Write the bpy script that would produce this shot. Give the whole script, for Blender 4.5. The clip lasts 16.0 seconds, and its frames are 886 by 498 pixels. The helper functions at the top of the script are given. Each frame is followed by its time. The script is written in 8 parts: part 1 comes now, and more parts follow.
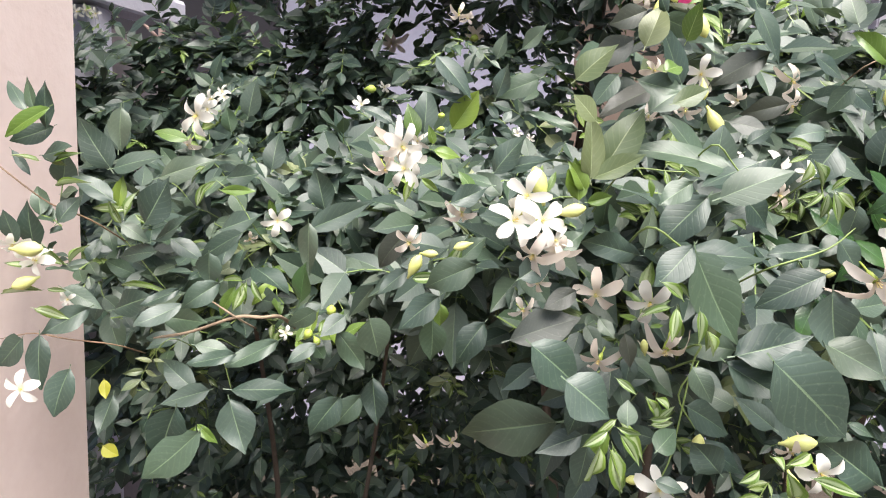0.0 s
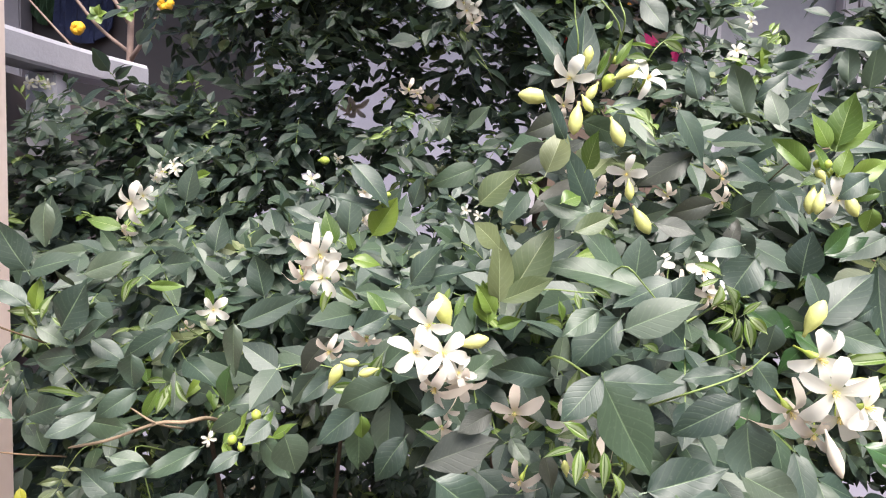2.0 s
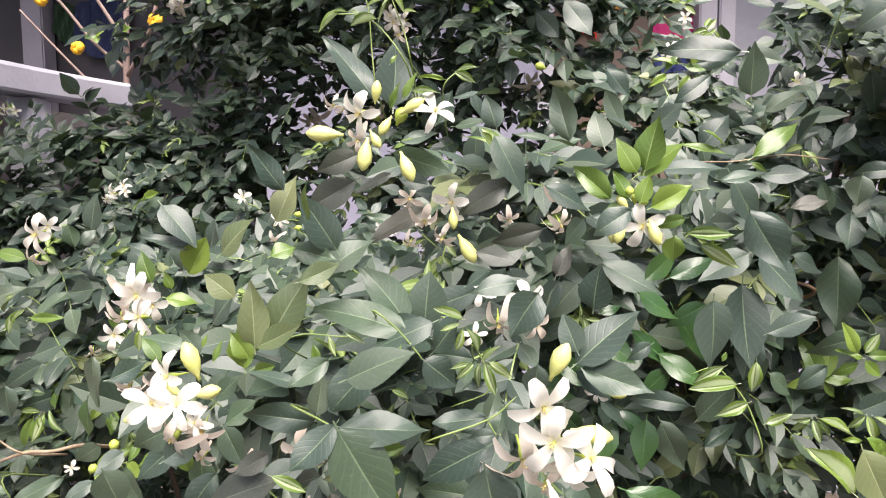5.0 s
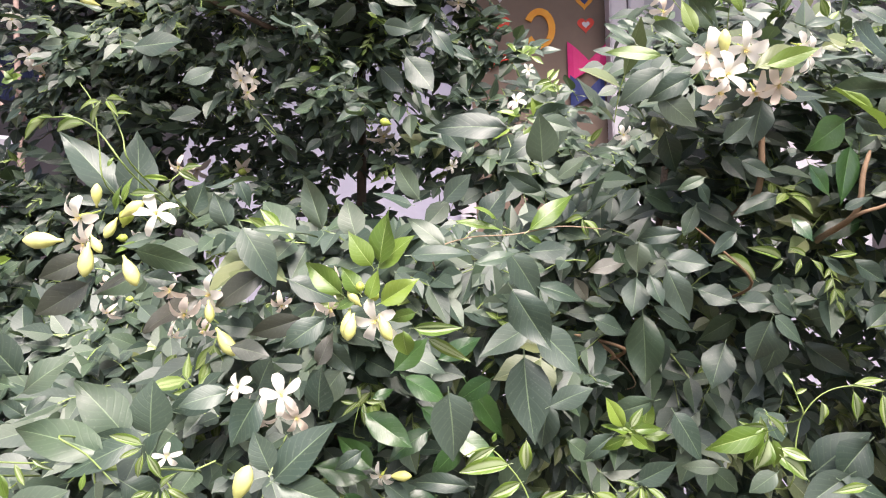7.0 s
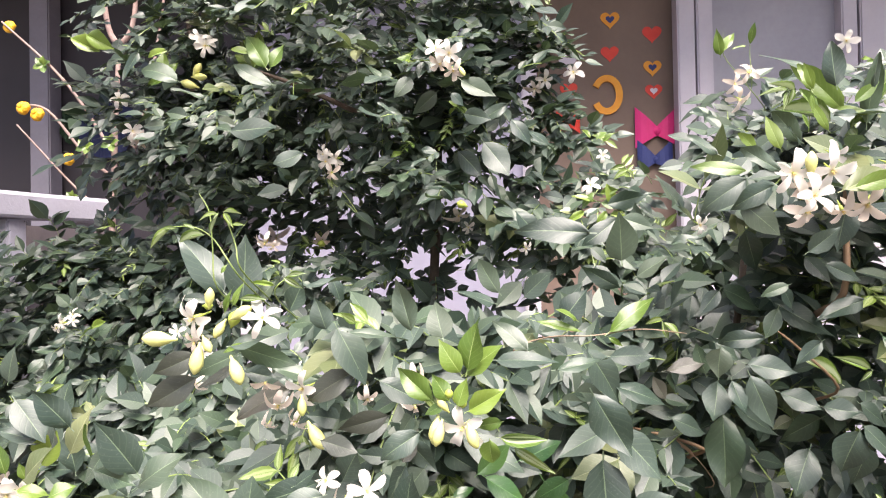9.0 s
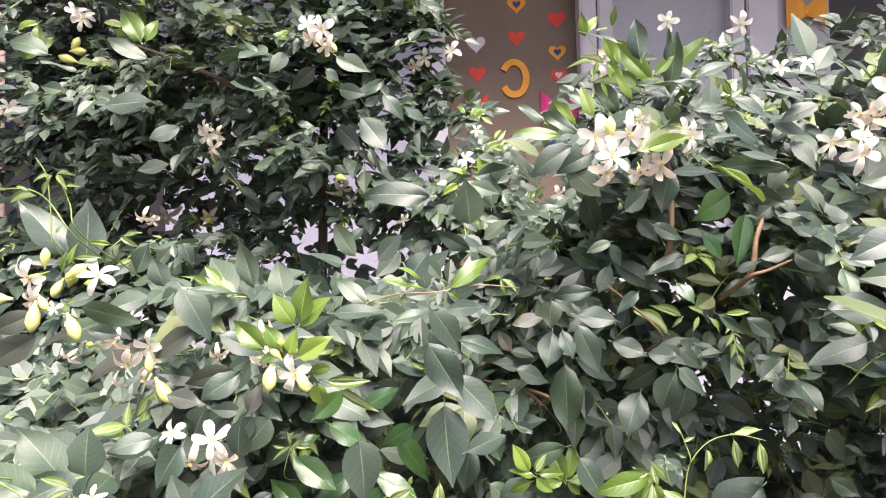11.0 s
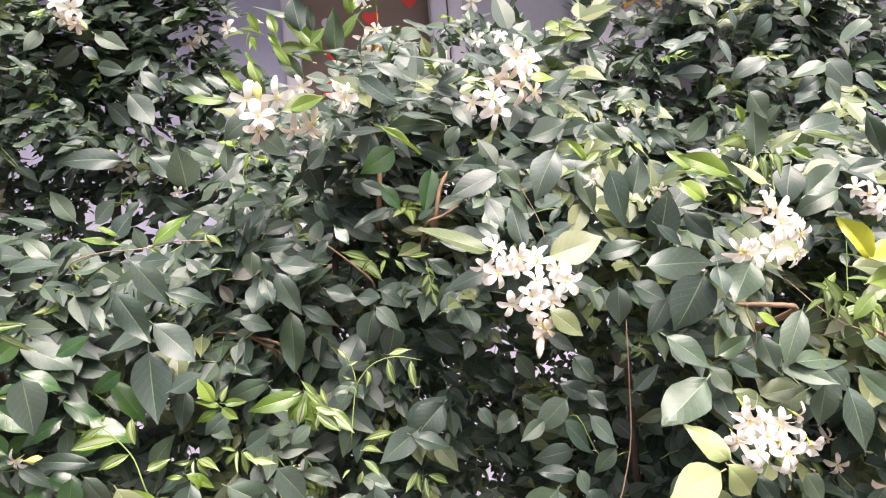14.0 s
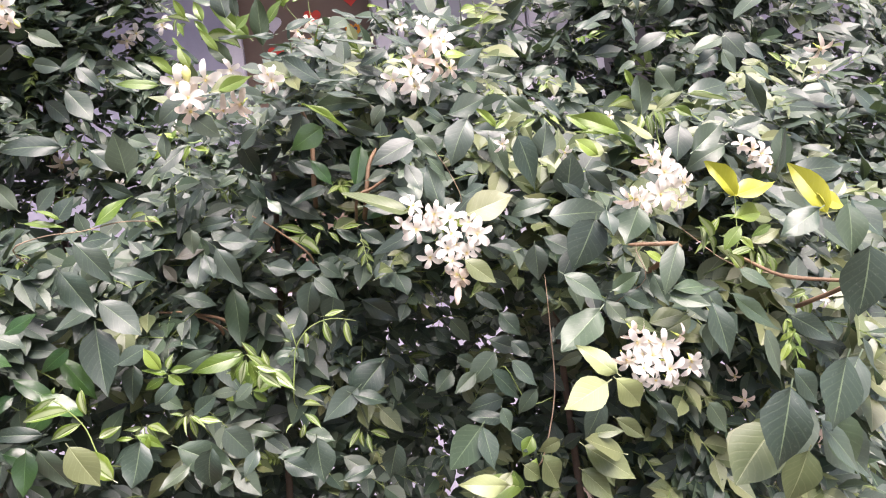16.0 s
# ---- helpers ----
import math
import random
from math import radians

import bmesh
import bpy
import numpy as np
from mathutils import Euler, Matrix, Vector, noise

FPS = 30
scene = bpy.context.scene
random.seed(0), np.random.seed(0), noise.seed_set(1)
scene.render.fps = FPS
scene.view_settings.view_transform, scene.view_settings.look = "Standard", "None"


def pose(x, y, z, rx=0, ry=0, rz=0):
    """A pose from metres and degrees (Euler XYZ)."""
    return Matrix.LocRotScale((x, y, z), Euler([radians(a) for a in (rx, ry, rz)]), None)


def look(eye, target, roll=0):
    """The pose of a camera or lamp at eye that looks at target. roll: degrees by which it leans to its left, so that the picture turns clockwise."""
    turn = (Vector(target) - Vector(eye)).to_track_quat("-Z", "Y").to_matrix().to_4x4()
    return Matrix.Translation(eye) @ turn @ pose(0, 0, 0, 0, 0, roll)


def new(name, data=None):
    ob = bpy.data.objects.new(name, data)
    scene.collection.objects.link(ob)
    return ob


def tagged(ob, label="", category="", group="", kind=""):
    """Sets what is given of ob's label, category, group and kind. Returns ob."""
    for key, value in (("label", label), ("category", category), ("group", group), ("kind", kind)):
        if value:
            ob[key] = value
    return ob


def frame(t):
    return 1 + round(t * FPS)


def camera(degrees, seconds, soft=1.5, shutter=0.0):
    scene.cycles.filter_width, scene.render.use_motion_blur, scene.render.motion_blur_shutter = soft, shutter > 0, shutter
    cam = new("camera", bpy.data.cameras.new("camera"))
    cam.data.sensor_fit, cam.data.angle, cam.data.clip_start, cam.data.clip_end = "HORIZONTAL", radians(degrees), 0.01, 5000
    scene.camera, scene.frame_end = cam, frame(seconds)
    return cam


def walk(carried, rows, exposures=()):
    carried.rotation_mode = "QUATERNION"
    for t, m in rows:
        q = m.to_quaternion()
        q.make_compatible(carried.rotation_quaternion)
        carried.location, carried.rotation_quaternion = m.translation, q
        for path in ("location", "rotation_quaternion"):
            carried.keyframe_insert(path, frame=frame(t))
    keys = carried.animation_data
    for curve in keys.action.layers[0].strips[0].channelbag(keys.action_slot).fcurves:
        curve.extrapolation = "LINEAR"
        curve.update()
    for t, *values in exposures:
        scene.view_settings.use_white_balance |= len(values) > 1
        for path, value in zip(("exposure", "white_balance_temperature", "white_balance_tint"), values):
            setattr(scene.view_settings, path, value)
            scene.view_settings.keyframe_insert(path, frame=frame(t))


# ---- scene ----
cam = camera(65.9, 16.0, 1.1)
PATH = [
    (0, (0.004, 0.025, 1.198), (-0.002, 2.007, 0.934), 2.1),
    (0.5, (0.007, 0.032, 1.222), (0.034, 2.017, 0.974), 3.2),
    (1, (0.02, 0.039, 1.235), (0.018, 2.028, 1.023), 2.5),
    (1.5, (0.029, 0.038, 1.241), (0.038, 2.03, 1.07), 2.3),
    (2, (0.049, 0.044, 1.247), (0.081, 2.039, 1.098), 1.6),
    (2.5, (0.072, 0.045, 1.252), (0.097, 2.041, 1.116), 1.3),
    (3, (0.094, 0.044, 1.254), (0.088, 2.039, 1.122), 1.5),
    (3.5, (0.123, 0.041, 1.257), (0.104, 2.036, 1.115), 1.0),
    (3.7, (0.138, 0.037, 1.258), (0.12, 2.033, 1.132), 0.8),
    (5.8, (0.272, 0.058, 1.306), (0.101, 2.04, 1.105), -0.9),
    (6, (0.288, 0.058, 1.314), (0.127, 2.043, 1.125), -1.2),
    (6.5, (0.339, 0.067, 1.327), (0.241, 2.058, 1.168), -2.2),
    (7, (0.371, 0.067, 1.326), (0.359, 2.063, 1.201), -2.5),
    (7.5, (0.383, 0.059, 1.325), (0.377, 2.058, 1.243), -2.8),
    (8, (0.379, 0.059, 1.331), (0.316, 2.057, 1.267), -2.5),
    (8.5, (0.36, 0.056, 1.358), (0.213, 2.051, 1.355), -1.5),
    (8.7, (0.351, 0.053, 1.367), (0.169, 2.045, 1.396), -1.0),
    (10.8, (0.417, 0.012, 1.358), (0.401, 2.012, 1.371), -2.1),
    (11, (0.426, 0.014, 1.344), (0.451, 2.013, 1.327), -1.9),
    (11.5, (0.458, 0.017, 1.326), (0.541, 2.015, 1.289), -1.8),
    (12, (0.496, 0.008, 1.323), (0.625, 2.003, 1.276), -2.5),
    (12.5, (0.52, -0.011, 1.321), (0.691, 1.981, 1.287), -2.6),
    (13, (0.562, -0.033, 1.318), (0.797, 1.953, 1.291), -3.6),
    (13.5, (0.603, -0.055, 1.311), (0.878, 1.925, 1.261), -3.9),
    (14, (0.629, -0.075, 1.303), (0.904, 1.904, 1.226), -4.4),
    (14.5, (0.637, -0.098, 1.296), (0.884, 1.884, 1.195), -4.3),
    (15, (0.642, -0.115, 1.293), (0.909, 1.864, 1.189), -4.5),
    (15.5, (0.645, -0.128, 1.289), (0.933, 1.849, 1.2), -5.1),
    (16, (0.649, -0.132, 1.268), (1.039, 1.827, 1.177), -7.1),
]
walk(cam, [(t, look(eye, target, roll)) for t, eye, target, roll in PATH], [(0, 1.25, 6560, 10), (2.0, 1.13, 6620, 11), (3.5, 1.13, 6700, 12), (6, 1.34, 6820, 16), (8.5, 1.60, 6860, 18), (12, 1.63, 6880, 17), (14, 1.50, 6900, 20), (16, 1.45, 6760, 24)])

# ---------------------------------------------------------------- light
world = bpy.data.worlds.new("sky")
scene.world = world
world.use_nodes = True
wt = world.node_tree
sky = wt.nodes.new("ShaderNodeTexSky")
sky.sky_type = "NISHITA"
sky.sun_disc = False
sky.sun_elevation, sky.sun_rotation = radians(59), radians(160)
sky.air_density, sky.dust_density, sky.ozone_density = 1.0, 3.0, 1.0
back = wt.nodes["Background"]
back.inputs["Strength"].default_value = 0.10
wt.links.new(sky.outputs[0], back.inputs["Color"])

sun_data = bpy.data.lights.new("sun", "SUN")
sun_data.energy, sun_data.angle, sun_data.color = 4.4, radians(44), (1.0, 0.97, 0.93)
sun_lamp = new("sun", sun_data)
sun_lamp.matrix_world = look((1.5, -2.75, 7.1), (0.3, 0.6, 1.2))


# ---------------------------------------------------------------- materials
def material(name):
    m = bpy.data.materials.new(name)
    m.use_nodes = True
    return m, m.node_tree, m.node_tree.nodes["Principled BSDF"]


def link(nt, a, b):
    nt.links.new(a, b)


def math_node(nt, op, a, b=None, clamp=False):
    n = nt.nodes.new("ShaderNodeMath")
    n.operation, n.use_clamp = op, clamp
    for i, v in enumerate((a, b)):
        if v is None:
            continue
        if isinstance(v, (int, float)):
            n.inputs[i].default_value = v
        else:
            link(nt, v, n.inputs[i])
    return n.outputs[0]


def ramp(nt, fac, stops):
    n = nt.nodes.new("ShaderNodeValToRGB")
    cr = n.color_ramp
    while len(cr.elements) < len(stops):
        cr.elements.new(0.5)
    for e, (p, c) in zip(cr.elements, stops):
        e.position, e.color = p, (*c, 1)
    link(nt, fac, n.inputs[0])
    return n.outputs[0]


def mix(nt, fac, a, b, blend="MIX"):
    n = nt.nodes.new("ShaderNodeMix")
    n.data_type, n.blend_type = "RGBA", blend
    for sock, v in ((n.inputs[0], fac), (n.inputs[6], a), (n.inputs[7], b)):
        if isinstance(v, (int, float)):
            sock.default_value = v
        elif isinstance(v, tuple):
            sock.default_value = (*v, 1)
        else:
            link(nt, v, sock)
    return n.outputs[2]


def noise_tex(nt, scale, detail=3.0, rough=0.55, vector=None):
    n = nt.nodes.new("ShaderNodeTexNoise")
    n.inputs["Scale"].default_value, n.inputs["Detail"].default_value = scale, detail
    n.inputs["Roughness"].default_value = rough
    if vector is not None:
        link(nt, vector, n.inputs["Vector"])
    return n.outputs[0]


def place(nt):
    return nt.nodes.new("ShaderNodeNewGeometry").outputs["Position"]


def bump(nt, bs, height, strength, distance):
    n = nt.nodes.new("ShaderNodeBump")
    n.inputs["Strength"].default_value, n.inputs["Distance"].default_value = strength, distance
    link(nt, height, n.inputs["Height"])
    link(nt, n.outputs[0], bs.inputs["Normal"])


def leaf_material(name, stops, rib, rough=0.40, through_light=0.09, stripe=0.0, single=True):
    """Leaf skin: tone by leaf, midrib and side veins from the leaf's own UV, fine blotches."""
    m, nt, bs = material(name)
    rnd = nt.nodes.new("ShaderNodeObjectInfo").outputs["Random"] if single else nt.nodes.new("ShaderNodeNewGeometry").outputs["Random Per Island"]
    uv = nt.nodes.new("ShaderNodeUVMap")
    sep = nt.nodes.new("ShaderNodeSeparateXYZ")
    link(nt, uv.outputs[0], sep.inputs[0])
    u, v = sep.outputs[0], sep.outputs[1]
    off = math_node(nt, "ABSOLUTE", math_node(nt, "SUBTRACT", u, 0.5))
    tone = ramp(nt, rnd, stops)
    blotch = noise_tex(nt, 55, 4, 0.6, place(nt))
    tone = mix(nt, math_node(nt, "MULTIPLY", blotch, 0.55), tone, (0.45, 0.50, 0.42), "MULTIPLY")
    speck = ramp(nt, noise_tex(nt, 520, 2, 0.5, place(nt)), [(0.60, (0, 0, 0)), (0.74, (1, 1, 1))])
    tone = mix(nt, math_node(nt, "MULTIPLY", speck, 0.07), tone, (0.42, 0.44, 0.36))
    vein_wave = math_node(nt, "SINE", math_node(nt, "MULTIPLY", math_node(nt, "SUBTRACT", v, math_node(nt, "MULTIPLY", off, 0.55)), 25))
    vein = math_node(nt, "POWER", math_node(nt, "ABSOLUTE", vein_wave), 24)
    tone = mix(nt, math_node(nt, "MULTIPLY", vein, 0.07), tone, rib)
    midrib = math_node(nt, "LESS_THAN", off, 0.016)
    tone = mix(nt, math_node(nt, "MULTIPLY", midrib, 0.45), tone, rib)
    if stripe:
        band = ramp(nt, off, [(0.0, (0, 0, 0)), (0.035, (0.1, 0.1, 0.1)), (0.06, (1, 1, 1)), (0.20, (1, 1, 1)), (0.30, (0, 0, 0))])
        tone = mix(nt, math_node(nt, "MULTIPLY", band, stripe), tone, rib)
    link(nt, tone, bs.inputs["Base Color"])
    link(nt, math_node(nt, "ADD", math_node(nt, "MULTIPLY", blotch, 0.16), rough - 0.07), bs.inputs["Roughness"])
    bs.inputs["Specular IOR Level"].default_value = 0.7
    h = math_node(nt, "ADD", math_node(nt, "MULTIPLY", vein, -0.2), math_node(nt, "MULTIPLY", blotch, 0.9))
    bump(nt, bs, h, 0.3, 0.0008)
    tr = nt.nodes.new("ShaderNodeBsdfTranslucent")
    link(nt, mix(nt, 0.3, tone, (0.22, 0.36, 0.06)), tr.inputs[0])
    mx = nt.nodes.new("ShaderNodeMixShader")
    mx.inputs[0].default_value = through_light
    link(nt, bs.outputs[0], mx.inputs[1])
    link(nt, tr.outputs[0], mx.inputs[2])
    link(nt, mx.outputs[0], nt.nodes["Material Output"].inputs["Surface"])
    return m


MATURE = [(0.0, (0.018, 0.037, 0.027)), (0.3, (0.032, 0.058, 0.042)), (0.55, (0.054, 0.082, 0.065)), (0.75, (0.046, 0.082, 0.043)), (0.9, (0.062, 0.092, 0.062)), (1.0, (0.078, 0.104, 0.070))]
DARK = [(0.0, (0.034, 0.044, 0.034)), (0.6, (0.055, 0.060, 0.048)), (1.0, (0.072, 0.068, 0.052))]
FRESH = [(0.0, (0.085, 0.160, 0.030)), (0.5, (0.145, 0.230, 0.038)), (1.0, (0.220, 0.310, 0.048))]
YOUNG = [(0.0, (0.080, 0.150, 0.018)), (0.5, (0.125, 0.208, 0.025)), (1.0, (0.185, 0.270, 0.040))]
OLIVE = [(0.0, (0.10, 0.135, 0.06)), (0.5, (0.145, 0.18, 0.08)), (1.0, (0.20, 0.22, 0.10))]
BRIGHT = [(0.0, (0.065, 0.125, 0.013)), (0.5, (0.095, 0.170, 0.020)), (1.0, (0.150, 0.235, 0.032))]
PALE_LEAF = [(0.0, (0.26, 0.31, 0.13)), (0.5, (0.31, 0.36, 0.165)), (1.0, (0.37, 0.40, 0.20))]
EMERALD = [(0.0, (0.016, 0.050, 0.016)), (0.5, (0.026, 0.076, 0.020)), (1.0, (0.044, 0.105, 0.026))]
LEMON = [(0.0, (0.40, 0.42, 0.03)), (0.5, (0.48, 0.47, 0.04)), (1.0, (0.55, 0.50, 0.07))]
LEAF = {
    "m": leaf_material("mature_leaf", MATURE, (0.21, 0.29, 0.16), 0.47),
    "d": leaf_material("shaded_old_leaf", DARK, (0.14, 0.17, 0.11), 0.5),
    "l": leaf_material("fresh_leaf", FRESH, (0.42, 0.52, 0.22), 0.40, 0.25),
    "y": leaf_material("young_leaf", YOUNG, (0.60, 0.66, 0.46), 0.40, 0.20, 0.55),
    "o": leaf_material("olive_leaf", OLIVE, (0.42, 0.46, 0.26), 0.45, 0.25),
    "f": leaf_material("bright_leaf", BRIGHT, (0.42, 0.52, 0.20), 0.38, 0.22),
    "q": leaf_material("pale_leaf", PALE_LEAF, (0.50, 0.54, 0.30), 0.45, 0.22),
    "e": leaf_material("glossy_green_leaf", EMERALD, (0.12, 0.24, 0.08), 0.30, 0.12),
    "b": leaf_material("lemon_leaf", LEMON, (0.62, 0.60, 0.20), 0.45, 0.30),
}
MASS = leaf_material("mass_leaf", MATURE, (0.18, 0.25, 0.14), 0.47, single=False)
MASS_FRESH = leaf_material("mass_fresh_leaf", YOUNG, (0.45, 0.52, 0.25), 0.42, 0.22, 0.45, single=False)
MASS_OLIVE = leaf_material("mass_olive_leaf", OLIVE, (0.36, 0.38, 0.22), 0.42, 0.18, single=False)


def petal_material(name, stops, tip):
    m, nt, bs = material(name)
    rnd = nt.nodes.new("ShaderNodeObjectInfo").outputs["Random"]
    uv = nt.nodes.new("ShaderNodeUVMap")
    sep = nt.nodes.new("ShaderNodeSeparateXYZ")
    link(nt, uv.outputs[0], sep.inputs[0])
    tone = ramp(nt, rnd, stops)
    stain = noise_tex(nt, 130, 3, 0.6, place(nt))
    tone = mix(nt, math_node(nt, "MULTIPLY", stain, 0.35), tone, tip)
    throat = math_node(nt, "SUBTRACT", 1.0, math_node(nt, "MULTIPLY", sep.outputs[1], 3.4), True)
    tone = mix(nt, math_node(nt, "MULTIPLY", throat, 0.45), tone, (0.66, 0.62, 0.28))
    link(nt, tone, bs.inputs["Base Color"])
    bs.inputs["Roughness"].default_value = 0.55
    streak = math_node(nt, "SINE", math_node(nt, "MULTIPLY", sep.outputs[0], 22))
    bump(nt, bs, math_node(nt, "ADD", math_node(nt, "MULTIPLY", streak, 0.12), stain), 0.2, 0.0005)
    tr = nt.nodes.new("ShaderNodeBsdfTranslucent")
    link(nt, tone, tr.inputs[0])
    mx = nt.nodes.new("ShaderNodeMixShader")
    mx.inputs[0].default_value = 0.42
    link(nt, bs.outputs[0], mx.inputs[1])
    link(nt, tr.outputs[0], mx.inputs[2])
    link(nt, mx.outputs[0], nt.nodes["Material Output"].inputs["Surface"])
    return m


PETAL = {
    "w": petal_material("white_petal", [(0.0, (0.76, 0.735, 0.68)), (1.0, (0.84, 0.815, 0.76))], (0.76, 0.68, 0.60)),
    "p": petal_material("fading_petal", [(0.0, (0.74, 0.65, 0.58)), (0.5, (0.76, 0.69, 0.63)), (1.0, (0.70, 0.59, 0.49))], (0.64, 0.52, 0.42)),
}


def plain(name, a, b, scale, rough, metal=0.0, relief=0.0, fine=0.0):
    """A surface in two tones, blotched at a broad and a fine scale."""
    m, nt, bs = material(name)
    p = place(nt)
    broad = noise_tex(nt, scale, 4, 0.6, p)
    grain = noise_tex(nt, scale * 14, 3, 0.6, p)
    fac = math_node(nt, "ADD", math_node(nt, "MULTIPLY", broad, 0.75), math_node(nt, "MULTIPLY", grain, 0.25))
    link(nt, ramp(nt, fac, [(0.3, a), (0.7, b)]), bs.inputs["Base Color"])
    link(nt, math_node(nt, "ADD", math_node(nt, "MULTIPLY", grain, 0.2), rough - 0.1), bs.inputs["Roughness"])
    bs.inputs["Metallic"].default_value = metal
    if relief:
        bump(nt, bs, grain, relief, fine or 0.002)
    return m


TWIG = {
    "green": plain("green_twig", (0.13, 0.20, 0.05), (0.24, 0.31, 0.10), 60, 0.5),
    "brown": plain("brown_twig", (0.16, 0.10, 0.06), (0.27, 0.17, 0.10), 60, 0.7, 0, 0.3),
    "wood": plain("woody_twig", (0.20, 0.14, 0.09), (0.40, 0.30, 0.21), 70, 0.8, 0, 0.5),
    "bark": plain("bark", (0.05, 0.036, 0.028), (0.12, 0.085, 0.062), 50, 0.85, 0, 0.7),
}
BUD = {
    "y": plain("yellow_bud", (0.52, 0.54, 0.15), (0.70, 0.69, 0.28), 90, 0.45),
    "g": plain("green_bud", (0.28, 0.38, 0.06), (0.44, 0.50, 0.10), 120, 0.45),
    "p": plain("fading_bud", (0.74, 0.62, 0.50), (0.84, 0.76, 0.64), 90, 0.5),
}
STAMEN = plain("stamen", (0.70, 0.52, 0.14), (0.82, 0.70, 0.34), 200, 0.6)
STUCCO = plain("pink_stucco", (0.68, 0.525, 0.48), (0.78, 0.64, 0.595), 5, 0.75, 0, 0.35, 0.002)
LILAC = plain("lilac_wall_paint", (0.28, 0.265, 0.34), (0.37, 0.35, 0.44), 3, 0.7, 0, 0.2, 0.002)
FRAME = plain("pale_window_frame_paint", (0.46, 0.42, 0.47), (0.56, 0.52, 0.56), 6, 0.5)
FROST = plain("frosted_grey_panel", (0.30, 0.285, 0.33), (0.40, 0.385, 0.42), 3, 0.45)
BLIND = plain("brown_blind", (0.16, 0.11, 0.085), (0.22, 0.155, 0.12), 3, 0.8)
# near-black colour that stands in for the shade inside the rooms
ROOM_SHADE = plain("painted_room_shade", (0.018, 0.014, 0.018), (0.036, 0.028, 0.034), 2, 0.6)
CEMENT = plain("painted_cement", (0.42, 0.41, 0.48), (0.54, 0.525, 0.60), 9, 0.75, 0, 0.4)
SOIL = plain("dry_soil", (0.045, 0.034, 0.025), (0.10, 0.078, 0.058), 6, 0.95, 0, 0.8, 0.01)
RED = plain("red_paper", (0.62, 0.035, 0.02), (0.74, 0.06, 0.03), 20, 0.6)
ORANGE = plain("orange_paper", (0.72, 0.26, 0.015), (0.82, 0.36, 0.03), 20, 0.6)
PINK = plain("pink_paper", (0.58, 0.012, 0.13), (0.70, 0.03, 0.20), 20, 0.6)
NAVY = plain("navy_paper", (0.02, 0.03, 0.12), (0.035, 0.05, 0.20), 12, 0.6)
PALE = plain("pale_paper", (0.55, 0.50, 0.55), (0.66, 0.60, 0.64), 12, 0.6)
MARIGOLD = plain("marigold_bloom", (0.76, 0.36, 0.01), (0.88, 0.52, 0.03), 120, 0.6, 0, 0.4)


# ---------------------------------------------------------------- mesh helpers
def part(name, data, mat, parent=None, label=""):
    """One mesh object under a thing or part. data: a bmesh or a mesh."""
    if isinstance(data, bmesh.types.BMesh):
        me = bpy.data.meshes.new(name)
        data.to_mesh(me)
        data.free()
    else:
        me = data
    if mat is not None and not me.materials:
        me.materials.append(mat)
    ob = new(name, me)
    if parent is not None:
        ob.parent = parent
    return tagged(ob, label)


def smooth(me):
    me.polygons.foreach_set("use_smooth", [True] * len(me.polygons))
    me.update()
    return me


def box(bm, lo, hi, bevel=0.0):
    v = bmesh.ops.create_cube(bm, size=1)["verts"]
    for p in v:
        p.co = Vector([lo[i] + (p.co[i] + 0.5) * (hi[i] - lo[i]) for i in range(3)])
    if bevel:
        es = list({e for p in v for e in p.link_edges})
        bmesh.ops.bevel(bm, geom=es, offset=bevel, segments=2, affect="EDGES")
    return bm


def tube(bm, pts, radii, sides=6):
    """A tapered limb through the points, with its ends closed."""
    pts = [Vector(p) for p in pts]
    rings = []
    for i, p in enumerate(pts):
        d = (pts[min(i + 1, len(pts) - 1)] - pts[max(i - 1, 0)]).normalized()
        a = d.cross(Vector((0.31, 0.85, 0.42))).normalized()
        b = d.cross(a)
        r = radii[i]
        rings.append([bm.verts.new(p + r * (math.cos(k * math.tau / sides) * a + math.sin(k * math.tau / sides) * b)) for k in range(sides)])
    for q, w in zip(rings, rings[1:]):
        for k in range(sides):
            bm.faces.new((q[k], q[(k + 1) % sides], w[(k + 1) % sides], w[k]))
    bm.faces.new(rings[0][::-1])
    bm.faces.new(rings[-1])
    return bm


def glide(pts, n):
    """Points along a soft curve through pts (Catmull-Rom)."""
    pts = [Vector(p) for p in pts]
    full = [2 * pts[0] - pts[1], *pts, 2 * pts[-1] - pts[-2]]
    res = []
    for i in range(1, len(full) - 2):
        a, b, c, d = full[i - 1:i + 3]
        for k in range(n):
            t = k / n
            res.append(0.5 * (2 * b + (c - a) * t + (2 * a - 5 * b + 4 * c - d) * t * t + (3 * b - a - 3 * c + d) * t ** 3))
    return res + [pts[-1]]


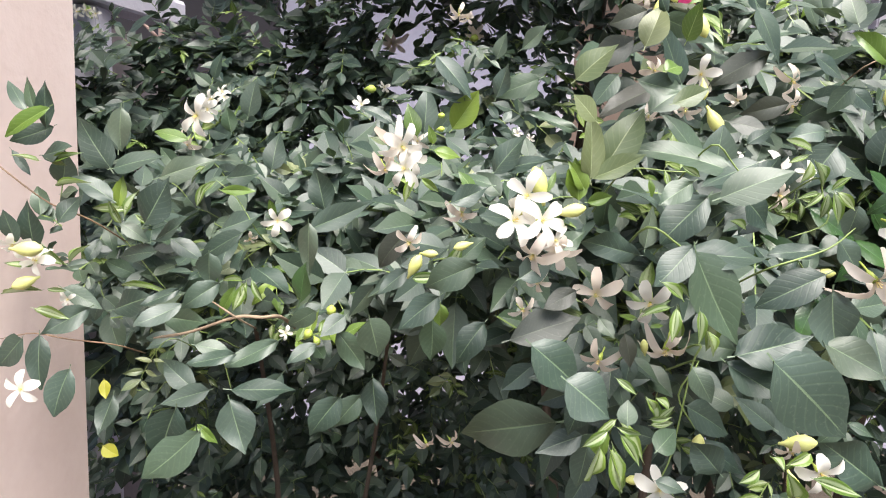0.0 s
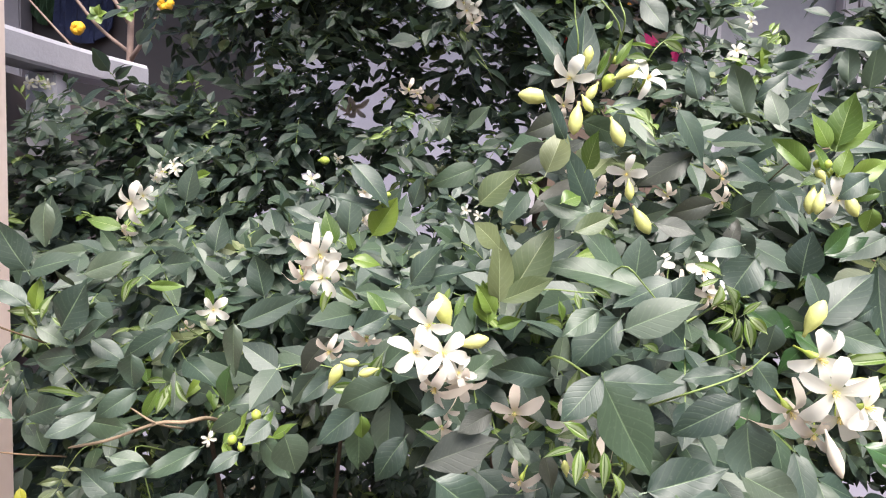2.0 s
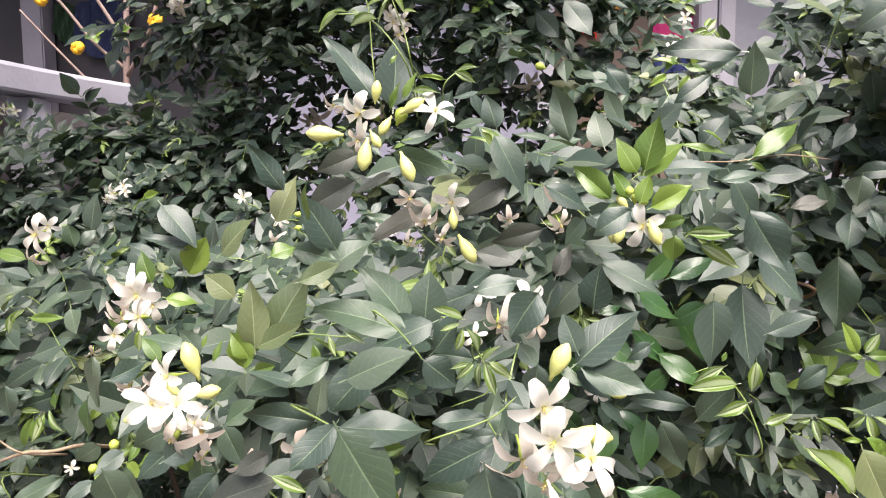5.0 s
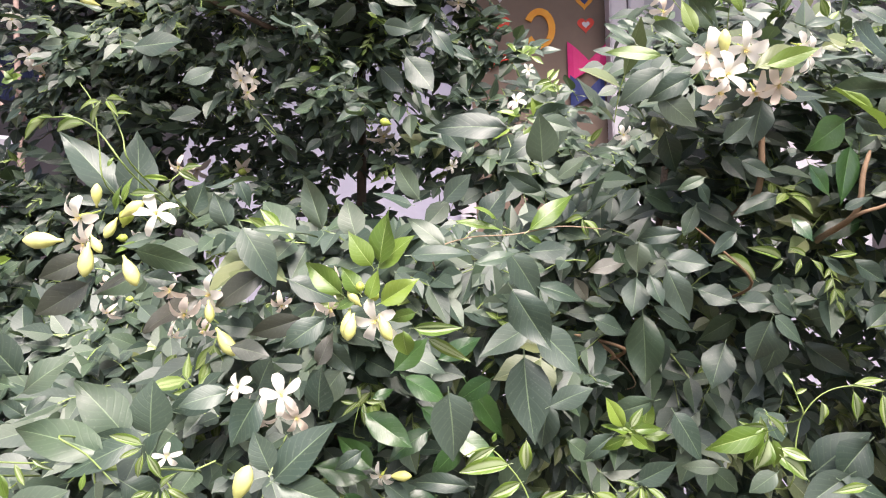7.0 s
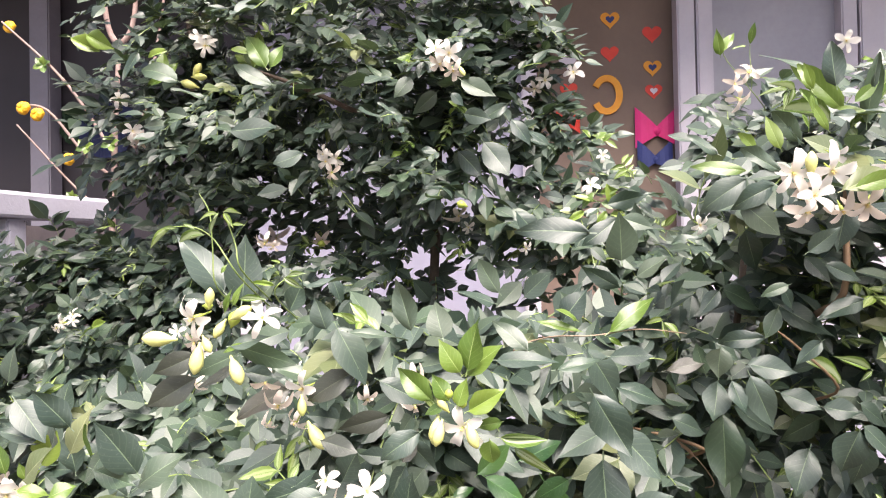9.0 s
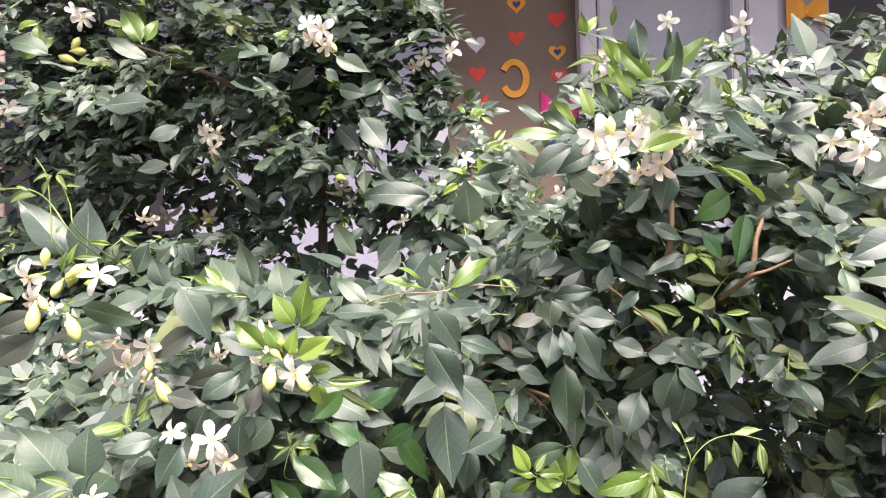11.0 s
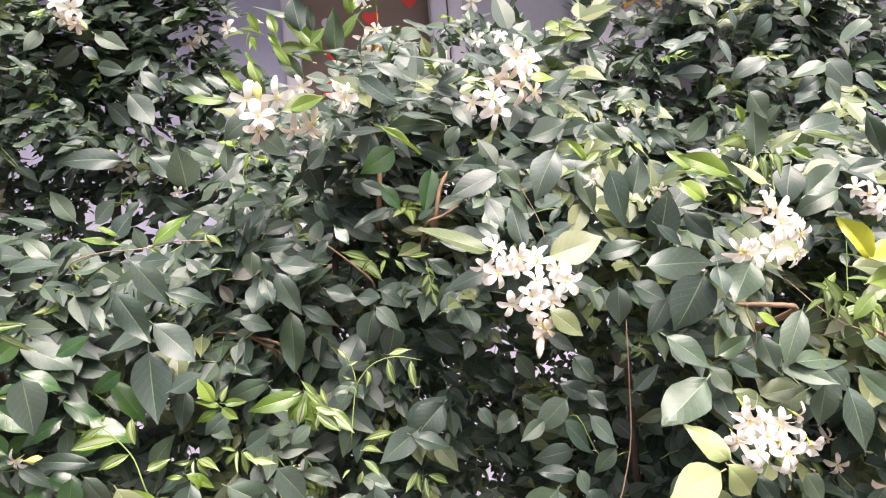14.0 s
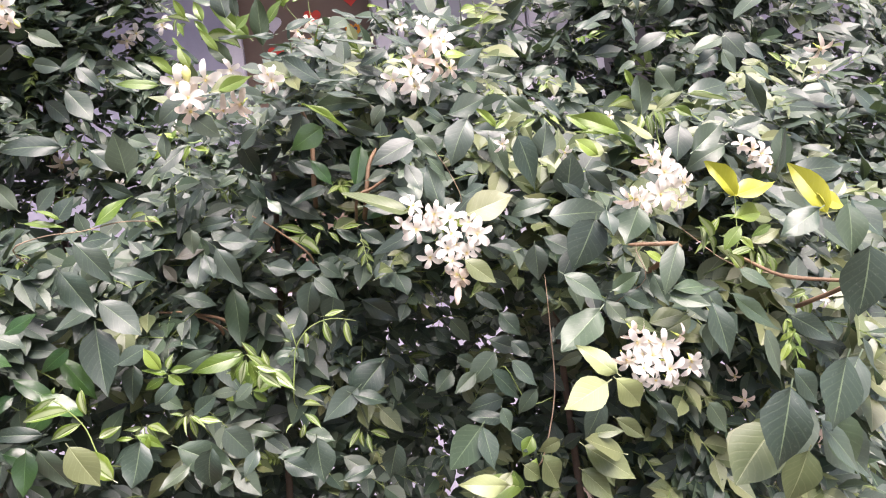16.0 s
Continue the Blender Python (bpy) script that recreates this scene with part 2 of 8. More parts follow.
def leaf_arrays(rows, cols, fold, arch, twist, wave, widest=0.45, full=0.95, hook=0.0, petiole=0.10):
    """A pointed oval leaf, 1 long and 1 wide, along +Y with its face to +Z."""
    vs, uvs, fs = [], [], []
    for i in range(rows + 1):
        t = i / rows
        # tapered at the foot, drawn out to a narrow tip
        half = 0.51 * math.sin(math.pi * t ** (math.log(0.5) / math.log(widest))) ** full * (1 - 0.55 * t ** 6) * (1 + 0.8 * wave * math.sin(19 * t)) if 0 < t < 1 else 0.010
        for j in range(cols + 1):
            s = 2 * j / cols - 1
            x = s * half + hook * t ** 3
            z = abs(s * half) * fold * (1.35 - 0.75 * abs(s)) - arch * t * t + twist * x * t + wave * math.sin(7 * t + 2 * s) * abs(s)
            vs.append((x, t, z))
            uvs.append((0.5 + 0.5 * s, t))
    w = cols + 1
    for i in range(rows):
        for j in range(cols):
            a = i * w + j
            fs.append((a, a + 1, a + w + 1, a + w))
    n = len(vs)
    vs += [(-0.018, -petiole, 0.03), (0.018, -petiole, 0.03), (0.014, 0.02, 0.004), (-0.014, 0.02, 0.004)]
    uvs += [(0.5, 0.0)] * 4
    fs.append((n, n + 1, n + 2, n + 3))
    return np.array(vs), np.array(uvs), np.array(fs)


def crease(me, uvs):
    """A sharp fold along the midrib."""
    mid = np.abs(np.asarray(uvs)[:, 0] - 0.5) < 0.01
    ends = np.zeros(len(me.edges) * 2, dtype=np.int32)
    me.edges.foreach_get("vertices", ends)
    ends = ends.reshape(-1, 2)
    me.attributes.new("sharp_edge", "BOOLEAN", "EDGE").data.foreach_set("value", mid[ends[:, 0]] & mid[ends[:, 1]])


def leaf_mesh(name, mat, *shape):
    vs, uvs, fs = leaf_arrays(*shape)
    me = bpy.data.meshes.new(name)
    me.from_pydata(vs.tolist(), [], fs.tolist())
    lay = me.uv_layers.new(name="UVMap")
    lay.data.foreach_set("uv", uvs[fs.ravel()].ravel())
    me.materials.append(mat)
    crease(me, uvs)
    return smooth(me)


LEAF_MESH = {}
rng = random.Random(11)
for key, mat in LEAF.items():
    fold = {"y": 0.70, "l": 0.28, "b": 0.30}.get(key, 0.13)
    LEAF_MESH[key] = [leaf_mesh("leaf", mat, 8, 4, fold * rng.uniform(0.1, 1.7), rng.uniform(-0.10, 0.28), rng.uniform(-0.45, 0.45), rng.uniform(0.01, 0.06), rng.uniform(0.36, 0.50), rng.uniform(0.70, 0.98), rng.uniform(-0.09, 0.09)) for _ in range(12)]


def frame_of(base, way, face, length, width):
    """Matrix of a leaf from its foot, its run and the side that it shows."""
    y = way.normalized()
    z = (face - face.dot(y) * y).normalized()
    x = y.cross(z)
    m = Matrix((x * width, y * length, z * length)).transposed().to_4x4()
    m.translation = base
    return m


# ---------------------------------------------------------------- setting
bm = bmesh.new()
bmesh.ops.create_grid(bm, x_segments=60, y_segments=60, size=40)
for v in bm.verts:
    v.co.z = 0.012 * noise.noise(v.co * 0.9)
ground = tagged(part("ground", bm, SOIL), "bare trodden soil under the hedge", "ground", kind="structure")

# pillar of pink stucco beside the hedge
bm = bmesh.new()
box(bm, (-0.80, 0.34, -0.05), (-0.40, 0.78, 2.9), 0.006)
tagged(part("pillar", bm, STUCCO), "pale pink stuccoed pillar with a fine rough grain", "pillar", kind="structure")

# the wall behind, with its openings
WY = 2.9
wall = tagged(new("wall_north"), "pale lilac painted wall with windows", "wall", kind="structure")
for lo, hi in (((-4.0, WY, -0.05), (-0.70, WY + 0.2, 1.10)), ((-4.0, WY, 2.75), (7.0, WY + 0.2, 7.5)), ((-0.70, WY, -0.05), (0.50, WY + 0.2, 2.75)),
               ((0.50, WY, -0.05), (7.0, WY + 0.2, 1.02)), ((-4.0, WY, 1.10), (-2.6, WY + 0.2, 2.75)), ((2.9, WY, 1.02), (7.0, WY + 0.2, 2.75))):
    part("panel", box(bmesh.new(), lo, hi), LILAC, wall)

# added slab above the view; it only keeps light off the wall and rear foliage
part("porch_slab", box(bmesh.new(), (-4.0, 2.0, 2.86), (7.0, WY - 0.003, 3.02), 0.01), CEMENT, wall)

win = tagged(new("window_1"), "tall window with pale frames, a brown blind and grey panes", "window", kind="structure")
for x0, x1 in ((0.435, 0.498), (1.065, 1.135), (1.142, 1.205), (1.70, 1.76), (1.77, 1.90), (2.84, 2.90)):
    part("window_post", box(bmesh.new(), (x0, WY - 0.03, 1.02), (x1, WY + 0.06, 2.75), 0.006), FRAME, win)
part("window_sill", box(bmesh.new(), (0.50, WY - 0.06, 0.98), (2.90, WY + 0.06, 1.019), 0.006), FRAME, win)
part("blind", box(bmesh.new(), (0.50, WY + 0.075, 1.02), (1.12, WY + 0.085, 2.75)), BLIND, win, "brown window blind")
part("back_panel", box(bmesh.new(), (0.50, WY + 0.10, 1.02), (2.90, WY + 0.12, 2.75)), ROOM_SHADE, win, "panel painted dark for the unlit room behind the window")
part("pane", box(bmesh.new(), (1.205, WY + 0.03, 1.02), (1.70, WY + 0.04, 2.75)), FROST, win, "frosted grey pane")
part("pane", box(bmesh.new(), (1.90, WY + 0.03, 1.02), (2.15, WY + 0.04, 2.75)), FROST, win, "frosted grey pane")
part("pane", box(bmesh.new(), (2.15, WY + 0.03, 1.02), (2.84, WY + 0.04, 2.75)), ROOM_SHADE, win, "pane painted dark for the unlit room behind it")

win2 = tagged(new("window_2"), "wide dark window with a slim grey post", "window", kind="structure")
# solid sheet; the room's darkness is in its colour
part("pane", box(bmesh.new(), (-2.6, WY + 0.10, 1.10), (-0.70, WY + 0.11, 2.75)), ROOM_SHADE, win2)
part("window_post", box(bmesh.new(), (-1.74, WY, 1.10), (-1.645, WY + 0.09, 2.75), 0.006), plain("grey_post_paint", (0.16, 0.15, 0.18), (0.23, 0.21, 0.25), 5, 0.6), win2)
part("window_sill", box(bmesh.new(), (-2.6, WY - 0.06, 1.06), (-0.70, WY + 0.09, 1.099), 0.006), FRAME, win2)

# ledge of painted cement behind the pillar
bm = bmesh.new()
line = glide([(-0.77, 1.05, 1.50), (-0.735, 1.28, 1.50), (-0.70, 1.46, 1.50), (-0.64, 1.645, 1.50)], 6)
rings = []
for i, p in enumerate(line):
    d = (line[min(i + 1, len(line) - 1)] - line[max(i - 1, 0)]).normalized()
    n = Vector((d.y, -d.x, 0)).normalized()
    rings.append([bm.verts.new(p + n * sx * 0.035 + Vector((0, 0, sz * 0.028))) for sx, sz in ((-1, -1), (0.9, -1), (1, -0.8), (1, 0.7), (0.85, 1), (-1, 1))])
for q, w in zip(rings, rings[1:]):
    for k in range(6):
        bm.faces.new((q[k], q[(k + 1) % 6], w[(k + 1) % 6], w[k]))
bm.faces.new(rings[0][::-1])
bm.faces.new(rings[-1])
bmesh.ops.recalc_face_normals(bm, faces=bm.faces[:])
ledge = tagged(new("ledge"), "curved pale grey cement ledge behind the hedge", "ledge", kind="structure")
part("coping", bm, CEMENT, ledge)
# added panel below the coping, coloured dark for the shaded gap there
part("under_ledge_panel", box(bmesh.new(), (-0.84, 1.10, -0.05), (-0.78, 1.90, 1.465)), plain("under_ledge_shade", (0.10, 0.085, 0.09), (0.18, 0.15, 0.15), 5, 0.8, 0, 0.4), ledge)
part("ledge_post", box(bmesh.new(), (-0.75, 1.40, -0.05), (-0.69, 1.46, 1.469), 0.005), CEMENT, ledge)


# paper decorations on the window
def heart(x, z, size, mat, label, ring=None):
    def outline(k):
        pts = []
        for i in range(28):
            t = i * math.tau / 28
            pts.append((k * size / 32 * 16 * math.sin(t) ** 3, k * size / 32 * (13 * math.cos(t) - 5 * math.cos(2 * t) - 2 * math.cos(3 * t) - math.cos(4 * t))))
        return pts

    def slab(k, y0, y1, m, parent, name):
        bm = bmesh.new()
        f = bm.faces.new([bm.verts.new((a, y0, b)) for a, b in outline(k)])
        r = bmesh.ops.extrude_face_region(bm, geom=[f])
        bmesh.ops.translate(bm, vec=(0, y1 - y0, 0), verts=[v for v in r["geom"] if isinstance(v, bmesh.types.BMVert)])
        bmesh.ops.recalc_face_normals(bm, faces=bm.faces[:])
        return part(name, bm, m, parent)

    ob = tagged(new("paper_heart"), label, "decoration", "window hearts")
    ob.location = (x, WY + 0.0745, z)
    slab(1.0, -0.003, 0.0, mat, ob, "heart")
    if ring:
        slab(0.45, -0.005, -0.0032, ring, ob, "heart_centre")


heart(0.987, 2.297, 0.080, RED, "red paper heart stuck on the window blind")
heart(0.986, 2.154, 0.075, ORANGE, "orange paper heart with a navy centre", NAVY)
heart(0.989, 2.055, 0.070, RED, "red paper heart with a pale centre", PALE)
heart(0.811, 2.222, 0.075, RED, "red paper heart stuck on the window blind")
heart(0.815, 2.365, 0.080, ORANGE, "orange paper heart with a dark centre", NAVY)
heart(0.637, 2.073, 0.075, RED, "red paper heart stuck on the window blind")
heart(0.635, 2.200, 0.080, PALE, "pale paper heart stuck on the window blind")

bm = bmesh.new()
N = 26
rings = []
for i in range(N):
    a = radians(-150 + 300 * i / (N - 1))
    c, s = math.cos(a), math.sin(a)
    rings.append([bm.verts.new((0.795 + (0.052 + q[0]) * c, WY + 0.066 + q[1], 2.045 + (0.070 + q[0]) * s)) for q in ((-0.014, 0.008), (-0.014, -0.002), (0.014, -0.002), (0.014, 0.008))])
for q, w in zip(rings, rings[1:]):
    for k in range(4):
        bm.faces.new((q[k], q[(k + 1) % 4], w[(k + 1) % 4], w[k]))
bm.faces.new(rings[0][::-1])
bm.faces.new(rings[-1])
bmesh.ops.recalc_face_normals(bm, faces=bm.faces[:])
tagged(part("paper_ring", bm, ORANGE), "orange open paper ring stuck on the window blind", "decoration")


def bow(x, y, z, size, mat, name, label):
    """A folded paper bow: two flared wings and a knot."""
    ob = tagged(new(name), label, "decoration")
    ob.location = (x, y, z)
    for s in (-1, 1):
        bm = bmesh.new()
        ring = []
        for i in range(5):
            t = i / 4
            h = size * (0.12 + 0.42 * t)
            ring.append([bm.verts.new((s * size * 0.55 * t, -0.006 - 0.012 * math.sin(math.pi * t) - (0.004 if k else 0), q * h + size * 0.1 * t)) for k, q in ((0, -1), (0, 1), (1, 1), (1, -1))])
        for q, w in zip(ring, ring[1:]):
            for k in range(4):
                bm.faces.new((q[k], q[(k + 1) % 4], w[(k + 1) % 4], w[k]))
        bm.faces.new(ring[0][::-1])
        bm.faces.new(ring[-1])
        bmesh.ops.recalc_face_normals(bm, faces=bm.faces[:])
        part("wing", bm, mat, ob)
    bm = bmesh.new()
    bmesh.ops.create_uvsphere(bm, u_segments=10, v_segments=8, radius=size * 0.14)
    part("knot", bm, mat, ob)


bow(0.995, WY + 0.07, 1.885, 0.16, PINK, "paper_bow", "bright pink paper bow on the window")
bow(0.63, WY + 0.07, 1.925, 0.09, RED, "paper_bow", "red paper bow on the window")
bow(2.043, WY + 0.02, 2.28, 0.16, ORANGE, "paper_flower", "orange paper flower stuck on the pane")
bow(0.985, WY + 0.065, 1.765, 0.13, NAVY, "paper_bow", "navy paper bow on the window")

# dark blue cloth hung in the dim window
def cloth(x, z, wide, high, mat, name, label):
    bm = bmesh.new()
    bmesh.ops.create_grid(bm, x_segments=14, y_segments=10, size=0.5)
    for v in bm.verts:
        u, w = v.co.x, v.co.y
        sag = (1 - 2.2 * u * u) if w < 0 else (1 - 0.9 * u * u)
        v.co = Vector((x + u * wide, WY + 0.06 + 0.012 * math.sin(u * 26 + w * 3), z + w * high * sag))
    r = bmesh.ops.extrude_face_region(bm, geom=bm.faces[:])
    bmesh.ops.translate(bm, vec=(0, 0.006, 0), verts=[v for v in r["geom"] if isinstance(v, bmesh.types.BMVert)])
    bmesh.ops.recalc_face_normals(bm, faces=bm.faces[:])
    tagged(part(name, bm, mat), label, "cloth")


cloth(-1.42, 1.97, 0.24, 0.25, plain("navy_cloth", (0.006, 0.010, 0.040), (0.012, 0.020, 0.075), 12, 0.8), "blue_cloth", "dark blue cloth hanging in the dim window")
cloth(-1.585, 2.0, 0.09, 0.17, plain("green_cloth", (0.010, 0.030, 0.012), (0.020, 0.055, 0.022), 12, 0.8), "green_cloth", "dark green cloth hanging in the dim window")

# bare shrub with yellow blooms behind the ledge
shrub = tagged(new("yellow_flower_shrub"), "thin bare shrub with small yellow blooms and green shoots", "shrub")
shrub.location = (-0.82, 2.0, 0)
FOOT = Vector((-0.82, 2.0, 0))
PINK_BARK = plain("pinkish_bark", (0.19, 0.125, 0.11), (0.32, 0.23, 0.20), 40, 0.8, 0, 0.4)


def twig_of(r, *pts):
    line = [p - FOOT for p in glide(pts, 5)]
    bm = bmesh.new()
    tube(bm, line, [r * 0.8 * (1.2 - 0.6 * i / (len(line) - 1)) for i in range(len(line))], 7)
    smooth(part("twig", bm, PINK_BARK, shrub).data)


twig_of(0.014, (-0.82, 2.0, 0), (-0.83, 2.0, 1.0), (-0.80, 1.98, 1.62), (-0.79, 2.0, 2.03))
twig_of(0.011, (-0.79, 2.0, 2.02), (-0.83, 2.0, 2.12), (-0.86, 2.0, 2.5))
twig_of(0.010, (-0.79, 2.0, 2.02), (-0.74, 2.0, 2.12), (-0.72, 2.0, 2.5))
twig_of(0.006, (-0.80, 2.0, 1.62), (-0.90, 2.0, 1.70), (-1.02, 2.0, 1.84), (-1.12, 2.0, 1.86))
twig_of(0.005, (-0.82, 2.0, 1.50), (-0.95, 2.0, 1.62), (-1.12, 2.0, 1.80))
twig_of(0.006, (-0.80, 1.98, 1.70), (-0.95, 1.98, 1.92), (-1.15, 1.98, 2.11))
twig_of(0.007, (-0.80, 1.98, 1.60), (-0.70, 1.94, 1.74), (-0.64, 1.96, 2.06), (-0.60, 1.96, 2.4))


def bloom(x, y, z, r):
    bm = bmesh.new()
    for k in range(9):
        a = k * 2.4
        d = Vector((math.cos(a) * 0.6, -0.7 + 0.1 * k % 0.5, math.sin(a) * 0.6)).normalized()
        s = bmesh.ops.create_uvsphere(bm, u_segments=6, v_segments=5, radius=r * 0.55)["verts"]
        bmesh.ops.translate(bm, vec=Vector((x, y, z)) - FOOT + d * r * 0.55, verts=s)
    smooth(part("bloom", bm, MARIGOLD, shrub, "yellow bloom").data)


def shoot(x, y, z, r):
    for k in range(5):
        a = k * 1.257
        run = Vector((math.cos(a), -0.4, math.sin(a) + 0.3)).normalized()
        o = part("leaf", LEAF_MESH["l"][k], None, shrub)
        o.matrix_basis = frame_of(Vector((x, y, z)) - FOOT, run, Vector((0.1, -1, 0.3)), r * 0.62, r * 0.45)


bloom(-0.949, 2.0, 1.688, 0.021)
bloom(-1.048, 2.0, 1.827, 0.022)
bloom(-1.093, 2.0, 1.848, 0.022)
bloom(-1.136, 2.0, 2.098, 0.020)
bloom(-0.671, 1.91, 1.737, 0.023)
shoot(-0.886, 1.98, 1.721, 0.05)
shoot(-0.789, 1.95, 1.723, 0.05)
shoot(-1.019, 1.98, 1.972, 0.05)
shoot(-0.93, 1.98, 1.57, 0.04)

# plants: every bush is an Empty at its foot, with its parts below it
BUSH = {}


def bush(key, name, x, y, label):
    ob = new(name)
    ob.location = (x, y, 0)
    tagged(ob, label, "bush", "flowering hedge")
    bpy.context.view_layer.update()
    BUSH[key] = (ob, Vector((x, y, 0)))


bush("left", "jasmine_bush", -0.22, 0.90, "dark green orange jasmine bush with white flowers beside the pillar")
bush("middle", "jasmine_bush", 0.22, 0.86, "dense orange jasmine bush with large white flower clusters")
bush("right", "jasmine_bush", 0.58, 0.95, "dark green orange jasmine bush with pale young shoots")
bush("end", "jasmine_bush", 1.02, 0.76, "orange jasmine bush heavy with creamy white flowers")
bush("rear_left", "jasmine_bush", -0.45, 1.35, "shaded dark green jasmine bush behind the hedge")
bush("rear_tree", "jasmine_tree", 0.02, 1.40, "small jasmine tree with slim stems and fading flowers")
bush("rear_middle", "jasmine_bush", 0.50, 1.22, "low shaded jasmine bush before the window wall")
bush("rear_right", "jasmine_bush", 1.32, 1.10, "shaded jasmine bush with small dull leaves")
bush("far_end", "jasmine_bush", 1.70, 1.00, "dense dark green jasmine bush at the end of the hedge")
COUNT = {k: 0 for k in BUSH}
KEEP = []
BLOOMS = {k: [] for k in BUSH}


def owner(p):
    """The bush to which a place belongs."""
    x, y, z = p
    if y > 0.89:
        key = "rear_left" if x < -0.15 and z < 1.47 else "rear_right" if x > 0.95 else "rear_middle" if (x > 0.32 or z < 1.36) else "rear_tree"
    elif x < 0.0 and y > 0.44:
        key = "left"
    elif x < 0.36:
        key = "middle"
    elif x < 0.74 or y > 0.66 and x < 0.95:
        key = "right"
    else:
        key = "end"
    return key


def leaf(kind, base, tip, ratio):
    """A leaf from its foot to its tip; ratio: its width to its length."""
    key = owner(base)
    ob, foot = BUSH[key]
    base, tip = Vector(base), Vector(tip)
    run = tip - base
    # "s": an upper leaf, its face to the sky; "n": one that hangs in the shade, its face to the path
    low, high = {"s": (0.45, 1.1), "n": (-0.4, 0.15)}.get(kind, (0.1, 1.0))
    face = Vector((rng.uniform(-0.4, 0.4), -1.0, rng.uniform(low, high)))
    kind = "m" if kind in "sn" else kind
    o = part("leaf", rng.choice(LEAF_MESH[kind]), None, ob)
    o.matrix_basis = Matrix.Translation(-foot) @ frame_of(base, run, face, run.length, run.length * ratio)
    COUNT[key] += 1
    KEEP.append(((base + tip) / 2, 0.46 * run.length))


def petal_mesh(kind, bend, twist, slim):
    """A strap-like petal, 1 long, from the throat outwards, its tip bent back."""
    vs, uvs, fs = [], [], []
    rows, cols = 6, 2
    for i in range(rows + 1):
        t = i / rows
        # slender at the throat, broad and blunt at the end
        half = slim * float(np.interp(t, (0, 0.2, 0.45, 0.65, 0.84, 1), (0.09, 0.165, 0.26, 0.295, 0.27, 0.13)))
        for j in range(cols + 1):
            s = j - 1
            vs.append((s * half + twist * t * t, t, 0.50 * t - bend * t * t * t + abs(s) * half * 0.30))
            uvs.append((0.5 + 0.5 * s, t))
    for i in range(rows):
        for j in range(cols):
            a = i * 3 + j
            fs.append((a, a + 1, a + 4, a + 3))
    me = bpy.data.meshes.new("petal")
    me.from_pydata(vs, [], fs)
    fs = np.array(fs)
    me.uv_layers.new(name="UVMap").data.foreach_set("uv", np.array(uvs)[fs.ravel()].ravel())
    me.materials.append(PETAL[kind])
    return smooth(me)


PETAL_MESH = {k: [petal_mesh(k, rng.uniform(0.35, 1.2 if k == "w" else 1.5), rng.uniform(-0.22, 0.22), rng.uniform(0.62, 0.98)) for _ in range(10)] for k in PETAL}

bm = bmesh.new()
for k in range(7):
    a = k * math.tau / 7
    d = Vector((math.cos(a) * 0.09, math.sin(a) * 0.09, 0.22 + 0.05 * (k % 2)))
    tube(bm, [(0, 0, 0), d * 0.6, d], [0.012, 0.009, 0.016], 4)
tube(bm, [(0, 0, 0), (0, 0, 0.26), (0, 0, 0.32)], [0.02, 0.016, 0.034], 5)
STAMEN_MESH = bpy.data.meshes.new("stamen")
bm.to_mesh(STAMEN_MESH)
bm.free()
STAMEN_MESH.materials.append(STAMEN)
bm = bmesh.new()
tube(bm, [(0, 0, -0.85), (0, 0, -0.45), (0, 0, -0.3), (0, 0, 0.03)], [0.035, 0.045, 0.10, 0.14], 6)
TUBE_MESH = bpy.data.meshes.new("calyx")
bm.to_mesh(TUBE_MESH)
bm.free()
TUBE_MESH.materials.append(BUD["g"])
smooth(TUBE_MESH)


def flower(kind, at, across):
    """A five-petalled flower with its throat at the given place."""
    key = owner(at)
    ob, foot = BUSH[key]
    at = Vector(at)
    face = Vector((rng.uniform(-0.65, 0.65), -1.0, rng.uniform(-0.6, 0.5) - (0.5 if kind == "p" else 0))).normalized()
    turn = face.to_track_quat("Z", "Y").to_matrix().to_4x4() @ Matrix.Rotation(rng.uniform(0, math.tau), 4, "Z")
    fl = new("flower")
    fl.parent = ob
    fl.matrix_basis = Matrix.Translation(at - foot) @ turn @ Matrix.Scale(across * (0.48 if kind == "w" else 0.5), 4)
    tagged(fl, "open creamy white flower with five petals" if kind == "w" else "fading peach-coloured flower")
    for k in range(5):
        p = part("petal", rng.choice(PETAL_MESH[kind]), None, fl)
        tilt = rng.uniform(-8, 14) if kind == "w" else rng.uniform(-30, 35)
        p.matrix_basis = pose(0, 0, 0, 0, 0, 72 * k + rng.uniform(-9, 9)) @ pose(0, 0, 0, tilt) @ Matrix.Scale(rng.uniform(0.9, 1.1), 4)
    part("stamen", STAMEN_MESH, None, fl)
    part("calyx", TUBE_MESH, None, fl)
    KEEP.append((at, 0.48 * across))
    BLOOMS[key].append(at)


bm = bmesh.new()
tube(bm, [(0, -0.16, 0), (0, 0.0, 0), (0, 0.14, 0), (0, 0.38, 0), (0, 0.66, 0), (0, 0.88, 0), (0, 1.0, 0)], [0.05, 0.075, 0.16, 0.255, 0.275, 0.16, 0.04], 8)
BUD_SHAPE = bm
BUD_MESH = {}
for k in BUD:
    me = bpy.data.meshes.new("bud")
    BUD_SHAPE.to_mesh(me)
    me.materials.append(BUD[k])
    BUD_MESH[k] = smooth(me)
BUD_SHAPE.free()


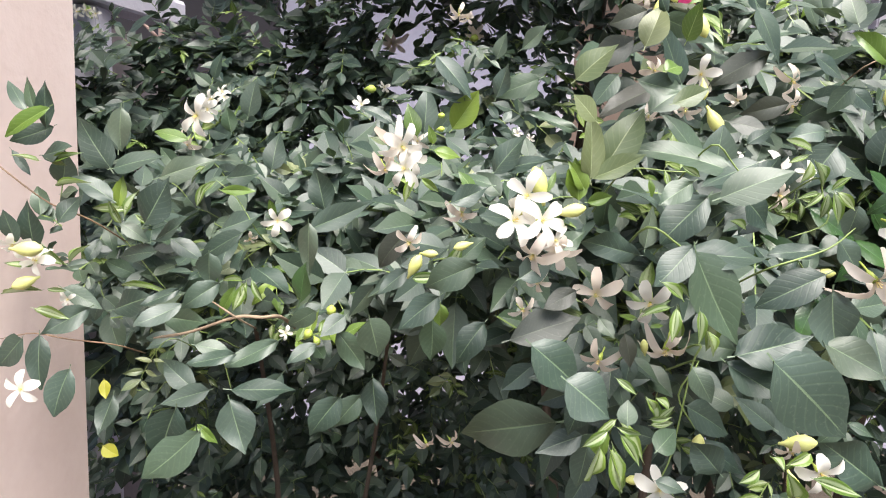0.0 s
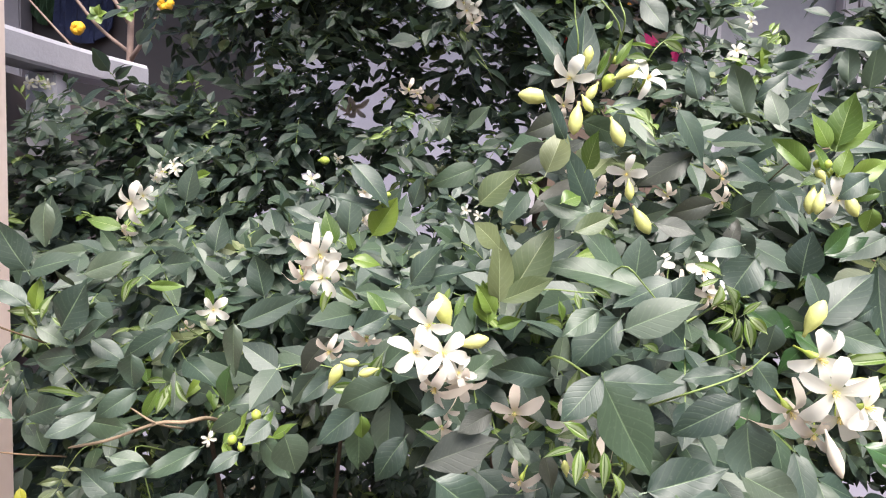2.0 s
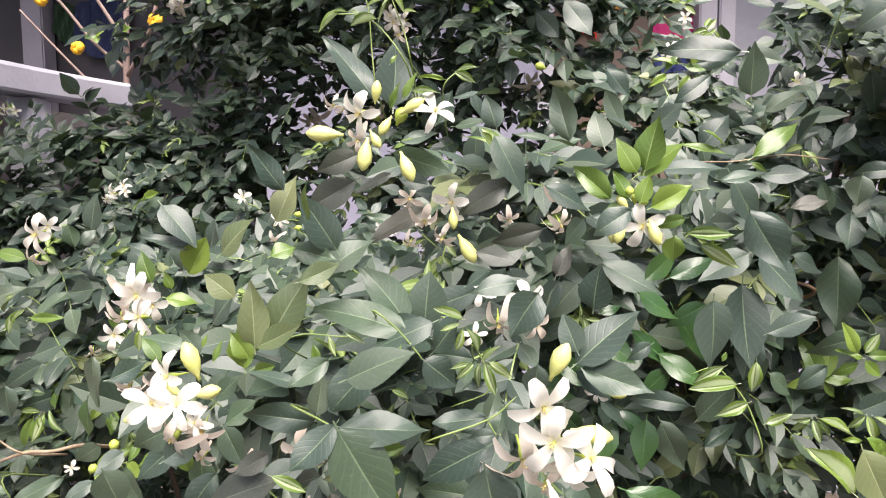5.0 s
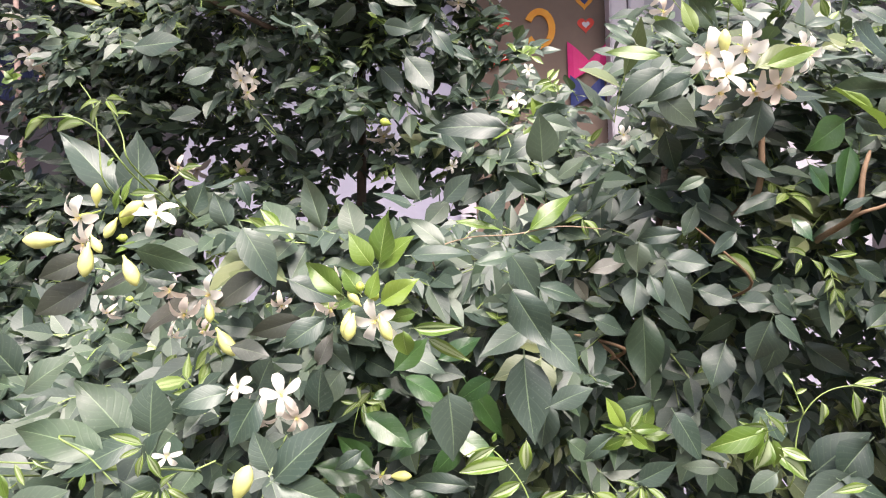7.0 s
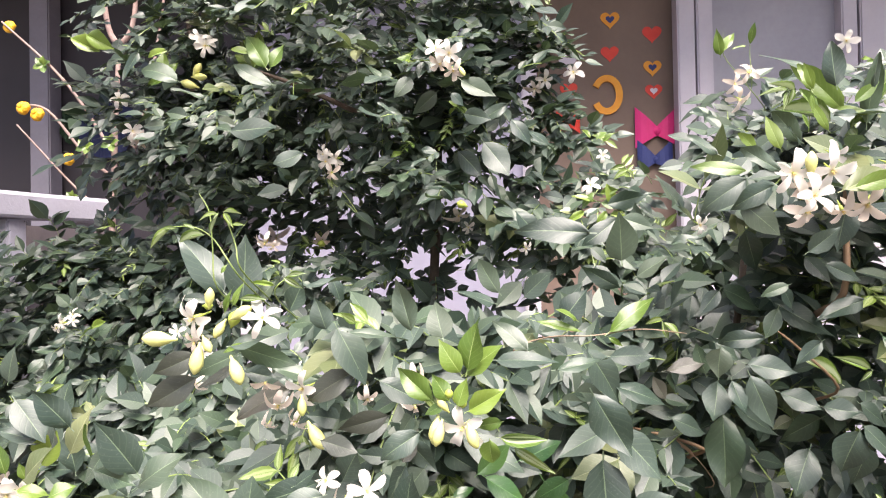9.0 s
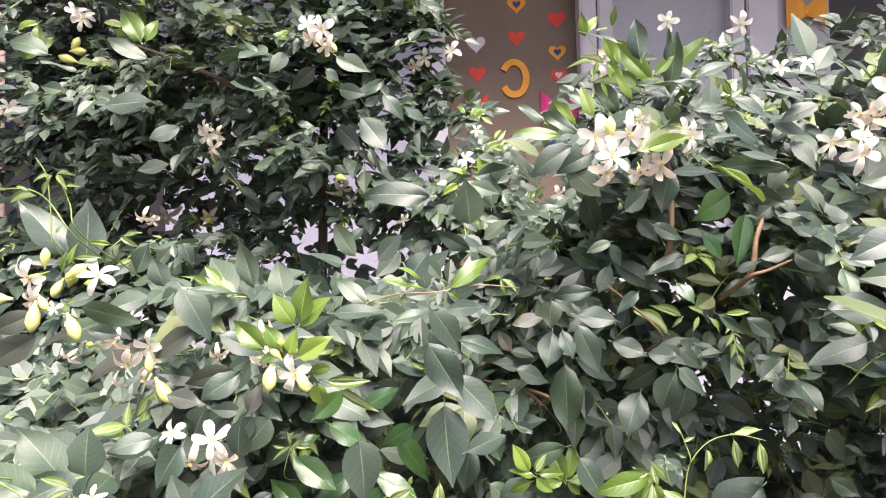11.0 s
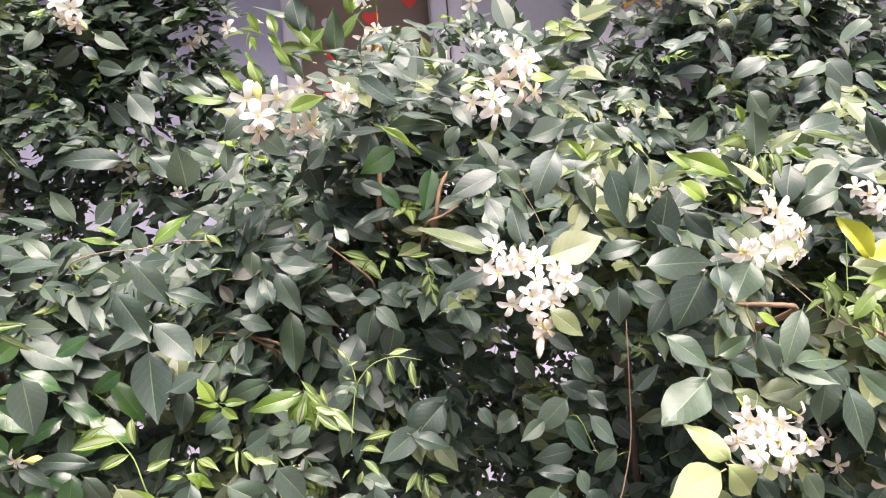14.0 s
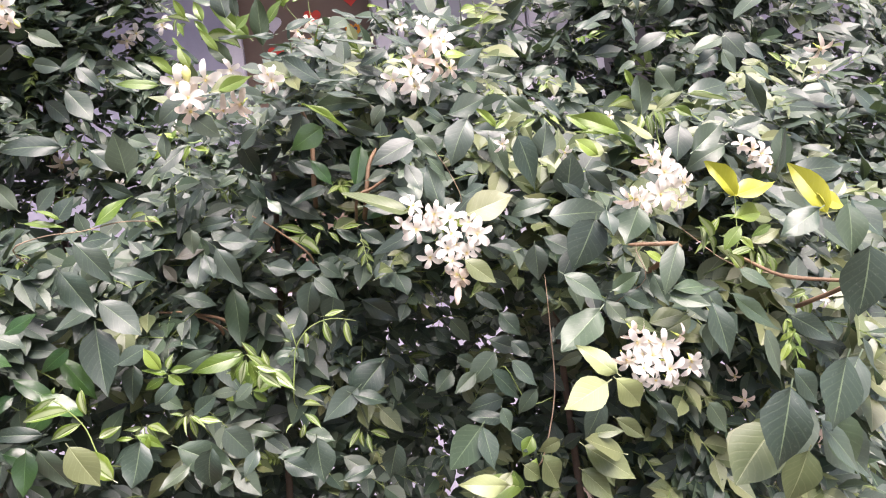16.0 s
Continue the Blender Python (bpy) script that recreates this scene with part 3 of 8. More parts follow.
def bud(kind, base, tip):
    ob, foot = BUSH[owner(base)]
    base, tip = Vector(base), Vector(tip)
    run = tip - base
    o = part("bud", BUD_MESH[kind], None, ob)
    fat = {"g": 1.5, "p": 0.55}.get(kind, 0.95)
    m = frame_of(base, run, Vector((0.1, -1, 0.2)), run.length, run.length)
    o.matrix_basis = Matrix.Translation(-foot) @ m @ Matrix.Diagonal((fat, 1, fat, 1))
    KEEP.append(((base + tip) / 2, 0.5 * run.length))


def twig(kind, radius, *pts):
    ob, foot = BUSH[owner(pts[0])]
    pts = [Vector(p) for p in pts]
    inner = Vector((0.0, 0.06, -0.025))
    if kind == "green" or pts[0].z < pts[-1].z + 0.01:
        pts = [pts[0] + inner, *pts]
    else:
        pts = [pts[-1] + inner, *pts[::-1]]
    line = [p - foot for p in glide(pts, 4)]
    n = len(line) - 1
    radius *= 0.42 if kind == "wood" else 0.6
    radii = [radius * 0.75 * (1.15 - 0.4 * i / n) for i in range(n)] + [radius * (0.15 if kind == "green" else 0.3)]
    bm = bmesh.new()
    tube(bm, line, radii, 6)
    o = part("twig", bm, TWIG[kind], ob)
    smooth(o.data)


# leaves, flowers, buds and twigs that stand out
# pillar twig
twig("brown", 0.0016, (-0.278, 0.564, 1.139), (-0.31, 0.564, 1.151), (-0.34, 0.564, 1.172), (-0.361, 0.564, 1.189))
twig("brown", 0.0014, (-0.273, 0.584, 1.032), (-0.311, 0.584, 1.035), (-0.34, 0.584, 1.039), (-0.369, 0.584, 1.033))
leaf("y", (-0.303, 0.54, 1.185), (-0.322, 0.537, 1.188), 0.3)
leaf("y", (-0.298, 0.55, 1.185), (-0.273, 0.549, 1.192), 0.25)
leaf("y", (-0.297, 0.55, 1.166), (-0.273, 0.551, 1.172), 0.2)
leaf("y", (-0.297, 0.55, 1.166), (-0.289, 0.55, 1.169), 0.3)
leaf("m", (-0.309, 0.54, 1.118), (-0.308, 0.525, 1.153), 0.5)
leaf("m", (-0.31, 0.52, 1.125), (-0.316, 0.512, 1.149), 0.5)
leaf("m", (-0.279, 0.56, 1.069), (-0.312, 0.549, 1.049), 0.5)
leaf("m", (-0.322, 0.54, 1.047), (-0.346, 0.542, 1.022), 0.7)
leaf("m", (-0.308, 0.54, 1.05), (-0.306, 0.526, 1.011), 0.5)
leaf("m", (-0.306, 0.57, 1.082), (-0.276, 0.573, 1.066), 0.45)
leaf("m", (-0.28, 0.6, 1.058), (-0.24, 0.588, 1.075), 0.5)
leaf("m", (-0.26, 0.62, 1.059), (-0.225, 0.625, 1.069), 0.5)
leaf("m", (-0.245, 0.62, 1.049), (-0.199, 0.608, 1.046), 0.5)
leaf("y", (-0.231, 0.6, 1.074), (-0.271, 0.596, 1.084), 0.12)
flower("w", (-0.313, 0.52, 1.124), 0.024)
flower("w", (-0.296, 0.52, 1.112), 0.027)
bud("y", (-0.297, 0.52, 1.099), (-0.314, 0.518, 1.092))
bud("y", (-0.306, 0.51, 1.122), (-0.284, 0.508, 1.123))
flower("w", (-0.296, 0.56, 1.075), 0.017)
flower("w", (-0.299, 0.5, 1.021), 0.029)
leaf("y", (-0.279, 0.53, 1.108), (-0.3, 0.532, 1.124), 0.3)
leaf("y", (-0.277, 0.53, 1.11), (-0.266, 0.531, 1.125), 0.3)
leaf("y", (-0.298, 0.52, 1.109), (-0.322, 0.518, 1.11), 0.2)
leaf("y", (-0.299, 0.53, 1.088), (-0.332, 0.532, 1.084), 0.16)
leaf("y", (-0.291, 0.55, 1.084), (-0.31, 0.55, 1.085), 0.2)
leaf("y", (-0.318, 0.55, 1.069), (-0.291, 0.55, 1.064), 0.25)
twig("green", 0.0012, (-0.288, 0.624, 1.128), (-0.266, 0.624, 1.099), (-0.241, 0.624, 1.069))
leaf("y", (-0.271, 0.6, 1.133), (-0.281, 0.598, 1.155), 0.3)
leaf("y", (-0.268, 0.6, 1.138), (-0.259, 0.601, 1.163), 0.3)
leaf("l", (-0.273, 0.6, 1.145), (-0.27, 0.6, 1.174), 0.35)
leaf("y", (-0.259, 0.6, 1.141), (-0.247, 0.601, 1.132), 0.3)
leaf("y", (-0.264, 0.6, 1.146), (-0.295, 0.601, 1.144), 0.3)
twig("green", 0.001, (-0.233, 0.604, 1.033), (-0.251, 0.604, 1.012), (-0.264, 0.604, 0.986))
leaf("o", (-0.247, 0.6, 1.013), (-0.26, 0.596, 1.018), 0.35)
leaf("o", (-0.246, 0.6, 1.015), (-0.236, 0.598, 1.014), 0.35)
leaf("o", (-0.254, 0.6, 1.005), (-0.271, 0.593, 1.003), 0.35)
leaf("o", (-0.253, 0.6, 1.005), (-0.242, 0.596, 1.001), 0.4)
leaf("o", (-0.257, 0.6, 0.997), (-0.272, 0.592, 0.989), 0.4)
leaf("o", (-0.257, 0.6, 0.995), (-0.249, 0.597, 0.988), 0.45)
leaf("o", (-0.262, 0.6, 0.99), (-0.267, 0.6, 0.979), 0.45)
leaf("b", (-0.3, 0.62, 0.988), (-0.295, 0.613, 0.973), 0.6)
leaf("b", (-0.303, 0.62, 0.925), (-0.29, 0.62, 0.915), 0.8)
twig("green", 0.0014, (-0.185, 0.584, 1.04), (-0.178, 0.584, 1.016), (-0.173, 0.584, 0.995))
twig("wood", 0.0052, (-0.143, 0.630, 1.050), (-0.152, 0.600, 1.056), (-0.171, 0.590, 1.058), (-0.208, 0.585, 1.045), (-0.237, 0.580, 1.040))
twig("wood", 0.003, (-0.171, 0.590, 1.058), (-0.191, 0.585, 1.073))
leaf("m", (-0.194, 0.59, 0.993), (-0.236, 0.591, 0.979), 0.45)
leaf("m", (-0.21, 0.6, 0.989), (-0.241, 0.604, 1.012), 0.55)
leaf("m", (-0.292, 0.62, 0.974), (-0.3, 0.608, 0.941), 0.6)
leaf("l", (-0.203, 0.58, 0.964), (-0.211, 0.582, 0.945), 0.35)
leaf("l", (-0.201, 0.58, 0.966), (-0.183, 0.576, 0.951), 0.35)
bud("g", (-0.09, 0.59, 1.062), (-0.09, 0.588, 1.072))
bud("g", (-0.112, 0.59, 1.042), (-0.107, 0.588, 1.05))
bud("g", (-0.104, 0.59, 1.043), (-0.1, 0.588, 1.037))
flower("w", (-0.129, 0.59, 1.046), 0.013)
leaf("y", (-0.171, 0.62, 1.083), (-0.182, 0.62, 1.056), 0.35)
leaf("y", (-0.166, 0.62, 1.085), (-0.158, 0.621, 1.065), 0.3)
leaf("m", (-0.025, 0.55, 1.11), (-0.048, 0.544, 1.092), 0.5)
flower("p", (-0.023, 0.53, 1.135), 0.025)
bud("y", (-0.022, 0.53, 1.11), (-0.014, 0.528, 1.126))
bud("y", (-0.013, 0.53, 1.127), (-0.001, 0.528, 1.127))
leaf("y", (-0.02, 0.53, 1.108), (0.004, 0.53, 1.11), 0.35)
leaf("y", (0.008, 0.52, 1.116), (0.017, 0.518, 1.138), 0.4)
leaf("l", (0.002, 0.52, 1.091), (0.002, 0.521, 1.073), 0.7)
leaf("m", (-0.004, 0.56, 1.072), (-0.003, 0.565, 1.034), 0.55)
leaf("m", (0.077, 0.43, 1.039), (0.014, 0.442, 1.021), 0.56)
leaf("d", (0.123, 0.46, 1.089), (0.13, 0.454, 1.065), 0.5)
leaf("m", (0.032, 0.46, 1.182), (0.006, 0.458, 1.19), 0.55)
leaf("l", (0.078, 0.44, 1.182), (0.089, 0.438, 1.203), 0.6)
leaf("l", (0.087, 0.43, 1.175), (0.101, 0.427, 1.179), 0.5)
flower("p", (-0.007, 0.66, 0.922), 0.025)
flower("p", (0.017, 0.66, 0.925), 0.022)
bud("y", (0.172, 0.45, 1.011), (0.173, 0.448, 1.027))
bud("y", (0.139, 0.45, 0.994), (0.127, 0.448, 0.994))
flower("w", (0.144, 0.43, 0.997), 0.032)
flower("w", (0.225, 0.4, 1.026), 0.031)
flower("p", (0.207, 0.4, 1.039), 0.020)
bud("y", (0.202, 0.4, 1.043), (0.22, 0.398, 1.045))
bud("y", (0.207, 0.4, 1.025), (0.213, 0.398, 1.011))
leaf("l", (0.111, 0.44, 1.031), (0.099, 0.442, 0.998), 0.32)
leaf("y", (0.115, 0.44, 1.021), (0.123, 0.439, 0.989), 0.3)
leaf("y", (0.119, 0.44, 1.036), (0.134, 0.439, 1.01), 0.3)
leaf("y", (0.116, 0.44, 1.038), (0.102, 0.438, 1.027), 0.3)
leaf("y", (0.141, 0.44, 1.039), (0.136, 0.441, 1.053), 0.4)
leaf("y", (0.143, 0.44, 1.039), (0.152, 0.438, 1.049), 0.4)
leaf("y", (0.138, 0.44, 1.035), (0.152, 0.44, 1.037), 0.4)
twig("green", 0.0015, (0.17, 0.454, 1.074), (0.159, 0.454, 1.051), (0.172, 0.454, 1.028))
twig("green", 0.0015, (0.17, 0.454, 1.085), (0.166, 0.454, 1.07), (0.158, 0.454, 1.012), (0.152, 0.454, 0.993))
leaf("y", (0.145, 0.43, 1.098), (0.146, 0.431, 1.115), 0.3)
leaf("y", (0.147, 0.43, 1.095), (0.144, 0.428, 1.111), 0.4)
leaf("y", (0.16, 0.43, 1.116), (0.171, 0.43, 1.086), 0.25)
leaf("y", (0.16, 0.43, 1.108), (0.163, 0.431, 1.093), 0.35)
leaf("y", (0.138, 0.43, 1.129), (0.155, 0.43, 1.12), 0.3)
leaf("o", (0.139, 0.43, 1.114), (0.124, 0.431, 1.11), 0.35)
flower("p", (0.104, 0.466, 1.113), 0.032)
flower("w", (0.138, 0.46, 1.11), 0.033)
flower("p", (0.149, 0.455, 1.081), 0.034)
flower("p", (0.11, 0.47, 1.068), 0.028)
bud("y", (0.137, 0.46, 1.076), (0.135, 0.458, 1.086))
flower("p", (0.058, 0.48, 1.098), 0.020)
leaf("m", (0.172, 0.47, 1.066), (0.192, 0.458, 1.047), 0.5)
leaf("m", (0.249, 0.42, 1.049), (0.267, 0.415, 1.043), 0.4)
leaf("m", (0.182, 0.5, 1.027), (0.222, 0.508, 1.004), 0.5)
leaf("m", (0.186, 0.48, 1.01), (0.218, 0.475, 0.985), 0.5)
leaf("m", (0.162, 0.5, 1.001), (0.137, 0.501, 1.008), 0.5)
# centre
leaf("l", (0.085, 0.43, 1.182), (0.076, 0.426, 1.199), 0.6)
twig("green", 0.0013, (0.157, 0.429, 1.211), (0.171, 0.429, 1.2), (0.186, 0.429, 1.182))
twig("green", 0.0016, (0.116, 0.404, 1.164), (0.135, 0.404, 1.154), (0.156, 0.404, 1.14))
twig("green", 0.0014, (0.188, 0.414, 1.141), (0.222, 0.414, 1.154), (0.237, 0.414, 1.167))
leaf("m", (0.208, 0.5, 1.215), (0.225, 0.501, 1.226), 0.6)
flower("w", (0.323, 0.505, 1.254), 0.033)
bud("y", (0.306, 0.505, 1.26), (0.303, 0.503, 1.243))
bud("y", (0.313, 0.505, 1.265), (0.306, 0.503, 1.274))
bud("g", (0.319, 0.51, 1.269), (0.318, 0.508, 1.275))
bud("y", (0.326, 0.5, 1.254), (0.333, 0.498, 1.242))
bud("g", (0.31, 0.51, 1.274), (0.309, 0.508, 1.28))
flower("w", (0.214, 0.43, 1.197), 0.016)
leaf("y", (0.208, 0.415, 1.209), (0.192, 0.414, 1.214), 0.28)
leaf("y", (0.207, 0.415, 1.207), (0.196, 0.415, 1.202), 0.28)
leaf("y", (0.208, 0.415, 1.204), (0.204, 0.416, 1.191), 0.3)
leaf("y", (0.21, 0.415, 1.204), (0.217, 0.415, 1.19), 0.3)
leaf("y", (0.214, 0.41, 1.186), (0.205, 0.411, 1.177), 0.3)
leaf("y", (0.217, 0.41, 1.186), (0.216, 0.411, 1.171), 0.3)
leaf("y", (0.22, 0.41, 1.187), (0.226, 0.409, 1.168), 0.3)
leaf("y", (0.222, 0.41, 1.187), (0.236, 0.41, 1.178), 0.28)
leaf("y", (0.219, 0.41, 1.188), (0.229, 0.409, 1.196), 0.3)
leaf("y", (0.212, 0.41, 1.186), (0.201, 0.41, 1.183), 0.3)
twig("green", 0.0012, (0.213, 0.419, 1.194), (0.219, 0.419, 1.185), (0.223, 0.419, 1.169), (0.201, 0.419, 1.159))
twig("green", 0.0012, (0.104, 0.434, 1.19), (0.115, 0.434, 1.196), (0.135, 0.434, 1.195), (0.148, 0.434, 1.195))
leaf("y", (0.131, 0.43, 1.196), (0.135, 0.431, 1.184), 0.3)
leaf("y", (0.141, 0.43, 1.198), (0.152, 0.43, 1.192), 0.3)
leaf("l", (0.122, 0.43, 1.191), (0.125, 0.43, 1.176), 0.35)
leaf("l", (0.171, 0.42, 1.184), (0.174, 0.42, 1.193), 0.35)
leaf("y", (0.168, 0.42, 1.168), (0.178, 0.42, 1.163), 0.3)
leaf("d", (0.213, 0.55, 1.233), (0.242, 0.54, 1.228), 0.5)
leaf("l", (0.159, 0.5, 1.36), (0.164, 0.5, 1.367), 0.4)
flower("w", (0.138, 0.504, 1.329), 0.035)
flower("w", (0.188, 0.5, 1.329), 0.031)
flower("p", (0.135, 0.51, 1.312), 0.019)
bud("y", (0.124, 0.5, 1.315), (0.103, 0.498, 1.316))
bud("y", (0.148, 0.505, 1.337), (0.15, 0.503, 1.35))
bud("y", (0.143, 0.5, 1.31), (0.14, 0.498, 1.291))
bud("y", (0.166, 0.5, 1.301), (0.173, 0.498, 1.284))
bud("y", (0.157, 0.51, 1.326), (0.15, 0.508, 1.315))
bud("g", (0.162, 0.51, 1.323), (0.167, 0.508, 1.333))
bud("y", (0.167, 0.5, 1.329), (0.181, 0.498, 1.337))
bud("y", (0.146, 0.5, 1.316), (0.152, 0.498, 1.306))
leaf("l", (0.167, 0.5, 1.338), (0.176, 0.495, 1.354), 0.3)
leaf("y", (0.171, 0.5, 1.342), (0.191, 0.499, 1.342), 0.25)
leaf("l", (0.173, 0.5, 1.312), (0.16, 0.498, 1.306), 0.3)
leaf("l", (0.157, 0.51, 1.332), (0.164, 0.505, 1.35), 0.25)
twig("green", 0.0011, (0.192, 0.514, 1.344), (0.201, 0.514, 1.356), (0.21, 0.514, 1.36))
leaf("y", (0.202, 0.51, 1.357), (0.216, 0.508, 1.359), 0.3)
leaf("y", (0.2, 0.51, 1.356), (0.214, 0.509, 1.348), 0.3)
leaf("l", (0.193, 0.51, 1.351), (0.177, 0.507, 1.354), 0.25)
twig("green", 0.0012, (0.146, 0.524, 1.349), (0.143, 0.524, 1.376), (0.141, 0.524, 1.403), (0.133, 0.524, 1.418))
twig("green", 0.0013, (0.17, 0.504, 1.358), (0.153, 0.504, 1.383), (0.139, 0.504, 1.392), (0.121, 0.504, 1.393))
twig("green", 0.0013, (0.172, 0.504, 1.362), (0.168, 0.504, 1.38), (0.16, 0.504, 1.402))
leaf("y", (0.129, 0.49, 1.391), (0.115, 0.488, 1.378), 0.3)
leaf("y", (0.133, 0.49, 1.391), (0.123, 0.489, 1.391), 0.3)
leaf("y", (0.152, 0.49, 1.386), (0.136, 0.489, 1.381), 0.3)
leaf("y", (0.141, 0.5, 1.39), (0.133, 0.499, 1.395), 0.3)
leaf("y", (0.157, 0.5, 1.401), (0.142, 0.5, 1.398), 0.3)
leaf("y", (0.158, 0.5, 1.401), (0.152, 0.5, 1.386), 0.3)
leaf("y", (0.162, 0.5, 1.401), (0.169, 0.499, 1.39), 0.3)
leaf("y", (0.162, 0.5, 1.402), (0.174, 0.501, 1.4), 0.25)
leaf("y", (0.167, 0.5, 1.393), (0.177, 0.499, 1.393), 0.25)
flower("w", (0.196, 0.565, 1.269), 0.031)
flower("p", (0.174, 0.57, 1.255), 0.026)
flower("p", (0.188, 0.57, 1.242), 0.024)
flower("p", (0.162, 0.575, 1.272), 0.022)
flower("p", (0.162, 0.58, 1.237), 0.016)
bud("y", (0.196, 0.56, 1.263), (0.197, 0.558, 1.249))
bud("y", (0.202, 0.56, 1.242), (0.213, 0.558, 1.224))
flower("p", (0.279, 0.592, 1.27), 0.025)
flower("p", (0.279, 0.59, 1.251), 0.025)
flower("p", (0.239, 0.6, 1.254), 0.018)
flower("w", (0.249, 0.388, 1.170), 0.040)
flower("w", (0.254, 0.38, 1.155), 0.042)
flower("w", (0.272, 0.383, 1.146), 0.038)
flower("w", (0.261, 0.386, 1.140), 0.034)
flower("p", (0.240, 0.395, 1.140), 0.034)
flower("p", (0.251, 0.39, 1.129), 0.026)
bud("y", (0.266, 0.39, 1.157), (0.284, 0.388, 1.154))
bud("y", (0.256, 0.413, 1.179), (0.264, 0.411, 1.197))
bud("p", (0.252, 0.38, 1.132), (0.26, 0.378, 1.111))
flower("w", (0.303, 0.4, 1.112), 0.015)
flower("w", (0.041, 0.4, 1.165), 0.031)
flower("w", (0.056, 0.397, 1.166), 0.031)
flower("p", (0.067, 0.403, 1.15), 0.024)
flower("w", (0.049, 0.404, 1.179), 0.030)
flower("p", (0.053, 0.4, 1.147), 0.030)
flower("w", (0.065, 0.4, 1.155), 0.020)
flower("p", (0.013, 0.43, 1.166), 0.020)
flower("p", (0.059, 0.42, 1.128), 0.017)
bud("y", (0.059, 0.418, 1.176), (0.053, 0.416, 1.195))
bud("y", (0.066, 0.4, 1.17), (0.08, 0.398, 1.174))
bud("y", (0.052, 0.41, 1.167), (0.041, 0.408, 1.175))
bud("y", (0.019, 0.43, 1.148), (0.009, 0.428, 1.145))
leaf("y", (0.009, 0.43, 1.17), (0.024, 0.43, 1.174), 0.3)
leaf("l", (0.022, 0.45, 1.175), (0.013, 0.448, 1.191), 0.5)
leaf("l", (0.063, 0.43, 1.18), (0.068, 0.431, 1.193), 0.3)
leaf("l", (0.057, 0.43, 1.189), (0.06, 0.43, 1.196), 0.4)
flower("w", (-0.03, 0.522, 1.205), 0.035)
flower("p", (-0.035, 0.525, 1.207), 0.029)
flower("p", (-0.042, 0.525, 1.189), 0.025)
flower("w", (-0.027, 0.52, 1.189), 0.034)
flower("w", (-0.022, 0.53, 1.196), 0.026)
leaf("l", (0.006, 0.53, 1.219), (0.025, 0.523, 1.246), 0.55)
leaf("f", (-0.019, 0.525, 1.213), (-0.028, 0.524, 1.236), 0.5)
leaf("f", (-0.007, 0.52, 1.203), (0.016, 0.524, 1.199), 0.5)
leaf("f", (-0.007, 0.53, 1.208), (-0.011, 0.527, 1.221), 0.5)
leaf("o", (-0.041, 0.54, 1.207), (-0.055, 0.538, 1.211), 0.4)
leaf("y", (-0.019, 0.52, 1.183), (-0.026, 0.518, 1.165), 0.3)
leaf("l", (-0.015, 0.52, 1.183), (-0.002, 0.518, 1.173), 0.3)
leaf("m", (0.013, 0.54, 1.195), (-0.001, 0.544, 1.207), 0.5)
leaf("m", (0.062, 0.55, 1.19), (0.078, 0.554, 1.203), 0.5)
leaf("m", (0.056, 0.56, 1.185), (0.035, 0.559, 1.198), 0.5)
flower("w", (-0.265, 0.763, 1.233), 0.048)
flower("w", (-0.257, 0.77, 1.241), 0.028)
flower("p", (-0.281, 0.78, 1.204), 0.026)
flower("w", (-0.365, 1.1, 1.275), 0.031)
flower("w", (-0.373, 1.112, 1.273), 0.022)
flower("w", (-0.35, 1.105, 1.287), 0.025)
flower("w", (-0.346, 1.1, 1.278), 0.025)
flower("w", (-0.376, 1.1, 1.266), 0.022)
flower("w", (-0.175, 0.747, 1.126), 0.035)
flower("p", (-0.208, 0.76, 1.104), 0.019)
flower("w", (-0.024, 0.87, 1.254), 0.024)
flower("w", (-0.034, 0.878, 1.251), 0.017)
flower("p", (-0.034, 0.876, 1.252), 0.019)
flower("w", (-0.03, 0.87, 1.242), 0.023)
flower("p", (-0.034, 0.87, 1.218), 0.024)
bud("g", (-0.011, 0.87, 1.249), (-0.002, 0.868, 1.249))
bud("g", (-0.011, 0.87, 1.232), (-0.002, 0.868, 1.233))
flower("w", (-0.098, 1.1, 1.303), 0.020)
bud("g", (-0.127, 1.1, 1.299), (-0.111, 1.098, 1.299))
flower("p", (-0.108, 1.4, 1.417), 0.046)
flower("p", (0.04, 1.2, 1.404), 0.030)
flower("w", (0.09, 0.9, 1.232), 0.016)
flower("w", (0.106, 0.9, 1.226), 0.015)
leaf("y", (-0.221, 0.66, 1.166), (-0.229, 0.658, 1.145), 0.35)
leaf("y", (-0.211, 0.66, 1.169), (-0.226, 0.658, 1.156), 0.3)
leaf("l", (-0.206, 0.66, 1.161), (-0.174, 0.654, 1.162), 0.3)
leaf("y", (-0.221, 0.66, 1.182), (-0.238, 0.661, 1.166), 0.35)
twig("green", 0.0012, (-0.174, 0.664, 1.124), (-0.192, 0.664, 1.153), (-0.213, 0.664, 1.171))
leaf("y", (-0.174, 0.62, 1.084), (-0.191, 0.62, 1.083), 0.3)
leaf("y", (-0.175, 0.62, 1.081), (-0.172, 0.62, 1.061), 0.3)
leaf("l", (-0.181, 0.62, 1.078), (-0.197, 0.621, 1.05), 0.35)
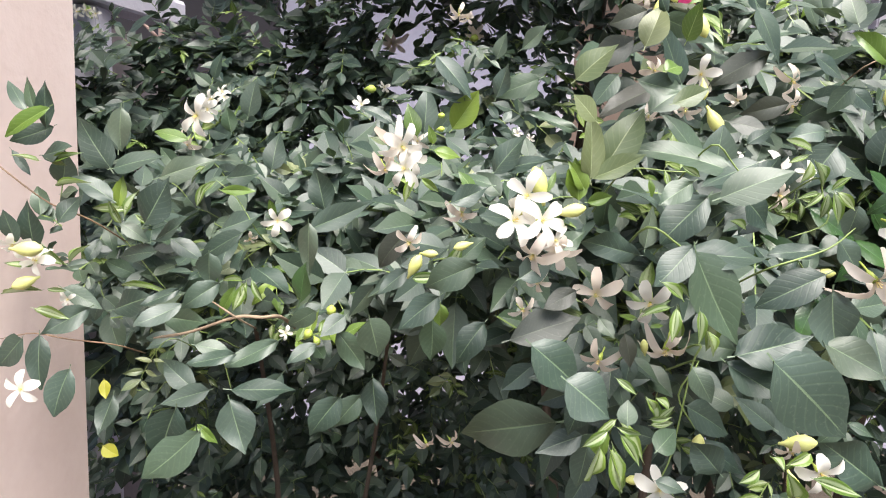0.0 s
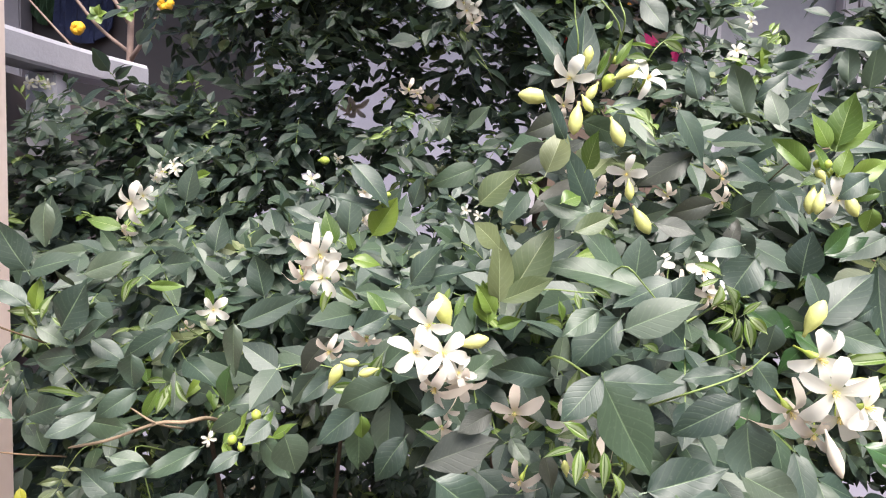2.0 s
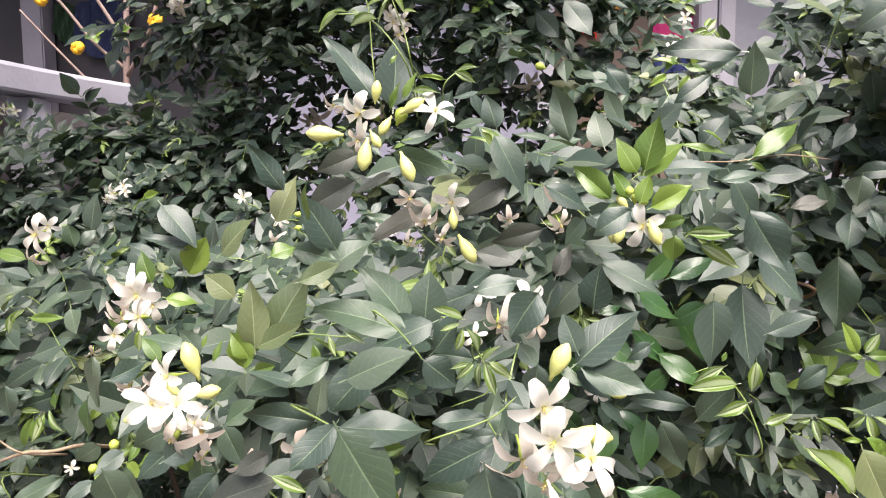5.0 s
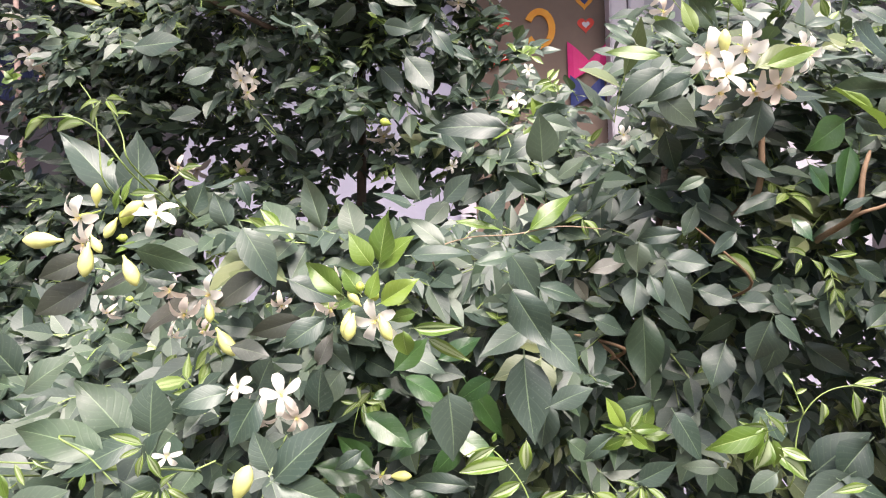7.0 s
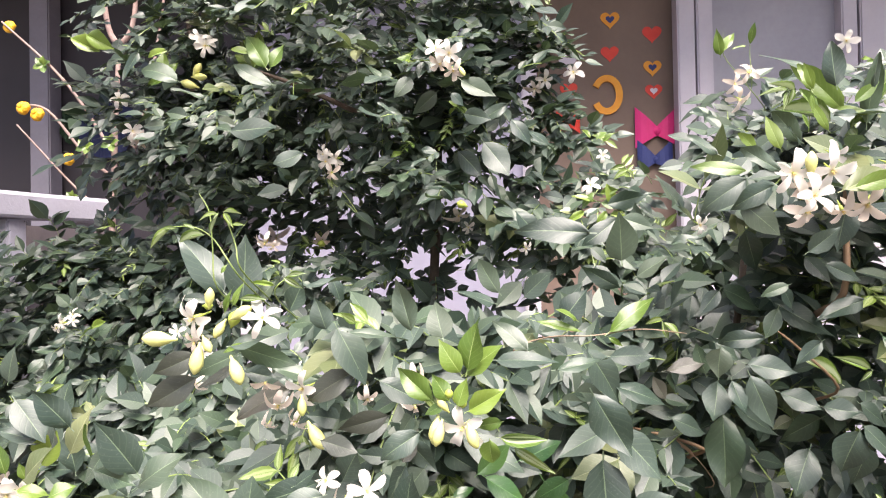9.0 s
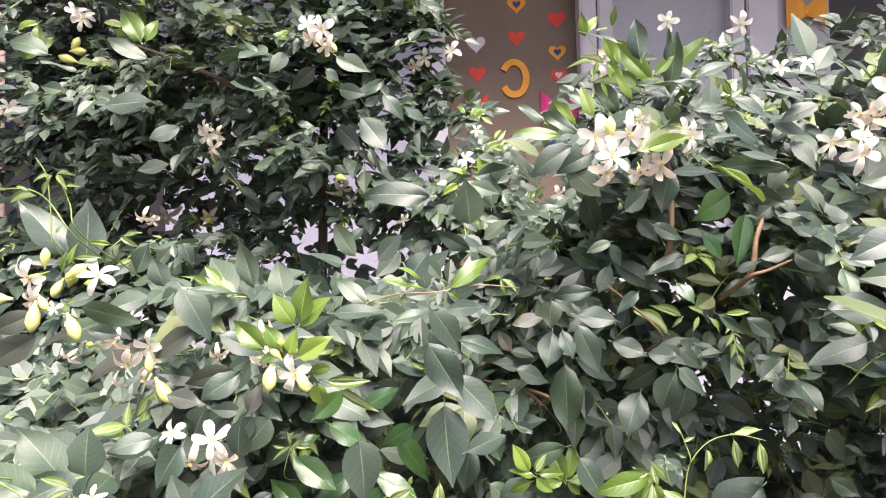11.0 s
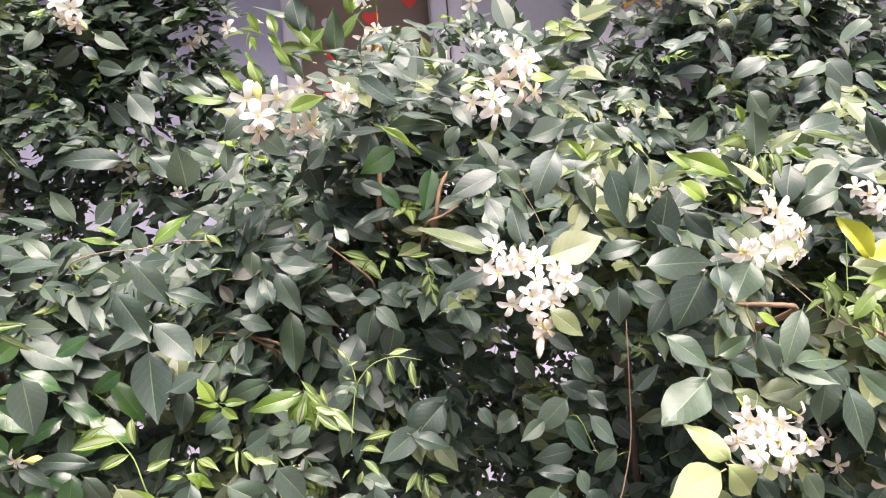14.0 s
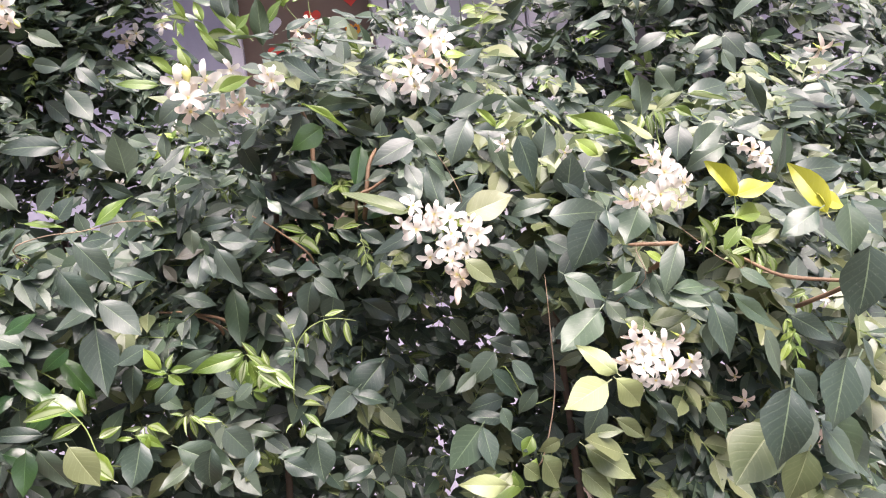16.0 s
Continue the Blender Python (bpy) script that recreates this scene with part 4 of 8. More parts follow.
# middle right
flower("w", (0.249, 0.543, 1.198), 0.033)
flower("w", (0.217, 0.55, 1.203), 0.025)
flower("p", (0.23, 0.55, 1.18), 0.030)
flower("p", (0.257, 0.55, 1.179), 0.026)
leaf("d", (0.273, 0.56, 1.214), (0.284, 0.562, 1.238), 0.5)
leaf("f", (0.439, 0.63, 1.303), (0.476, 0.629, 1.334), 0.35)
leaf("f", (0.438, 0.63, 1.299), (0.45, 0.627, 1.292), 0.3)
leaf("y", (0.487, 0.65, 1.309), (0.504, 0.649, 1.296), 0.3)
leaf("y", (0.487, 0.65, 1.31), (0.492, 0.651, 1.294), 0.3)
leaf("y", (0.487, 0.65, 1.311), (0.472, 0.649, 1.307), 0.3)
twig("wood", 0.0022, (0.36, 0.634, 1.289), (0.389, 0.634, 1.299), (0.427, 0.634, 1.3), (0.465, 0.634, 1.305), (0.503, 0.634, 1.301))
twig("wood", 0.002, (0.501, 0.754, 1.187), (0.535, 0.754, 1.168), (0.557, 0.754, 1.138))
leaf("y", (0.65, 0.64, 1.27), (0.622, 0.637, 1.281), 0.3)
leaf("y", (0.676, 0.64, 1.268), (0.688, 0.64, 1.253), 0.3)
leaf("y", (0.691, 0.64, 1.27), (0.715, 0.641, 1.271), 0.25)
leaf("y", (0.652, 0.64, 1.268), (0.642, 0.638, 1.26), 0.3)
leaf("y", (0.667, 0.64, 1.269), (0.661, 0.639, 1.255), 0.3)
leaf("y", (0.671, 0.64, 1.271), (0.657, 0.64, 1.278), 0.3)
leaf("l", (0.558, 0.75, 1.083), (0.543, 0.752, 1.128), 0.4)
leaf("l", (0.561, 0.75, 1.086), (0.572, 0.75, 1.122), 0.4)
leaf("l", (0.562, 0.75, 1.083), (0.589, 0.743, 1.087), 0.4)
leaf("l", (0.556, 0.75, 1.081), (0.527, 0.751, 1.079), 0.4)
leaf("l", (0.562, 0.75, 1.081), (0.577, 0.753, 1.064), 0.4)
leaf("l", (0.556, 0.75, 1.083), (0.541, 0.753, 1.103), 0.4)
leaf("y", (0.296, 0.6, 1.174), (0.282, 0.6, 1.163), 0.3)
leaf("y", (0.299, 0.6, 1.174), (0.3, 0.598, 1.154), 0.3)
leaf("y", (0.301, 0.6, 1.174), (0.314, 0.6, 1.173), 0.3)
leaf("y", (0.297, 0.6, 1.176), (0.295, 0.599, 1.188), 0.3)
leaf("y", (0.292, 0.6, 1.174), (0.281, 0.6, 1.175), 0.3)
twig("green", 0.001, (0.29, 0.604, 1.148), (0.296, 0.604, 1.173), (0.297, 0.604, 1.187))
flower("w", (0.311, 0.6, 1.114), 0.022)
bud("y", (0.319, 0.6, 1.113), (0.335, 0.598, 1.113))
twig("green", 0.0013, (0.618, 0.564, 1.107), (0.623, 0.564, 1.141), (0.628, 0.564, 1.16), (0.643, 0.564, 1.176), (0.665, 0.564, 1.181), (0.69, 0.564, 1.175))
twig("green", 0.0012, (0.627, 0.564, 1.158), (0.624, 0.564, 1.175), (0.617, 0.564, 1.192))
leaf("y", (0.637, 0.555, 1.173), (0.635, 0.556, 1.156), 0.35)
leaf("y", (0.657, 0.55, 1.182), (0.661, 0.55, 1.157), 0.3)
leaf("y", (0.678, 0.55, 1.178), (0.68, 0.547, 1.153), 0.3)
leaf("y", (0.657, 0.55, 1.186), (0.68, 0.548, 1.189), 0.25)
leaf("y", (0.619, 0.56, 1.185), (0.612, 0.561, 1.194), 0.35)
leaf("y", (0.621, 0.56, 1.178), (0.629, 0.559, 1.182), 0.35)
leaf("y", (0.623, 0.56, 1.165), (0.614, 0.56, 1.17), 0.3)
leaf("y", (0.594, 0.56, 1.141), (0.558, 0.558, 1.144), 0.4)
leaf("y", (0.593, 0.555, 1.142), (0.587, 0.553, 1.124), 0.45)
leaf("y", (0.593, 0.55, 1.144), (0.604, 0.55, 1.126), 0.45)
leaf("y", (0.596, 0.55, 1.145), (0.622, 0.545, 1.119), 0.35)
leaf("y", (0.594, 0.56, 1.143), (0.579, 0.558, 1.16), 0.4)
leaf("y", (0.599, 0.56, 1.143), (0.594, 0.559, 1.163), 0.3)
# upper right 
flower("w", (0.553, 0.54, 1.422), 0.034)
flower("p", (0.561, 0.547, 1.414), 0.031)
flower("w", (0.579, 0.54, 1.423), 0.034)
flower("w", (0.562, 0.53, 1.405), 0.031)
flower("p", (0.561, 0.54, 1.395), 0.029)
flower("p", (0.607, 0.55, 1.4), 0.030)
flower("w", (0.637, 0.57, 1.424), 0.029)
flower("p", (0.59, 0.55, 1.396), 0.025)
bud("y", (0.563, 0.535, 1.42), (0.563, 0.533, 1.436))
leaf("l", (0.589, 0.53, 1.41), (0.62, 0.52, 1.419), 0.35)
leaf("l", (0.532, 0.57, 1.428), (0.493, 0.569, 1.434), 0.3)
leaf("l", (0.561, 0.58, 1.445), (0.552, 0.583, 1.471), 0.4)
leaf("m", (0.633, 0.6, 1.466), (0.633, 0.583, 1.514), 0.35)
leaf("f", (0.637, 0.6, 1.486), (0.664, 0.588, 1.517), 0.35)
leaf("l", (0.62, 0.61, 1.479), (0.585, 0.604, 1.519), 0.28)
leaf("y", (0.61, 0.61, 1.469), (0.574, 0.607, 1.485), 0.28)
flower("w", (0.634, 0.57, 1.43), 0.026)
flower("w", (0.599, 0.58, 1.44), 0.024)
flower("w", (0.804, 0.57, 1.456), 0.037)
flower("p", (0.797, 0.58, 1.437), 0.029)
flower("w", (0.818, 0.581, 1.452), 0.033)
flower("w", (0.777, 0.57, 1.419), 0.037)
flower("w", (0.76, 0.581, 1.417), 0.027)
flower("w", (0.782, 0.576, 1.407), 0.034)
flower("p", (0.805, 0.57, 1.427), 0.031)
flower("p", (0.822, 0.58, 1.424), 0.024)
flower("p", (0.785, 0.58, 1.44), 0.024)
leaf("l", (0.813, 0.56, 1.433), (0.842, 0.56, 1.435), 0.5)
flower("w", (0.741, 0.44, 1.281), 0.028)
flower("p", (0.755, 0.446, 1.267), 0.021)
flower("w", (0.731, 0.443, 1.267), 0.021)
flower("w", (0.742, 0.44, 1.261), 0.028)
flower("w", (0.772, 0.434, 1.267), 0.030)
flower("w", (0.757, 0.445, 1.265), 0.021)
flower("w", (0.771, 0.445, 1.269), 0.024)
flower("w", (0.793, 0.435, 1.251), 0.027)
flower("w", (0.792, 0.439, 1.254), 0.021)
flower("w", (0.79, 0.446, 1.24), 0.019)
flower("w", (0.766, 0.435, 1.241), 0.027)
flower("w", (0.776, 0.445, 1.244), 0.022)
flower("w", (0.752, 0.446, 1.236), 0.024)
flower("p", (0.772, 0.44, 1.218), 0.025)
flower("w", (0.782, 0.435, 1.236), 0.022)
bud("p", (0.773, 0.44, 1.214), (0.769, 0.438, 1.192))
leaf("o", (0.778, 0.43, 1.23), (0.804, 0.43, 1.207), 0.5)
twig("wood", 0.0014, (0.779, 0.504, 1.332), (0.793, 0.504, 1.305), (0.799, 0.504, 1.279))
flower("w", (0.95, 0.41, 1.301), 0.024)
flower("w", (0.953, 0.4, 1.283), 0.028)
flower("p", (0.945, 0.409, 1.294), 0.024)
flower("w", (0.96, 0.405, 1.28), 0.025)
flower("w", (0.923, 0.4, 1.264), 0.029)
flower("p", (0.92, 0.402, 1.264), 0.024)
flower("w", (0.937, 0.409, 1.255), 0.021)
flower("w", (0.947, 0.4, 1.265), 0.029)
flower("w", (0.946, 0.409, 1.268), 0.023)
flower("w", (0.933, 0.405, 1.261), 0.025)
flower("w", (0.963, 0.4, 1.259), 0.023)
flower("w", (0.973, 0.41, 1.28), 0.020)
leaf("f", (0.926, 0.42, 1.323), (0.886, 0.419, 1.343), 0.35)
leaf("l", (0.904, 0.42, 1.305), (0.885, 0.417, 1.32), 0.6)
flower("w", (0.933, 0.45, 1.341), 0.013)
leaf("l", (0.958, 0.45, 1.366), (0.953, 0.448, 1.382), 0.4)
leaf("o", (1.098, 0.5, 1.202), (1.136, 0.496, 1.216), 0.4)
flower("w", (1.121, 0.5, 1.293), 0.029)
flower("p", (1.116, 0.506, 1.299), 0.025)
flower("w", (1.128, 0.511, 1.286), 0.027)
flower("w", (1.114, 0.52, 1.306), 0.024)
flower("w", (1.129, 0.5, 1.281), 0.021)
leaf("o", (1.09, 0.5, 1.233), (1.138, 0.502, 1.23), 0.4)
leaf("m", (1.142, 0.5, 1.274), (1.144, 0.492, 1.317), 0.5)
leaf("m", (1.175, 0.5, 1.265), (1.223, 0.495, 1.274), 0.5)
leaf("m", (1.184, 0.46, 1.239), (1.206, 0.447, 1.188), 0.5)
twig("green", 0.0014, (1.082, 0.504, 1.193), (1.088, 0.504, 1.233), (1.089, 0.504, 1.257))
twig("wood", 0.002, (1.01, 0.484, 1.231), (1.067, 0.484, 1.184), (1.143, 0.484, 1.162), (1.196, 0.484, 1.148))
leaf("y", (1.078, 0.47, 1.2), (1.045, 0.47, 1.193), 0.3)
leaf("y", (1.084, 0.47, 1.196), (1.082, 0.47, 1.179), 0.3)
leaf("y", (1.09, 0.47, 1.195), (1.101, 0.47, 1.18), 0.3)
leaf("y", (1.072, 0.47, 1.206), (1.055, 0.47, 1.219), 0.3)
leaf("y", (1.122, 0.46, 1.149), (1.129, 0.461, 1.122), 0.35)
leaf("y", (1.125, 0.46, 1.151), (1.106, 0.46, 1.148), 0.35)
flower("w", (1.147, 0.46, 1.142), 0.021)
flower("p", (1.379, 0.7, 1.437), 0.035)
flower("w", (1.391, 0.72, 1.407), 0.024)
flower("p", (1.14, 0.6, 1.005), 0.026)
flower("p", (1.13, 0.6, 1.036), 0.022)
flower("w", (0.915, 0.52, 1.318), 0.017)
leaf("m", (1.03, 0.36, 1.091), (1, 0.349, 1.029), 0.55)
leaf("m", (1.053, 0.36, 1.072), (1.088, 0.355, 1.006), 0.45)
leaf("m", (1.09, 0.36, 1.109), (1.047, 0.349, 1.057), 0.5)
leaf("o", (1.011, 0.37, 1.067), (0.971, 0.371, 1.022), 0.55)
leaf("o", (1.028, 0.37, 1.025), (1.042, 0.372, 0.987), 0.6)
leaf("m", (1.121, 0.4, 1.164), (1.116, 0.387, 1.115), 0.5)
leaf("l", (0.821, 0.48, 1.007), (0.767, 0.476, 1.019), 0.4)
leaf("l", (0.828, 0.48, 1.017), (0.836, 0.48, 1.031), 0.6)
leaf("l", (0.841, 0.48, 1.009), (0.856, 0.476, 1.023), 0.6)
leaf("l", (0.815, 0.48, 1.003), (0.812, 0.478, 1.023), 0.6)
flower("w", (0.879, 0.335, 1.159), 0.025)
flower("w", (0.891, 0.338, 1.146), 0.023)
flower("p", (0.883, 0.347, 1.164), 0.021)
flower("w", (0.9, 0.335, 1.154), 0.025)
flower("w", (0.889, 0.345, 1.154), 0.018)
flower("w", (0.891, 0.34, 1.157), 0.018)
flower("w", (0.879, 0.33, 1.14), 0.025)
flower("w", (0.88, 0.339, 1.127), 0.018)
flower("p", (0.869, 0.336, 1.148), 0.018)
flower("w", (0.9, 0.33, 1.136), 0.025)
flower("w", (0.901, 0.333, 1.127), 0.018)
flower("w", (0.902, 0.34, 1.14), 0.019)
flower("w", (0.921, 0.335, 1.138), 0.022)
flower("w", (0.873, 0.34, 1.144), 0.020)
flower("p", (0.916, 0.34, 1.157), 0.017)
leaf("o", (0.882, 0.36, 1.172), (0.911, 0.359, 1.157), 0.4)
leaf("m", (0.885, 0.38, 1.193), (0.912, 0.38, 1.204), 0.5)
twig("wood", 0.0012, (0.948, 0.384, 1.221), (0.912, 0.384, 1.227), (0.917, 0.384, 1.198))
twig("wood", 0.0026, (0.898, 0.574, 1.193), (0.897, 0.574, 1.131), (0.893, 0.574, 1.06), (0.87, 0.574, 0.991))
twig("green", 0.0014, (0.844, 0.584, 1.098), (0.866, 0.584, 1.054), (0.897, 0.584, 1.056))
leaf("l", (0.84, 0.5, 1.046), (0.827, 0.496, 1.029), 0.7)
leaf("y", (0.41, 0.57, 1.13), (0.373, 0.567, 1.125), 0.3)
leaf("y", (0.424, 0.57, 1.148), (0.423, 0.571, 1.123), 0.4)
leaf("y", (0.419, 0.57, 1.116), (0.393, 0.568, 1.106), 0.35)
leaf("y", (0.433, 0.57, 1.1), (0.453, 0.569, 1.108), 0.4)
leaf("y", (0.401, 0.57, 1.144), (0.377, 0.57, 1.131), 0.3)
leaf("l", (0.399, 0.57, 1.148), (0.402, 0.57, 1.155), 0.5)
twig("green", 0.0015, (0.432, 0.574, 1.075), (0.422, 0.574, 1.109), (0.409, 0.574, 1.129), (0.395, 0.574, 1.142), (0.376, 0.574, 1.136))
# back flowers
flower("w", (0.09, 1.05, 1.517), 0.038)
flower("w", (0.103, 1.06, 1.521), 0.033)
flower("w", (0.086, 1.053, 1.528), 0.030)
flower("p", (0.098, 1.05, 1.499), 0.031)
flower("w", (0.287, 0.915, 1.63), 0.038)
flower("w", (0.27, 0.921, 1.638), 0.035)
flower("p", (0.274, 0.925, 1.621), 0.031)
flower("p", (0.292, 0.915, 1.608), 0.030)
bud("y", (0.301, 0.91, 1.61), (0.307, 0.908, 1.598))
flower("w", (-0.321, 1.24, 1.611), 0.041)
flower("p", (-0.319, 1.243, 1.597), 0.029)
flower("w", (-0.32, 1.248, 1.596), 0.029)
flower("p", (-0.305, 1.24, 1.597), 0.031)
flower("w", (-0.346, 1.24, 1.671), 0.037)
flower("w", (-0.162, 1.2, 1.754), 0.040)
bud("y", (-0.185, 1.2, 1.697), (-0.171, 1.198, 1.718))
bud("y", (-0.18, 1.2, 1.677), (-0.208, 1.198, 1.687))
bud("y", (-0.186, 1.2, 1.695), (-0.16, 1.198, 1.693))
flower("p", (0.011, 1, 1.395), 0.030)
flower("p", (0.023, 1, 1.39), 0.021)
bud("g", (0.03, 1.2, 1.399), (0.048, 1.198, 1.398))
flower("w", (0.419, 1.1, 1.638), 0.033)
flower("w", (0.463, 1.1, 1.647), 0.036)
flower("p", (0.403, 1.1, 1.626), 0.027)
flower("w", (0.477, 1.035, 1.468), 0.031)
flower("w", (0.495, 1.035, 1.51), 0.022)
flower("p", (0.285, 1.07, 1.433), 0.035)
flower("w", (0.299, 1.07, 1.414), 0.023)
bud("g", (0.301, 1, 1.44), (0.288, 0.998, 1.445))
flower("w", (0.589, 0.9, 1.403), 0.025)
flower("w", (0.382, 1, 1.38), 0.021)
flower("w", (0.668, 0.7, 1.56), 0.023)
flower("w", (-0.63, 1.215, 1.42), 0.024)
flower("w", (-0.615, 1.215, 1.423), 0.024)
flower("w", (-0.602, 1.22, 1.419), 0.020)
flower("p", (-0.113, 1.36, 1.412), 0.040)
flower("p", (0.038, 1.2, 1.403), 0.030)
flower("w", (-0.121, 1, 1.268), 0.025)
leaf("l", (-0.064, 1.2, 1.729), (-0.096, 1.2, 1.76), 0.35)
leaf("l", (-0.061, 1.2, 1.729), (-0.065, 1.199, 1.771), 0.35)
leaf("l", (-0.058, 1.2, 1.729), (-0.033, 1.198, 1.752), 0.35)
leaf("l", (-0.056, 1.2, 1.726), (-0.026, 1.198, 1.722), 0.35)
leaf("l", (-0.066, 1.2, 1.726), (-0.094, 1.199, 1.725), 0.35)
leaf("l", (-0.061, 1.2, 1.726), (-0.051, 1.2, 1.748), 0.35)
flower("w", (0.833, 0.9, 1.616), 0.033)
flower("w", (0.833, 0.75, 1.525), 0.025)
flower("w", (0.806, 0.75, 1.521), 0.022)
flower("w", (0.844, 0.5, 1.331), 0.018)
leaf("l", (0.84, 0.5, 1.348), (0.825, 0.498, 1.367), 0.35)
leaf("l", (0.84, 0.5, 1.346), (0.854, 0.501, 1.355), 0.35)
leaf("l", (0.835, 0.5, 1.353), (0.821, 0.5, 1.354), 0.3)
# bright whorl and more leaves
bud("g", (0.314, 0.505, 1.273), (0.314, 0.503, 1.28))
bud("g", (0.321, 0.505, 1.267), (0.325, 0.503, 1.273))
bud("y", (0.309, 0.5, 1.258), (0.305, 0.498, 1.243))
bud("y", (0.327, 0.5, 1.257), (0.332, 0.498, 1.242))
leaf("m", (0.588, 0.74, 1.39), (0.602, 0.748, 1.346), 0.5)
leaf("m", (0.639, 0.62, 1.401), (0.682, 0.604, 1.401), 0.4)
leaf("m", (1.073, 0.82, 1.523), (1.124, 0.8, 1.523), 0.45)
leaf("f", (0.901, 0.6, 1.357), (0.919, 0.601, 1.367), 0.35)
leaf("m", (1.032, 0.48, 1.302), (1.071, 0.485, 1.327), 0.5)
leaf("y", (1.011, 0.44, 1.219), (1.027, 0.44, 1.237), 0.3)
leaf("y", (1.015, 0.44, 1.215), (0.997, 0.44, 1.206), 0.3)
leaf("y", (1.02, 0.44, 1.21), (1.036, 0.439, 1.191), 0.3)
leaf("y", (1.026, 0.44, 1.219), (1.048, 0.438, 1.211), 0.28)
leaf("y", (1.018, 0.44, 1.222), (1, 0.439, 1.231), 0.28)
leaf("y", (1.07, 0.45, 1.195), (1.068, 0.449, 1.173), 0.35)
leaf("y", (1.081, 0.45, 1.193), (1.084, 0.45, 1.172), 0.35)
leaf("m", (0.504, 0.7, 1.215), (0.541, 0.704, 1.2), 0.5)
leaf("m", (0.575, 0.66, 1.294), (0.538, 0.667, 1.289), 0.4)
leaf("m", (0.596, 0.62, 1.367), (0.617, 0.609, 1.386), 0.5)
leaf("m", (0.544, 0.68, 1.334), (0.526, 0.682, 1.312), 0.5)
leaf("y", (0.664, 0.72, 1.243), (0.634, 0.716, 1.271), 0.4)
leaf("m", (0.533, 0.7, 1.279), (0.562, 0.707, 1.254), 0.45)
leaf("m", (0.545, 0.7, 1.285), (0.565, 0.693, 1.271), 0.6)
leaf("m", (0.536, 0.7, 1.256), (0.527, 0.698, 1.284), 0.5)
leaf("d", (0.5, 0.7, 1.259), (0.536, 0.697, 1.27), 0.4)
leaf("d", (0.499, 0.7, 1.233), (0.487, 0.696, 1.254), 0.5)
leaf("m", (0.704, 0.64, 1.309), (0.722, 0.631, 1.32), 0.4)
leaf("m", (0.588, 0.64, 1.34), (0.565, 0.637, 1.332), 0.4)
leaf("y", (0.58, 0.52, 1.168), (0.558, 0.521, 1.168), 0.35)
leaf("y", (0.579, 0.52, 1.164), (0.556, 0.521, 1.154), 0.4)
leaf("f", (0.579, 0.52, 1.163), (0.565, 0.519, 1.144), 0.4)
leaf("y", (0.582, 0.52, 1.161), (0.574, 0.521, 1.138), 0.45)
leaf("f", (0.585, 0.52, 1.159), (0.589, 0.523, 1.137), 0.45)
leaf("y", (0.59, 0.52, 1.153), (0.609, 0.517, 1.145), 0.35)
leaf("y", (0.591, 0.52, 1.147), (0.611, 0.52, 1.13), 0.4)
leaf("f", (0.582, 0.52, 1.165), (0.537, 0.504, 1.161), 0.35)
leaf("y", (0.592, 0.52, 1.162), (0.58, 0.519, 1.178), 0.3)
leaf("m", (0.933, 0.7, 1.088), (0.963, 0.691, 1.065), 0.5)
leaf("m", (0.901, 0.7, 1.055), (0.857, 0.703, 1.042), 0.6)
leaf("m", (0.925, 0.7, 1.053), (0.948, 0.688, 1.03), 0.55)
leaf("d", (0.951, 0.7, 1.113), (0.929, 0.703, 1.132), 0.5)
leaf("m", (0.968, 0.7, 1.045), (0.986, 0.692, 1.029), 0.5)
leaf("q", (0.957, 0.42, 1.314), (0.93, 0.424, 1.333), 0.4)
twig("green", 0.0016, (0.962, 0.424, 1.3), (0.964, 0.424, 1.318), (0.964, 0.424, 1.336))
flower("w", (0.758, 0.432, 1.272), 0.024)
flower("w", (0.768, 0.428, 1.253), 0.023)
flower("w", (0.786, 0.43, 1.261), 0.021)
flower("w", (0.768, 0.43, 1.231), 0.021)
flower("p", (0.775, 0.432, 1.215), 0.019)
flower("w", (0.957, 0.41, 1.293), 0.024)
flower("w", (0.975, 0.41, 1.273), 0.024)
flower("p", (0.936, 0.415, 1.26), 0.021)
flower("w", (0.91, 0.39, 1.135), 0.024)
flower("w", (0.936, 0.39, 1.138), 0.024)
flower("w", (0.951, 0.39, 1.117), 0.023)
flower("w", (0.919, 0.392, 1.111), 0.021)
leaf("e", (0.312, 0.67, 1.129), (0.302, 0.665, 1.109), 0.5)
leaf("e", (0.254, 0.62, 1.116), (0.297, 0.628, 1.102), 0.5)
leaf("e", (0.272, 0.66, 1.108), (0.298, 0.661, 1.119), 0.6)
leaf("m", (1.076, 0.4, 1.048), (1.136, 0.405, 0.976), 0.42)
leaf("o", (1.028, 0.41, 1.048), (0.986, 0.398, 1.008), 0.7)
leaf("o", (1.065, 0.41, 1.013), (1.051, 0.404, 0.973), 0.7)
leaf("o", (0.886, 0.45, 1.037), (0.894, 0.442, 1.005), 0.45)
leaf("o", (0.891, 0.45, 1.028), (0.928, 0.454, 1.006), 0.4)
leaf("o", (0.886, 0.46, 1.042), (0.918, 0.46, 1.018), 0.5)
leaf("o", (0.906, 0.45, 1.065), (0.936, 0.452, 1.04), 0.4)
leaf("y", (0.461, 0.5, 1.078), (0.432, 0.502, 1.108), 0.45)
leaf("f", (0.479, 0.52, 1.108), (0.502, 0.525, 1.093), 0.3)
leaf("f", (0.489, 0.52, 1.106), (0.487, 0.519, 1.093), 0.4)
leaf("f", (0.476, 0.52, 1.106), (0.463, 0.518, 1.108), 0.3)
